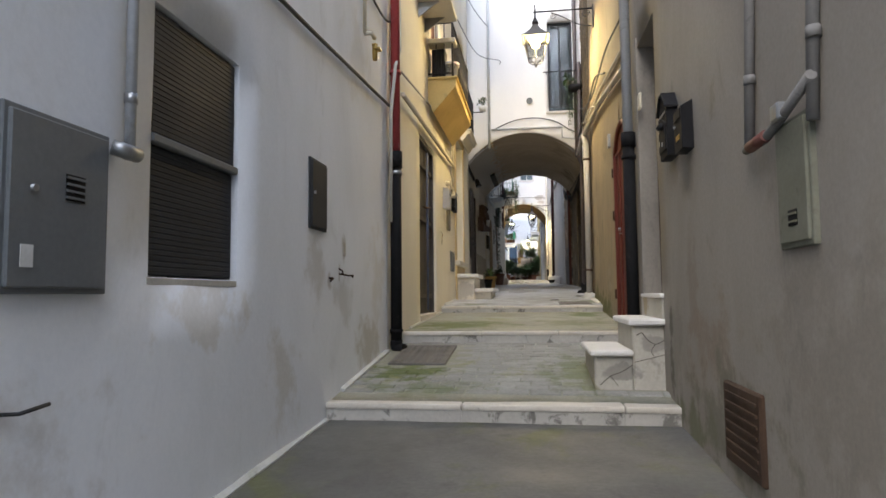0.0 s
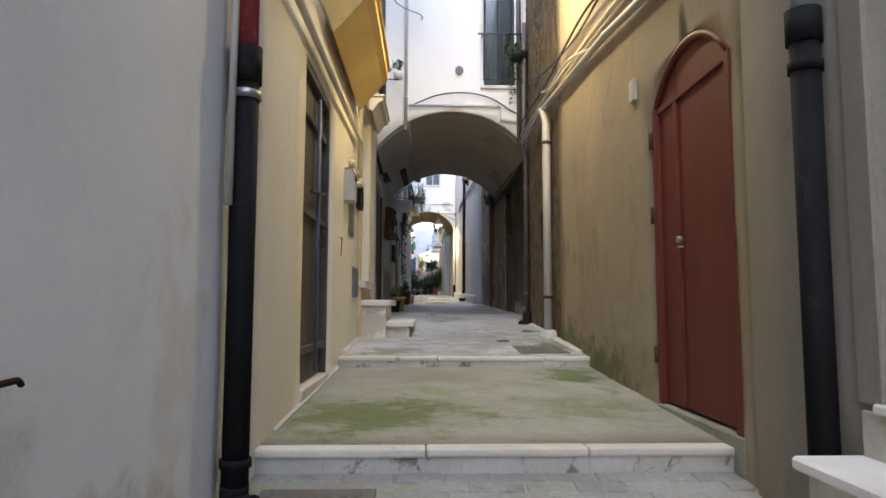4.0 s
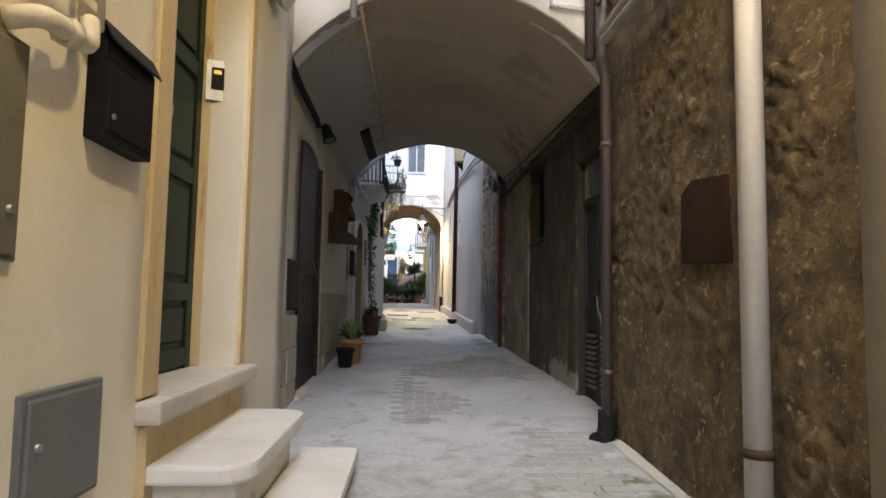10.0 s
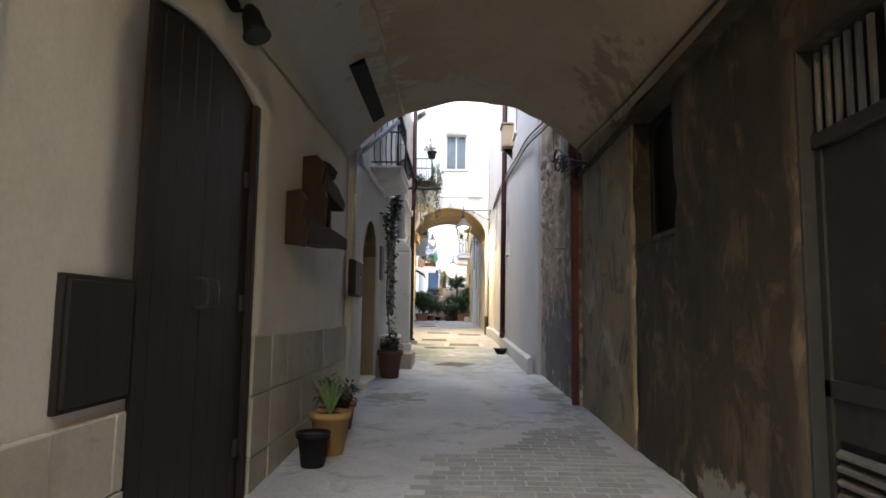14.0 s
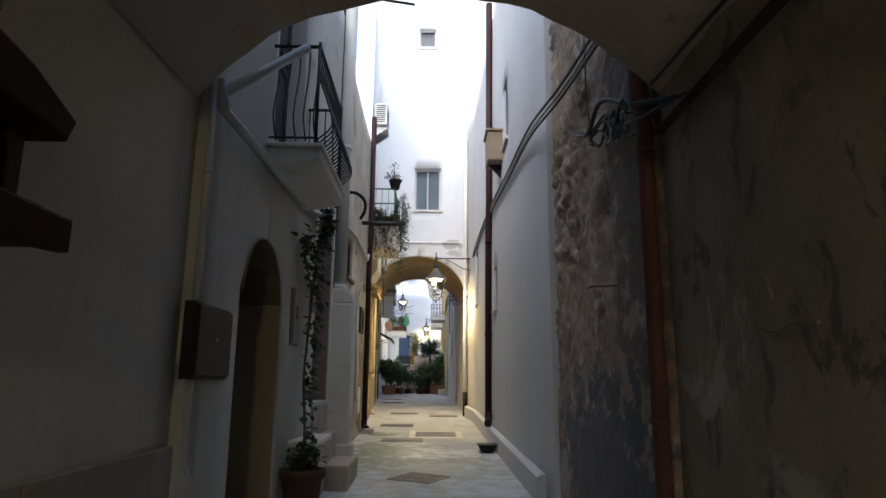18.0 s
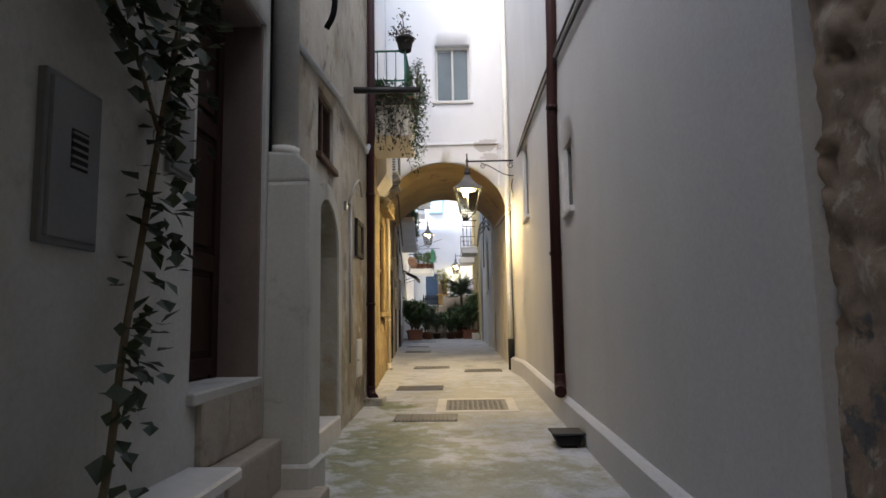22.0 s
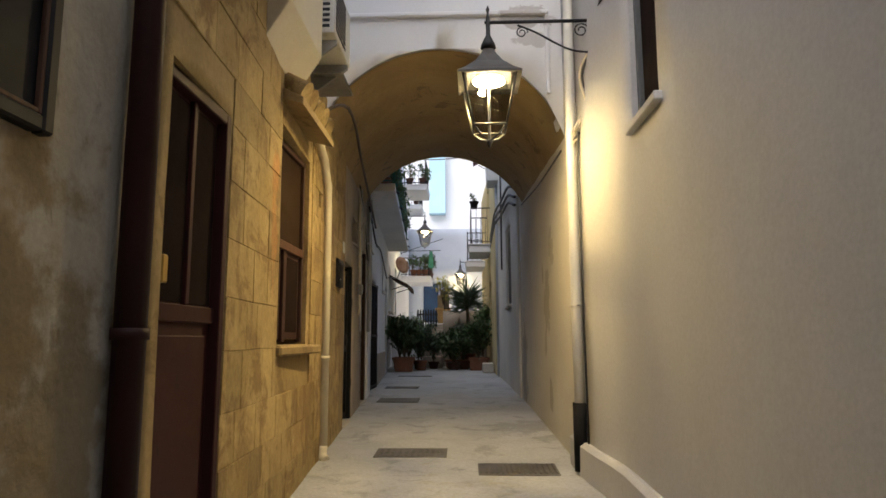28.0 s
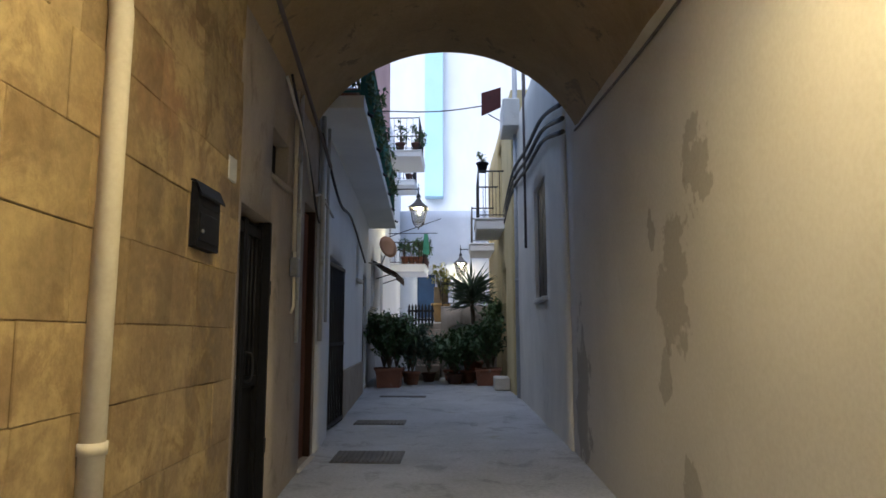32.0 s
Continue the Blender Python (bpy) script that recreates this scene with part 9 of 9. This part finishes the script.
pipe("wall_conduit", [(lx7(39.6) + 0.03, 39.6, 3.4), (lx7(39.6) + 0.03, 39.6, 5.7)], 0.018, GREYPIPE, "thin grey conduit on a pale wall", "conduit")
dish = thing("satellite_dish", (-2.25, 46.8, 4.8), "salmon-coloured satellite dish on a house wall", "satellite dish")
part("reflector", lathe(B(), [(0.02, 0), (0.14, 0.02), (0.24, 0.07), (0.25, 0.08), (0.14, 0.035), (0.02, 0.015)], (-2.25, 46.8, 4.8), 22), CLOTH_P, dish)
dish.children[0].matrix_basis = pose(0.1, 0, 0.38, 75, 0, 48)
part("mast", tube(B(), [(-2.55, 46.8, 4.85), (-2.25, 46.85, 4.83), (-2.1, 46.85, 5.2)], 0.018, 6), STEEL, dish)
aw = thing("door_awning", (-2.4, 48.6, 4.7), "dark sloping awning over a house door", "awning")
part("sheet", prism(B(), [(-2.55, 4.93), (-2.0, 4.66), (-2.0, 4.72), (-2.55, 5.0)], "y", 47.6, 49.6), RUSTDARK, aw, "brown awning sheet")
part("valance", bx(-2.01, 47.6, 4.55, -1.99, 49.6, 4.67), RUSTDARK, aw)
for yy in (48.1, 49.5):
    part("stay", tube(B(), [(-2.55, yy, 4.6), (-2.1, yy, 4.74)], 0.012, 6), IRON, aw)
PUT8 = along(-1, 46, -2.5, 58, -2.9)
window("window_11", PUT8, 47.2, 47.8, 3.9, 5.0, BROWNWOOD, "small brown window in a white wall", panes=1, depth=0.1, sill=STONE)
window("window_12", PUT8, 49.5, 50.2, 3.6, 5.4, DARKGREY, "dark window in a white wall", panes=1, depth=0.1)
window("window_13", PUT8, 52.2, 53.0, 6.3, 8.2, DARKGREY, "dark upper window in a white wall", panes=1, depth=0.1)
b3 = balcony("balcony", -2.72, -1.62, 52.6, 54.6, 5.42, 0.2, 0.7, P_WHITE, IRON, "white balcony with an iron rail full of flower pots", step=0.14)
for yy, xx, zz in ((50.35, -1.75, 8.4), (50.35, -2.2, 8.4), (51.2, -1.75, 8.4), (54.7, -2.3, 8.6)):
    hp = pot("balcony_pot", (xx, yy, zz + 0.02), 0.13, 0.25, POTDARK, "dark pot with plants on a high balcony", "potted plant")
    bush(hp, (xx + 0.04, yy - 0.04, zz + 0.55), (0.28, 0.3, 0.36), 150, 0.11, LEAF, rng, clumps=8)
for i in range(4):
    hp = pot("balcony_pot", (-1.7, 53.0 + 0.42 * i, 5.46), 0.13, 0.25, POTDARK, "dark flower pot on a crowded balcony", "potted plant")
    bush(hp, (-1.66, 53.0 + 0.42 * i, 6.05), (0.26, 0.3, 0.42), 150, 0.11, LEAF, rng, 0.2, clumps=9)
for i in range(3):
    hp = pot("balcony_pot", (-1.82 - 0.22 * i, 52.8, 5.46), 0.13, 0.25, TERRACOTTA, "terracotta flower pot on a balcony", "potted plant")
    bush(hp, (-1.8 - 0.24 * i, 52.7, 6.0), (0.26, 0.3, 0.38), 170, 0.11, LEAF_L if i == 1 else LEAF, rng, clumps=9)
balcony("balcony", -2.72, -1.6, 50.2, 52.0, 8.4, 0.16, 0.95, P_WHITE, IRON, "high white balcony with an iron rail", step=0.16)
balcony("balcony", -2.8, -2.1, 54.5, 56.2, 8.6, 0.16, 0.95, P_WHITE, IRON, "high white balcony with an iron rail", step=0.16)
solid("pink_facade", bx(-3.2, 46.2, 8.6, -2.46, 50.0, 12.2), P_PINK, "pink plastered upper storey of a house", "house", kind="structure")
solid("green_cloth", prism(B(), [(-1.62, 6.35), (-1.5, 6.35), (-1.46, 5.75), (-1.52, 5.7), (-1.66, 5.74)], "y", 52.2, 52.215), CLOTH_G, "green cloth hanging from a line", "laundry")
pipe("laundry_pole", [(-2.75, 52.5, 6.3), (-1.1, 52.1, 6.8)], 0.012, IRON, "thin iron laundry pole", "pole", seg=6)
pipe("laundry_pole", [(-2.75, 52.2, 6.36), (-1.2, 52.2, 6.37)], 0.012, IRON, "thin iron laundry pole", "pole", seg=6)
cable("overhead_line", [(-2.5, 47.2, 8.5), (-1.0, 47.0, 8.4), (0.42, 46.8, 8.5)], 0.014, CABLE, "dark line strung across the lane")
lantern("street_lantern", (-1.66, 50.2, 7.3), (-2.66, 50.2, 7.3), 0.5, "lit street lantern on a wall arm", 18, curl=False)
lantern("street_lantern", (-0.5, 57.0, 6.5), (0.98, 57.2, 6.5), 0.5, "lit street lantern at the lane's end", 14, curl=False)
dd = B()
prism(dd, [(lx7(41.45) - 0.02, 41.45), (lx7(41.45) + 0.03, 41.45), (lx7(44.66) + 0.03, 44.66), (lx7(44.66) - 0.02, 44.66)], "z", 2.0, 2.78, 0.006)
solid("baseboard_dado", dd, P_STONEGREY, "greyish stone dado along a white house wall", "dado", kind="structure")
# right side
w = thing("window_14", (0.6, 41.2, 3.75), "closed dark wooden shutters in a stained wall", "window", kind="structure")
part("shutter", bx(0.62, 40.77, 3.77, 0.66, 41.24, 5.28, bev=0.005), BLACKWOOD, w)
part("shutter", bx(0.62, 41.26, 3.77, 0.66, 41.73, 5.28, bev=0.005), BLACKWOOD, w)
part("window_sill", bx(0.53, 40.7, 3.69, 0.75, 41.8, 3.745, bev=0.012), P_OLDWHITE, w)
for k, off in enumerate((0.0, 0.14, 0.3)):
    cable("wall_cable", [(0.56, 39.0, 5.3 + off), (0.54, 40.5, 5.65 + off), (0.5, 42.0, 5.7 + off), (0.46, 44.0, 5.85 + off), (0.42, 46, 5.5 + off)], 0.026, CABLE, "dark cable drooping along a wall")
pipe("grey_downpipe", [(0.5, 43.8, 2.2), (0.5, 43.8, 8.5)], 0.045, GREYPIPE, "grey downpipe at a house corner", "downpipe", clamps=[(0.5, 43.8, 4.2)])
pipe("grey_downpipe", [(0.54, 42.6, 4.6), (0.54, 42.6, 8.6)], 0.03, MAUVEPIPE, "thin dark pipe on a stained wall", "downpipe")
balcony("balcony", 0.48, -0.16, 45.75, 47.3, 5.62, 0.2, 1.0, P_WHITE, IRON, "white balcony with a tall dark iron rail", step=0.13)
balcony("balcony", 0.44, -0.25, 48.6, 50.2, 5.5, 0.16, 0.9, P_WHITE, IRON, "white balcony with an iron rail", step=0.14)
d18 = thing("balcony_door", (0.5, 46.75, 5.5), "dark balcony door", "door", kind="structure")
panel_leaf(d18, 1, 0.55, 46.32, 47.18, 5.66, 7.38, (5.72, 6.5, 7.32), DARKGREY)
d19 = thing("door_15", (0.5, 46.05, 2.26), "dark brown house door in an ochre wall", "door", kind="structure")
panel_leaf(d19, 1, 0.52, 45.62, 46.48, 2.26, 4.58, (2.32, 3.3, 4.52), BROWNWOOD)
hp = pot("balcony_pot", (-0.02, 45.9, 6.66), 0.12, 0.2, BLACKPAINT, "dark pot hung on a balcony rail", "potted plant")
bush(hp, (-0.02, 45.9, 7.0), (0.15, 0.15, 0.16), 90, 0.07, LEAF, rng)
sb = thing("hanging_shutter", (0.3, 46.0, 8.2), "maroon shutter leaning out from a house", "shutter")
part("leaf", prism(B(), [(-0.04, 7.76), (0.36, 7.94), (0.365, 8.37), (-0.04, 8.25)], "y", 45.5, 45.54, 0.005), MAROON, sb)
part("stay", tube(B(), [(0.45, 45.55, 7.6), (0.1, 45.53, 7.8)], 0.012, 6), IRON, sb)
solid("wall_unit", bx(0.25, 43.3, 6.8, 0.54, 44.1, 7.3, bev=0.02), AC_WHITE, "pale box unit high on a wall", "air conditioner")
solid("stone_bench", bx(0.14, 44.95, G(45.2), 0.43, 45.55, G(45.2) + 0.24, bev=0.02), STONE, "small white stone block seat", "stone block")
# planting at the end of the paving


def sprays(th, base, n, tall, wide, leaves, size, material, rng):
    """Arching stems from a pot with leaves along them, thicker towards their tips."""
    bm, tw, base = B(), B(), Vector(base)
    for k in range(n):
        a, out, h = rng.uniform(0, 2 * math.pi), wide * rng.uniform(0.25, 1.0), tall * rng.uniform(0.55, 1.05)
        d = Vector((math.cos(a), math.sin(a), 0))
        pts = curve_pts([base, base + d * out * 0.3 + Vector((0, 0, h * 0.5)), base + d * out * 0.75 + Vector((0, 0, h * 0.88)), base + d * out + Vector((0, 0, h * rng.uniform(0.8, 1.0)))], 6)
        tube(tw, pts, 0.007, 4)
        for q in range(leaves // n):
            p = pts[min(len(pts) - 1, int(len(pts) * (0.25 + 0.75 * rng.random() ** 0.7)))]
            add_leaf(bm, p + Vector((rng.gauss(0, 0.06), rng.gauss(0, 0.06), rng.gauss(0, 0.06))), rand_dir(rng, 0.25), size * rng.uniform(0.6, 1.35), 0.5)
    part("branchwork", tw, BARK, th)
    part("foliage", bm, material, th)


def potted(x, y, r, h, fr, n, size, material, label, sq=None, mat=None, stems=18):
    p = pot("potted_shrub", (x, y, G(y)), r, h, mat or TERRACOTTA, label, "potted shrub", square=sq)
    sprays(p, (x, y, G(y) + h * 0.9), int(stems * 1.3), fr[2] * 2.0, fr[0] * 1.3, int(n * 1.7), size * 1.1, material, rng)


potted(-1.92, 45.65, 0.2, 0.36, (0.42, 0.45, 0.55), 900, 0.11, LEAF, "large dark leafy shrub in a square terracotta pot", sq=(0.5, 0.45), stems=26)
potted(-1.5, 46.15, 0.16, 0.27, (0.36, 0.42, 0.5), 640, 0.1, LEAF_BLUE, "leafy shrub with bluish leaves in a terracotta pot", stems=20)
potted(-2.12, 46.4, 0.2, 0.34, (0.42, 0.42, 0.62), 760, 0.11, LEAF, "tall leafy shrub in a terracotta pot", stems=22)
potted(-1.62, 46.75, 0.15, 0.24, (0.3, 0.34, 0.5), 460, 0.1, LEAF, "green shrub in a small pot", stems=16)
potted(0.06, 46.1, 0.2, 0.32, (0.4, 0.4, 0.5), 820, 0.1, LEAF, "large leafy shrub in a terracotta trough", sq=(0.5, 0.45), stems=24)
potted(0.2, 46.7, 0.17, 0.32, (0.26, 0.36, 0.75), 620, 0.1, LEAF_L, "slim light green shrub in a terracotta pot", stems=18)
potted(-0.34, 46.7, 0.17, 0.26, (0.34, 0.36, 0.5), 640, 0.1, LEAF, "dark leafy shrub in a terracotta pot", stems=20)
potted(-0.62, 46.35, 0.19, 0.22, (0.42, 0.4, 0.36), 700, 0.1, LEAF, "low dark spreading bush in a dark pot", mat=POTDARK, stems=24)
potted(-1.2, 46.95, 0.15, 0.2, (0.3, 0.32, 0.4), 460, 0.09, LEAF_BLUE, "small bluish bush in a dark pot beside stone stairs", mat=POTDARK, stems=16)
potted(-0.72, 47.3, 0.17, 0.24, (0.34, 0.36, 0.42), 560, 0.1, LEAF, "dark bush in a terracotta pot", stems=20)
potted(-1.95, 47.3, 0.18, 0.28, (0.45, 0.4, 0.6), 600, 0.1, LEAF, "dark bush in a terracotta pot", stems=18)
yu = pot("potted_yucca", (-0.22, 47.5, G(47.5)), 0.22, 0.42, TERRACOTTA, "tall yucca palm with spiky leaves in a terracotta pot", "yucca")
part("trunk", tube(B(), curve_pts([(-0.22, 47.5, 2.5), (-0.2, 47.5, 3.3), (-0.24, 47.5, 4.2)], 5), 0.05, 8), BARK, yu)
bm = B()
for k in range(240):
    v = rand_dir(rng)
    v.z = abs(v.z) * 1.1 - 0.35
    add_leaf(bm, Vector((-0.24, 47.5, 4.25 + rng.uniform(-0.35, 0.12))), v, rng.uniform(0.5, 0.8), 0.07, 0.1)
part("spiky_crown", bm, LEAF_BLUE, yu)
st = thing("far_stairs", (-1.25, 48.4, 2.25), "worn stone stairs rising between plants", "stairs")
for i in range(8):
    part("stair_step", bx(-1.55, 47.35 + i * 0.28, 2.1, -0.99, 50.0, 2.24 + 0.165 * (i + 1), bev=0.012), P_STONEGREY, st)
solid("terrace", bx(-2.7, 48.4, 1.8, -1.56, 57.5, 3.5), P_WHITE, "raised whitewashed terrace at the lane's end", "terrace", kind="structure")
solid("terrace_far", bx(-1.555, 50.05, 1.8, 0.9, 57.5, 3.6), P_WHITE, "raised whitewashed terrace behind an archway", "terrace", kind="structure")
wall("wall_end_arch", across(48.3), -0.98, 0.95, 1.8, 3.95, [(-0.84, -0.14, 2.2, 3.52, 0.34)], P_STONEGREY, "low stained wall with a dark archway at the lane's end", thick=0.3)
solid("terrace_slab", bx(-0.98, 48.61, 3.56, 0.95, 50.04, 3.62), P_OLDWHITE, "terrace slab over a dark archway", "terrace", kind="structure")
tr = thing("terrace_railing", (-0.4, 48.45, 3.95), "thin dark iron railing on a terrace wall", "railing")
for zz in (4.03, 4.5):
    part("rail", tube(B(), [(-0.96, 48.45, zz), (0.3, 48.45, zz)], 0.014, 6), IRON, tr)
for k in range(10):
    part("bar", tube(B(), [(-0.94 + 0.135 * k, 48.45, 3.94), (-0.94 + 0.135 * k, 48.45, 4.5)], 0.008, 5), IRON, tr)
fc = thing("picket_fence", (-1.6, 49.2, 3.6), "black wooden picket fence on a terrace", "fence")
for i in range(8):
    xx = -1.85 + i * 0.085
    part("picket", prism(B(), [(xx, 3.49), (xx + 0.055, 3.49), (xx + 0.055, 3.98), (xx + 0.028, 4.06), (xx, 3.98)], "y", 49.2, 49.225), BLACKWOOD, fc)
for zz in (3.62, 3.84):
    part("rail", bx(-1.87, 49.226, zz, -1.18, 49.26, zz + 0.06), BLACKWOOD, fc)
yb = pot("flowering_bush", (-1.05, 50.5, 3.62), 0.25, 0.5, YELLOWPOT, "bush with yellow-green leaves in an ochre tub", "flowering bush")
LEAF_Y = leafy("leaf_yellow", (0.3, 0.26, 0.04), (0.16, 0.2, 0.05))
bush(yb, (-1.05, 50.4, 4.75), (0.45, 0.4, 0.55), 420, 0.12, LEAF_Y, rng, clumps=16)
solid("yellow_pillar", bx(-1.25, 50.7, 3.62, -0.85, 51.1, 4.6, bev=0.02), P_YELLOW, "short ochre gate pillar", "pillar")
d20 = thing("door_16", (-2.1, 57.55, 4.0), "blue painted door in the end wall", "door", kind="structure")
BLUEDOOR = surface("blue_door_paint", (0.03, 0.07, 0.14), (0.025, 0.055, 0.11), big=2, rough=0.5)
part("leaf", bx(-2.19, 57.6, 3.9, -1.51, 57.65, 5.58, bev=0.005), BLUEDOOR, d20)
# ---- pieces: tufa blocks, wainscot slabs, setts ----
HOLES6 = [(30.9, 31.78, 0, 4.3), (32.92, 34.18, 2.95, 5.02), (34.48, 34.65, 4.37, 4.51)]
W6 = bpy.data.objects["wall_left_6"]
rng = random.Random(8)
z = 1.62
row = 0
while z < 5.35:
    h = rng.uniform(0.24, 0.33)
    y = 30.87 - rng.uniform(0, 0.3)
    while y < 36.38:
        l = rng.uniform(0.22, 0.6)
        spans = [(max(y, 30.87), min(y + l, 36.44))]
        for a, b, c, d in HOLES6:
            if z + h > c and z < d:
                nxt = []
                for p, q in spans:
                    if q <= a or p >= b:
                        nxt.append((p, q))
                    else:
                        if p < a - 0.06:
                            nxt.append((p, a))
                        if q > b + 0.06:
                            nxt.append((b, q))
                spans = nxt
        for p, q in spans:
            if q - p > 0.06 and z > G(p) - 0.3:
                e = rng.uniform(0.007, 0.014)
                bm = bx(lx6((p + q) / 2) - 0.05, p + 0.0007, z + 0.0007, lx6((p + q) / 2) + e, q - 0.0007, z + h - 0.0007, bev=0.0035)
                for v in bm.verts:
                    v.co.x += (lx6(v.co.y) - lx6((p + q) / 2)) + 0.005 * noise.noise(v.co * 6)
                    v.co.z += 0.008 * noise.noise(v.co * 2.5)
                part("stone_block", bm, TUFA, W6)
        y += l
    z += h
    row += 1
W3 = bpy.data.objects["wall_left_3"]
for y0, y1, top in ((15.26, 16.3, 2.14), (17.92, 21.7, 2.39)):
    y = y0
    while y < y1 - 0.05:
        l = min(rng.uniform(0.38, 0.62), y1 - y)
        zz = 1.2
        for k in range(3):
            hh = (top - zz) / (3 - k)
            part("wainscot_slab", bx(-1.66, y + 0.003, zz + 0.003, -1.588 + rng.uniform(-0.004, 0.004), y + l - 0.003, zz + hh - 0.003, bev=0.006), WAINS, W3)
            zz += hh
        y += l
y = 4.92 + 0.16
k = 0
while y < 7.17:
    x = -1.56 + (0.13 if k % 2 else 0)
    while x < 1.0:
        l = 0.255 * rng.uniform(0.94, 1.06)
        inside = (-1.5 < x + l and x < -0.83 and 6.08 < y + 0.13 and y < 7.1) or (x + l > 0.44 and 5.1 < y < 6.2)
        if not inside:
            zc = G(y + 0.06)
            bm = bx(x + 0.004, y + 0.004, zc - 0.06, min(x + l, 1.02) - 0.004, y + 0.126, zc + rng.uniform(-0.006, 0.003), bev=0.008)
            for v in bm.verts:
                v.co.z += (v.co.y - y - 0.06) * 0.1
            part("sett", bm, SETT, SETTS)
        x += l
    y += 0.13
    k += 1

# worn courses of setts that show through the upper paving
UPPER = bpy.data.objects["pavement_upper"]
rng = random.Random(77)
y, k = 12.35, 0
while y < 21.0:
    x = -0.62 + (0.12 if k % 2 else 0.0) + 0.25 * noise.noise(Vector((y * 0.4, 0, 9)))
    while x < 0.98:
        l = 0.24 * rng.uniform(0.92, 1.08)
        if noise.noise(Vector((x * 0.9, y * 0.55, 3.3))) + 0.35 * noise.noise(Vector((x * 3, y * 3, 1))) > 0.26:
            bm = bx(x + 0.005, y + 0.005, -0.03, x + l - 0.005, y + 0.115, 0.0, bev=0.006)
            lift = rng.uniform(0.002, 0.005)
            for v in bm.verts:
                v.co.z += G(v.co.y) + 0.008 * noise.noise(Vector((v.co.x, v.co.y, 0)) * 1.3) + lift
            part("sett", bm, SETT_W, UPPER)
        x += l
    y += 0.12
    k += 1
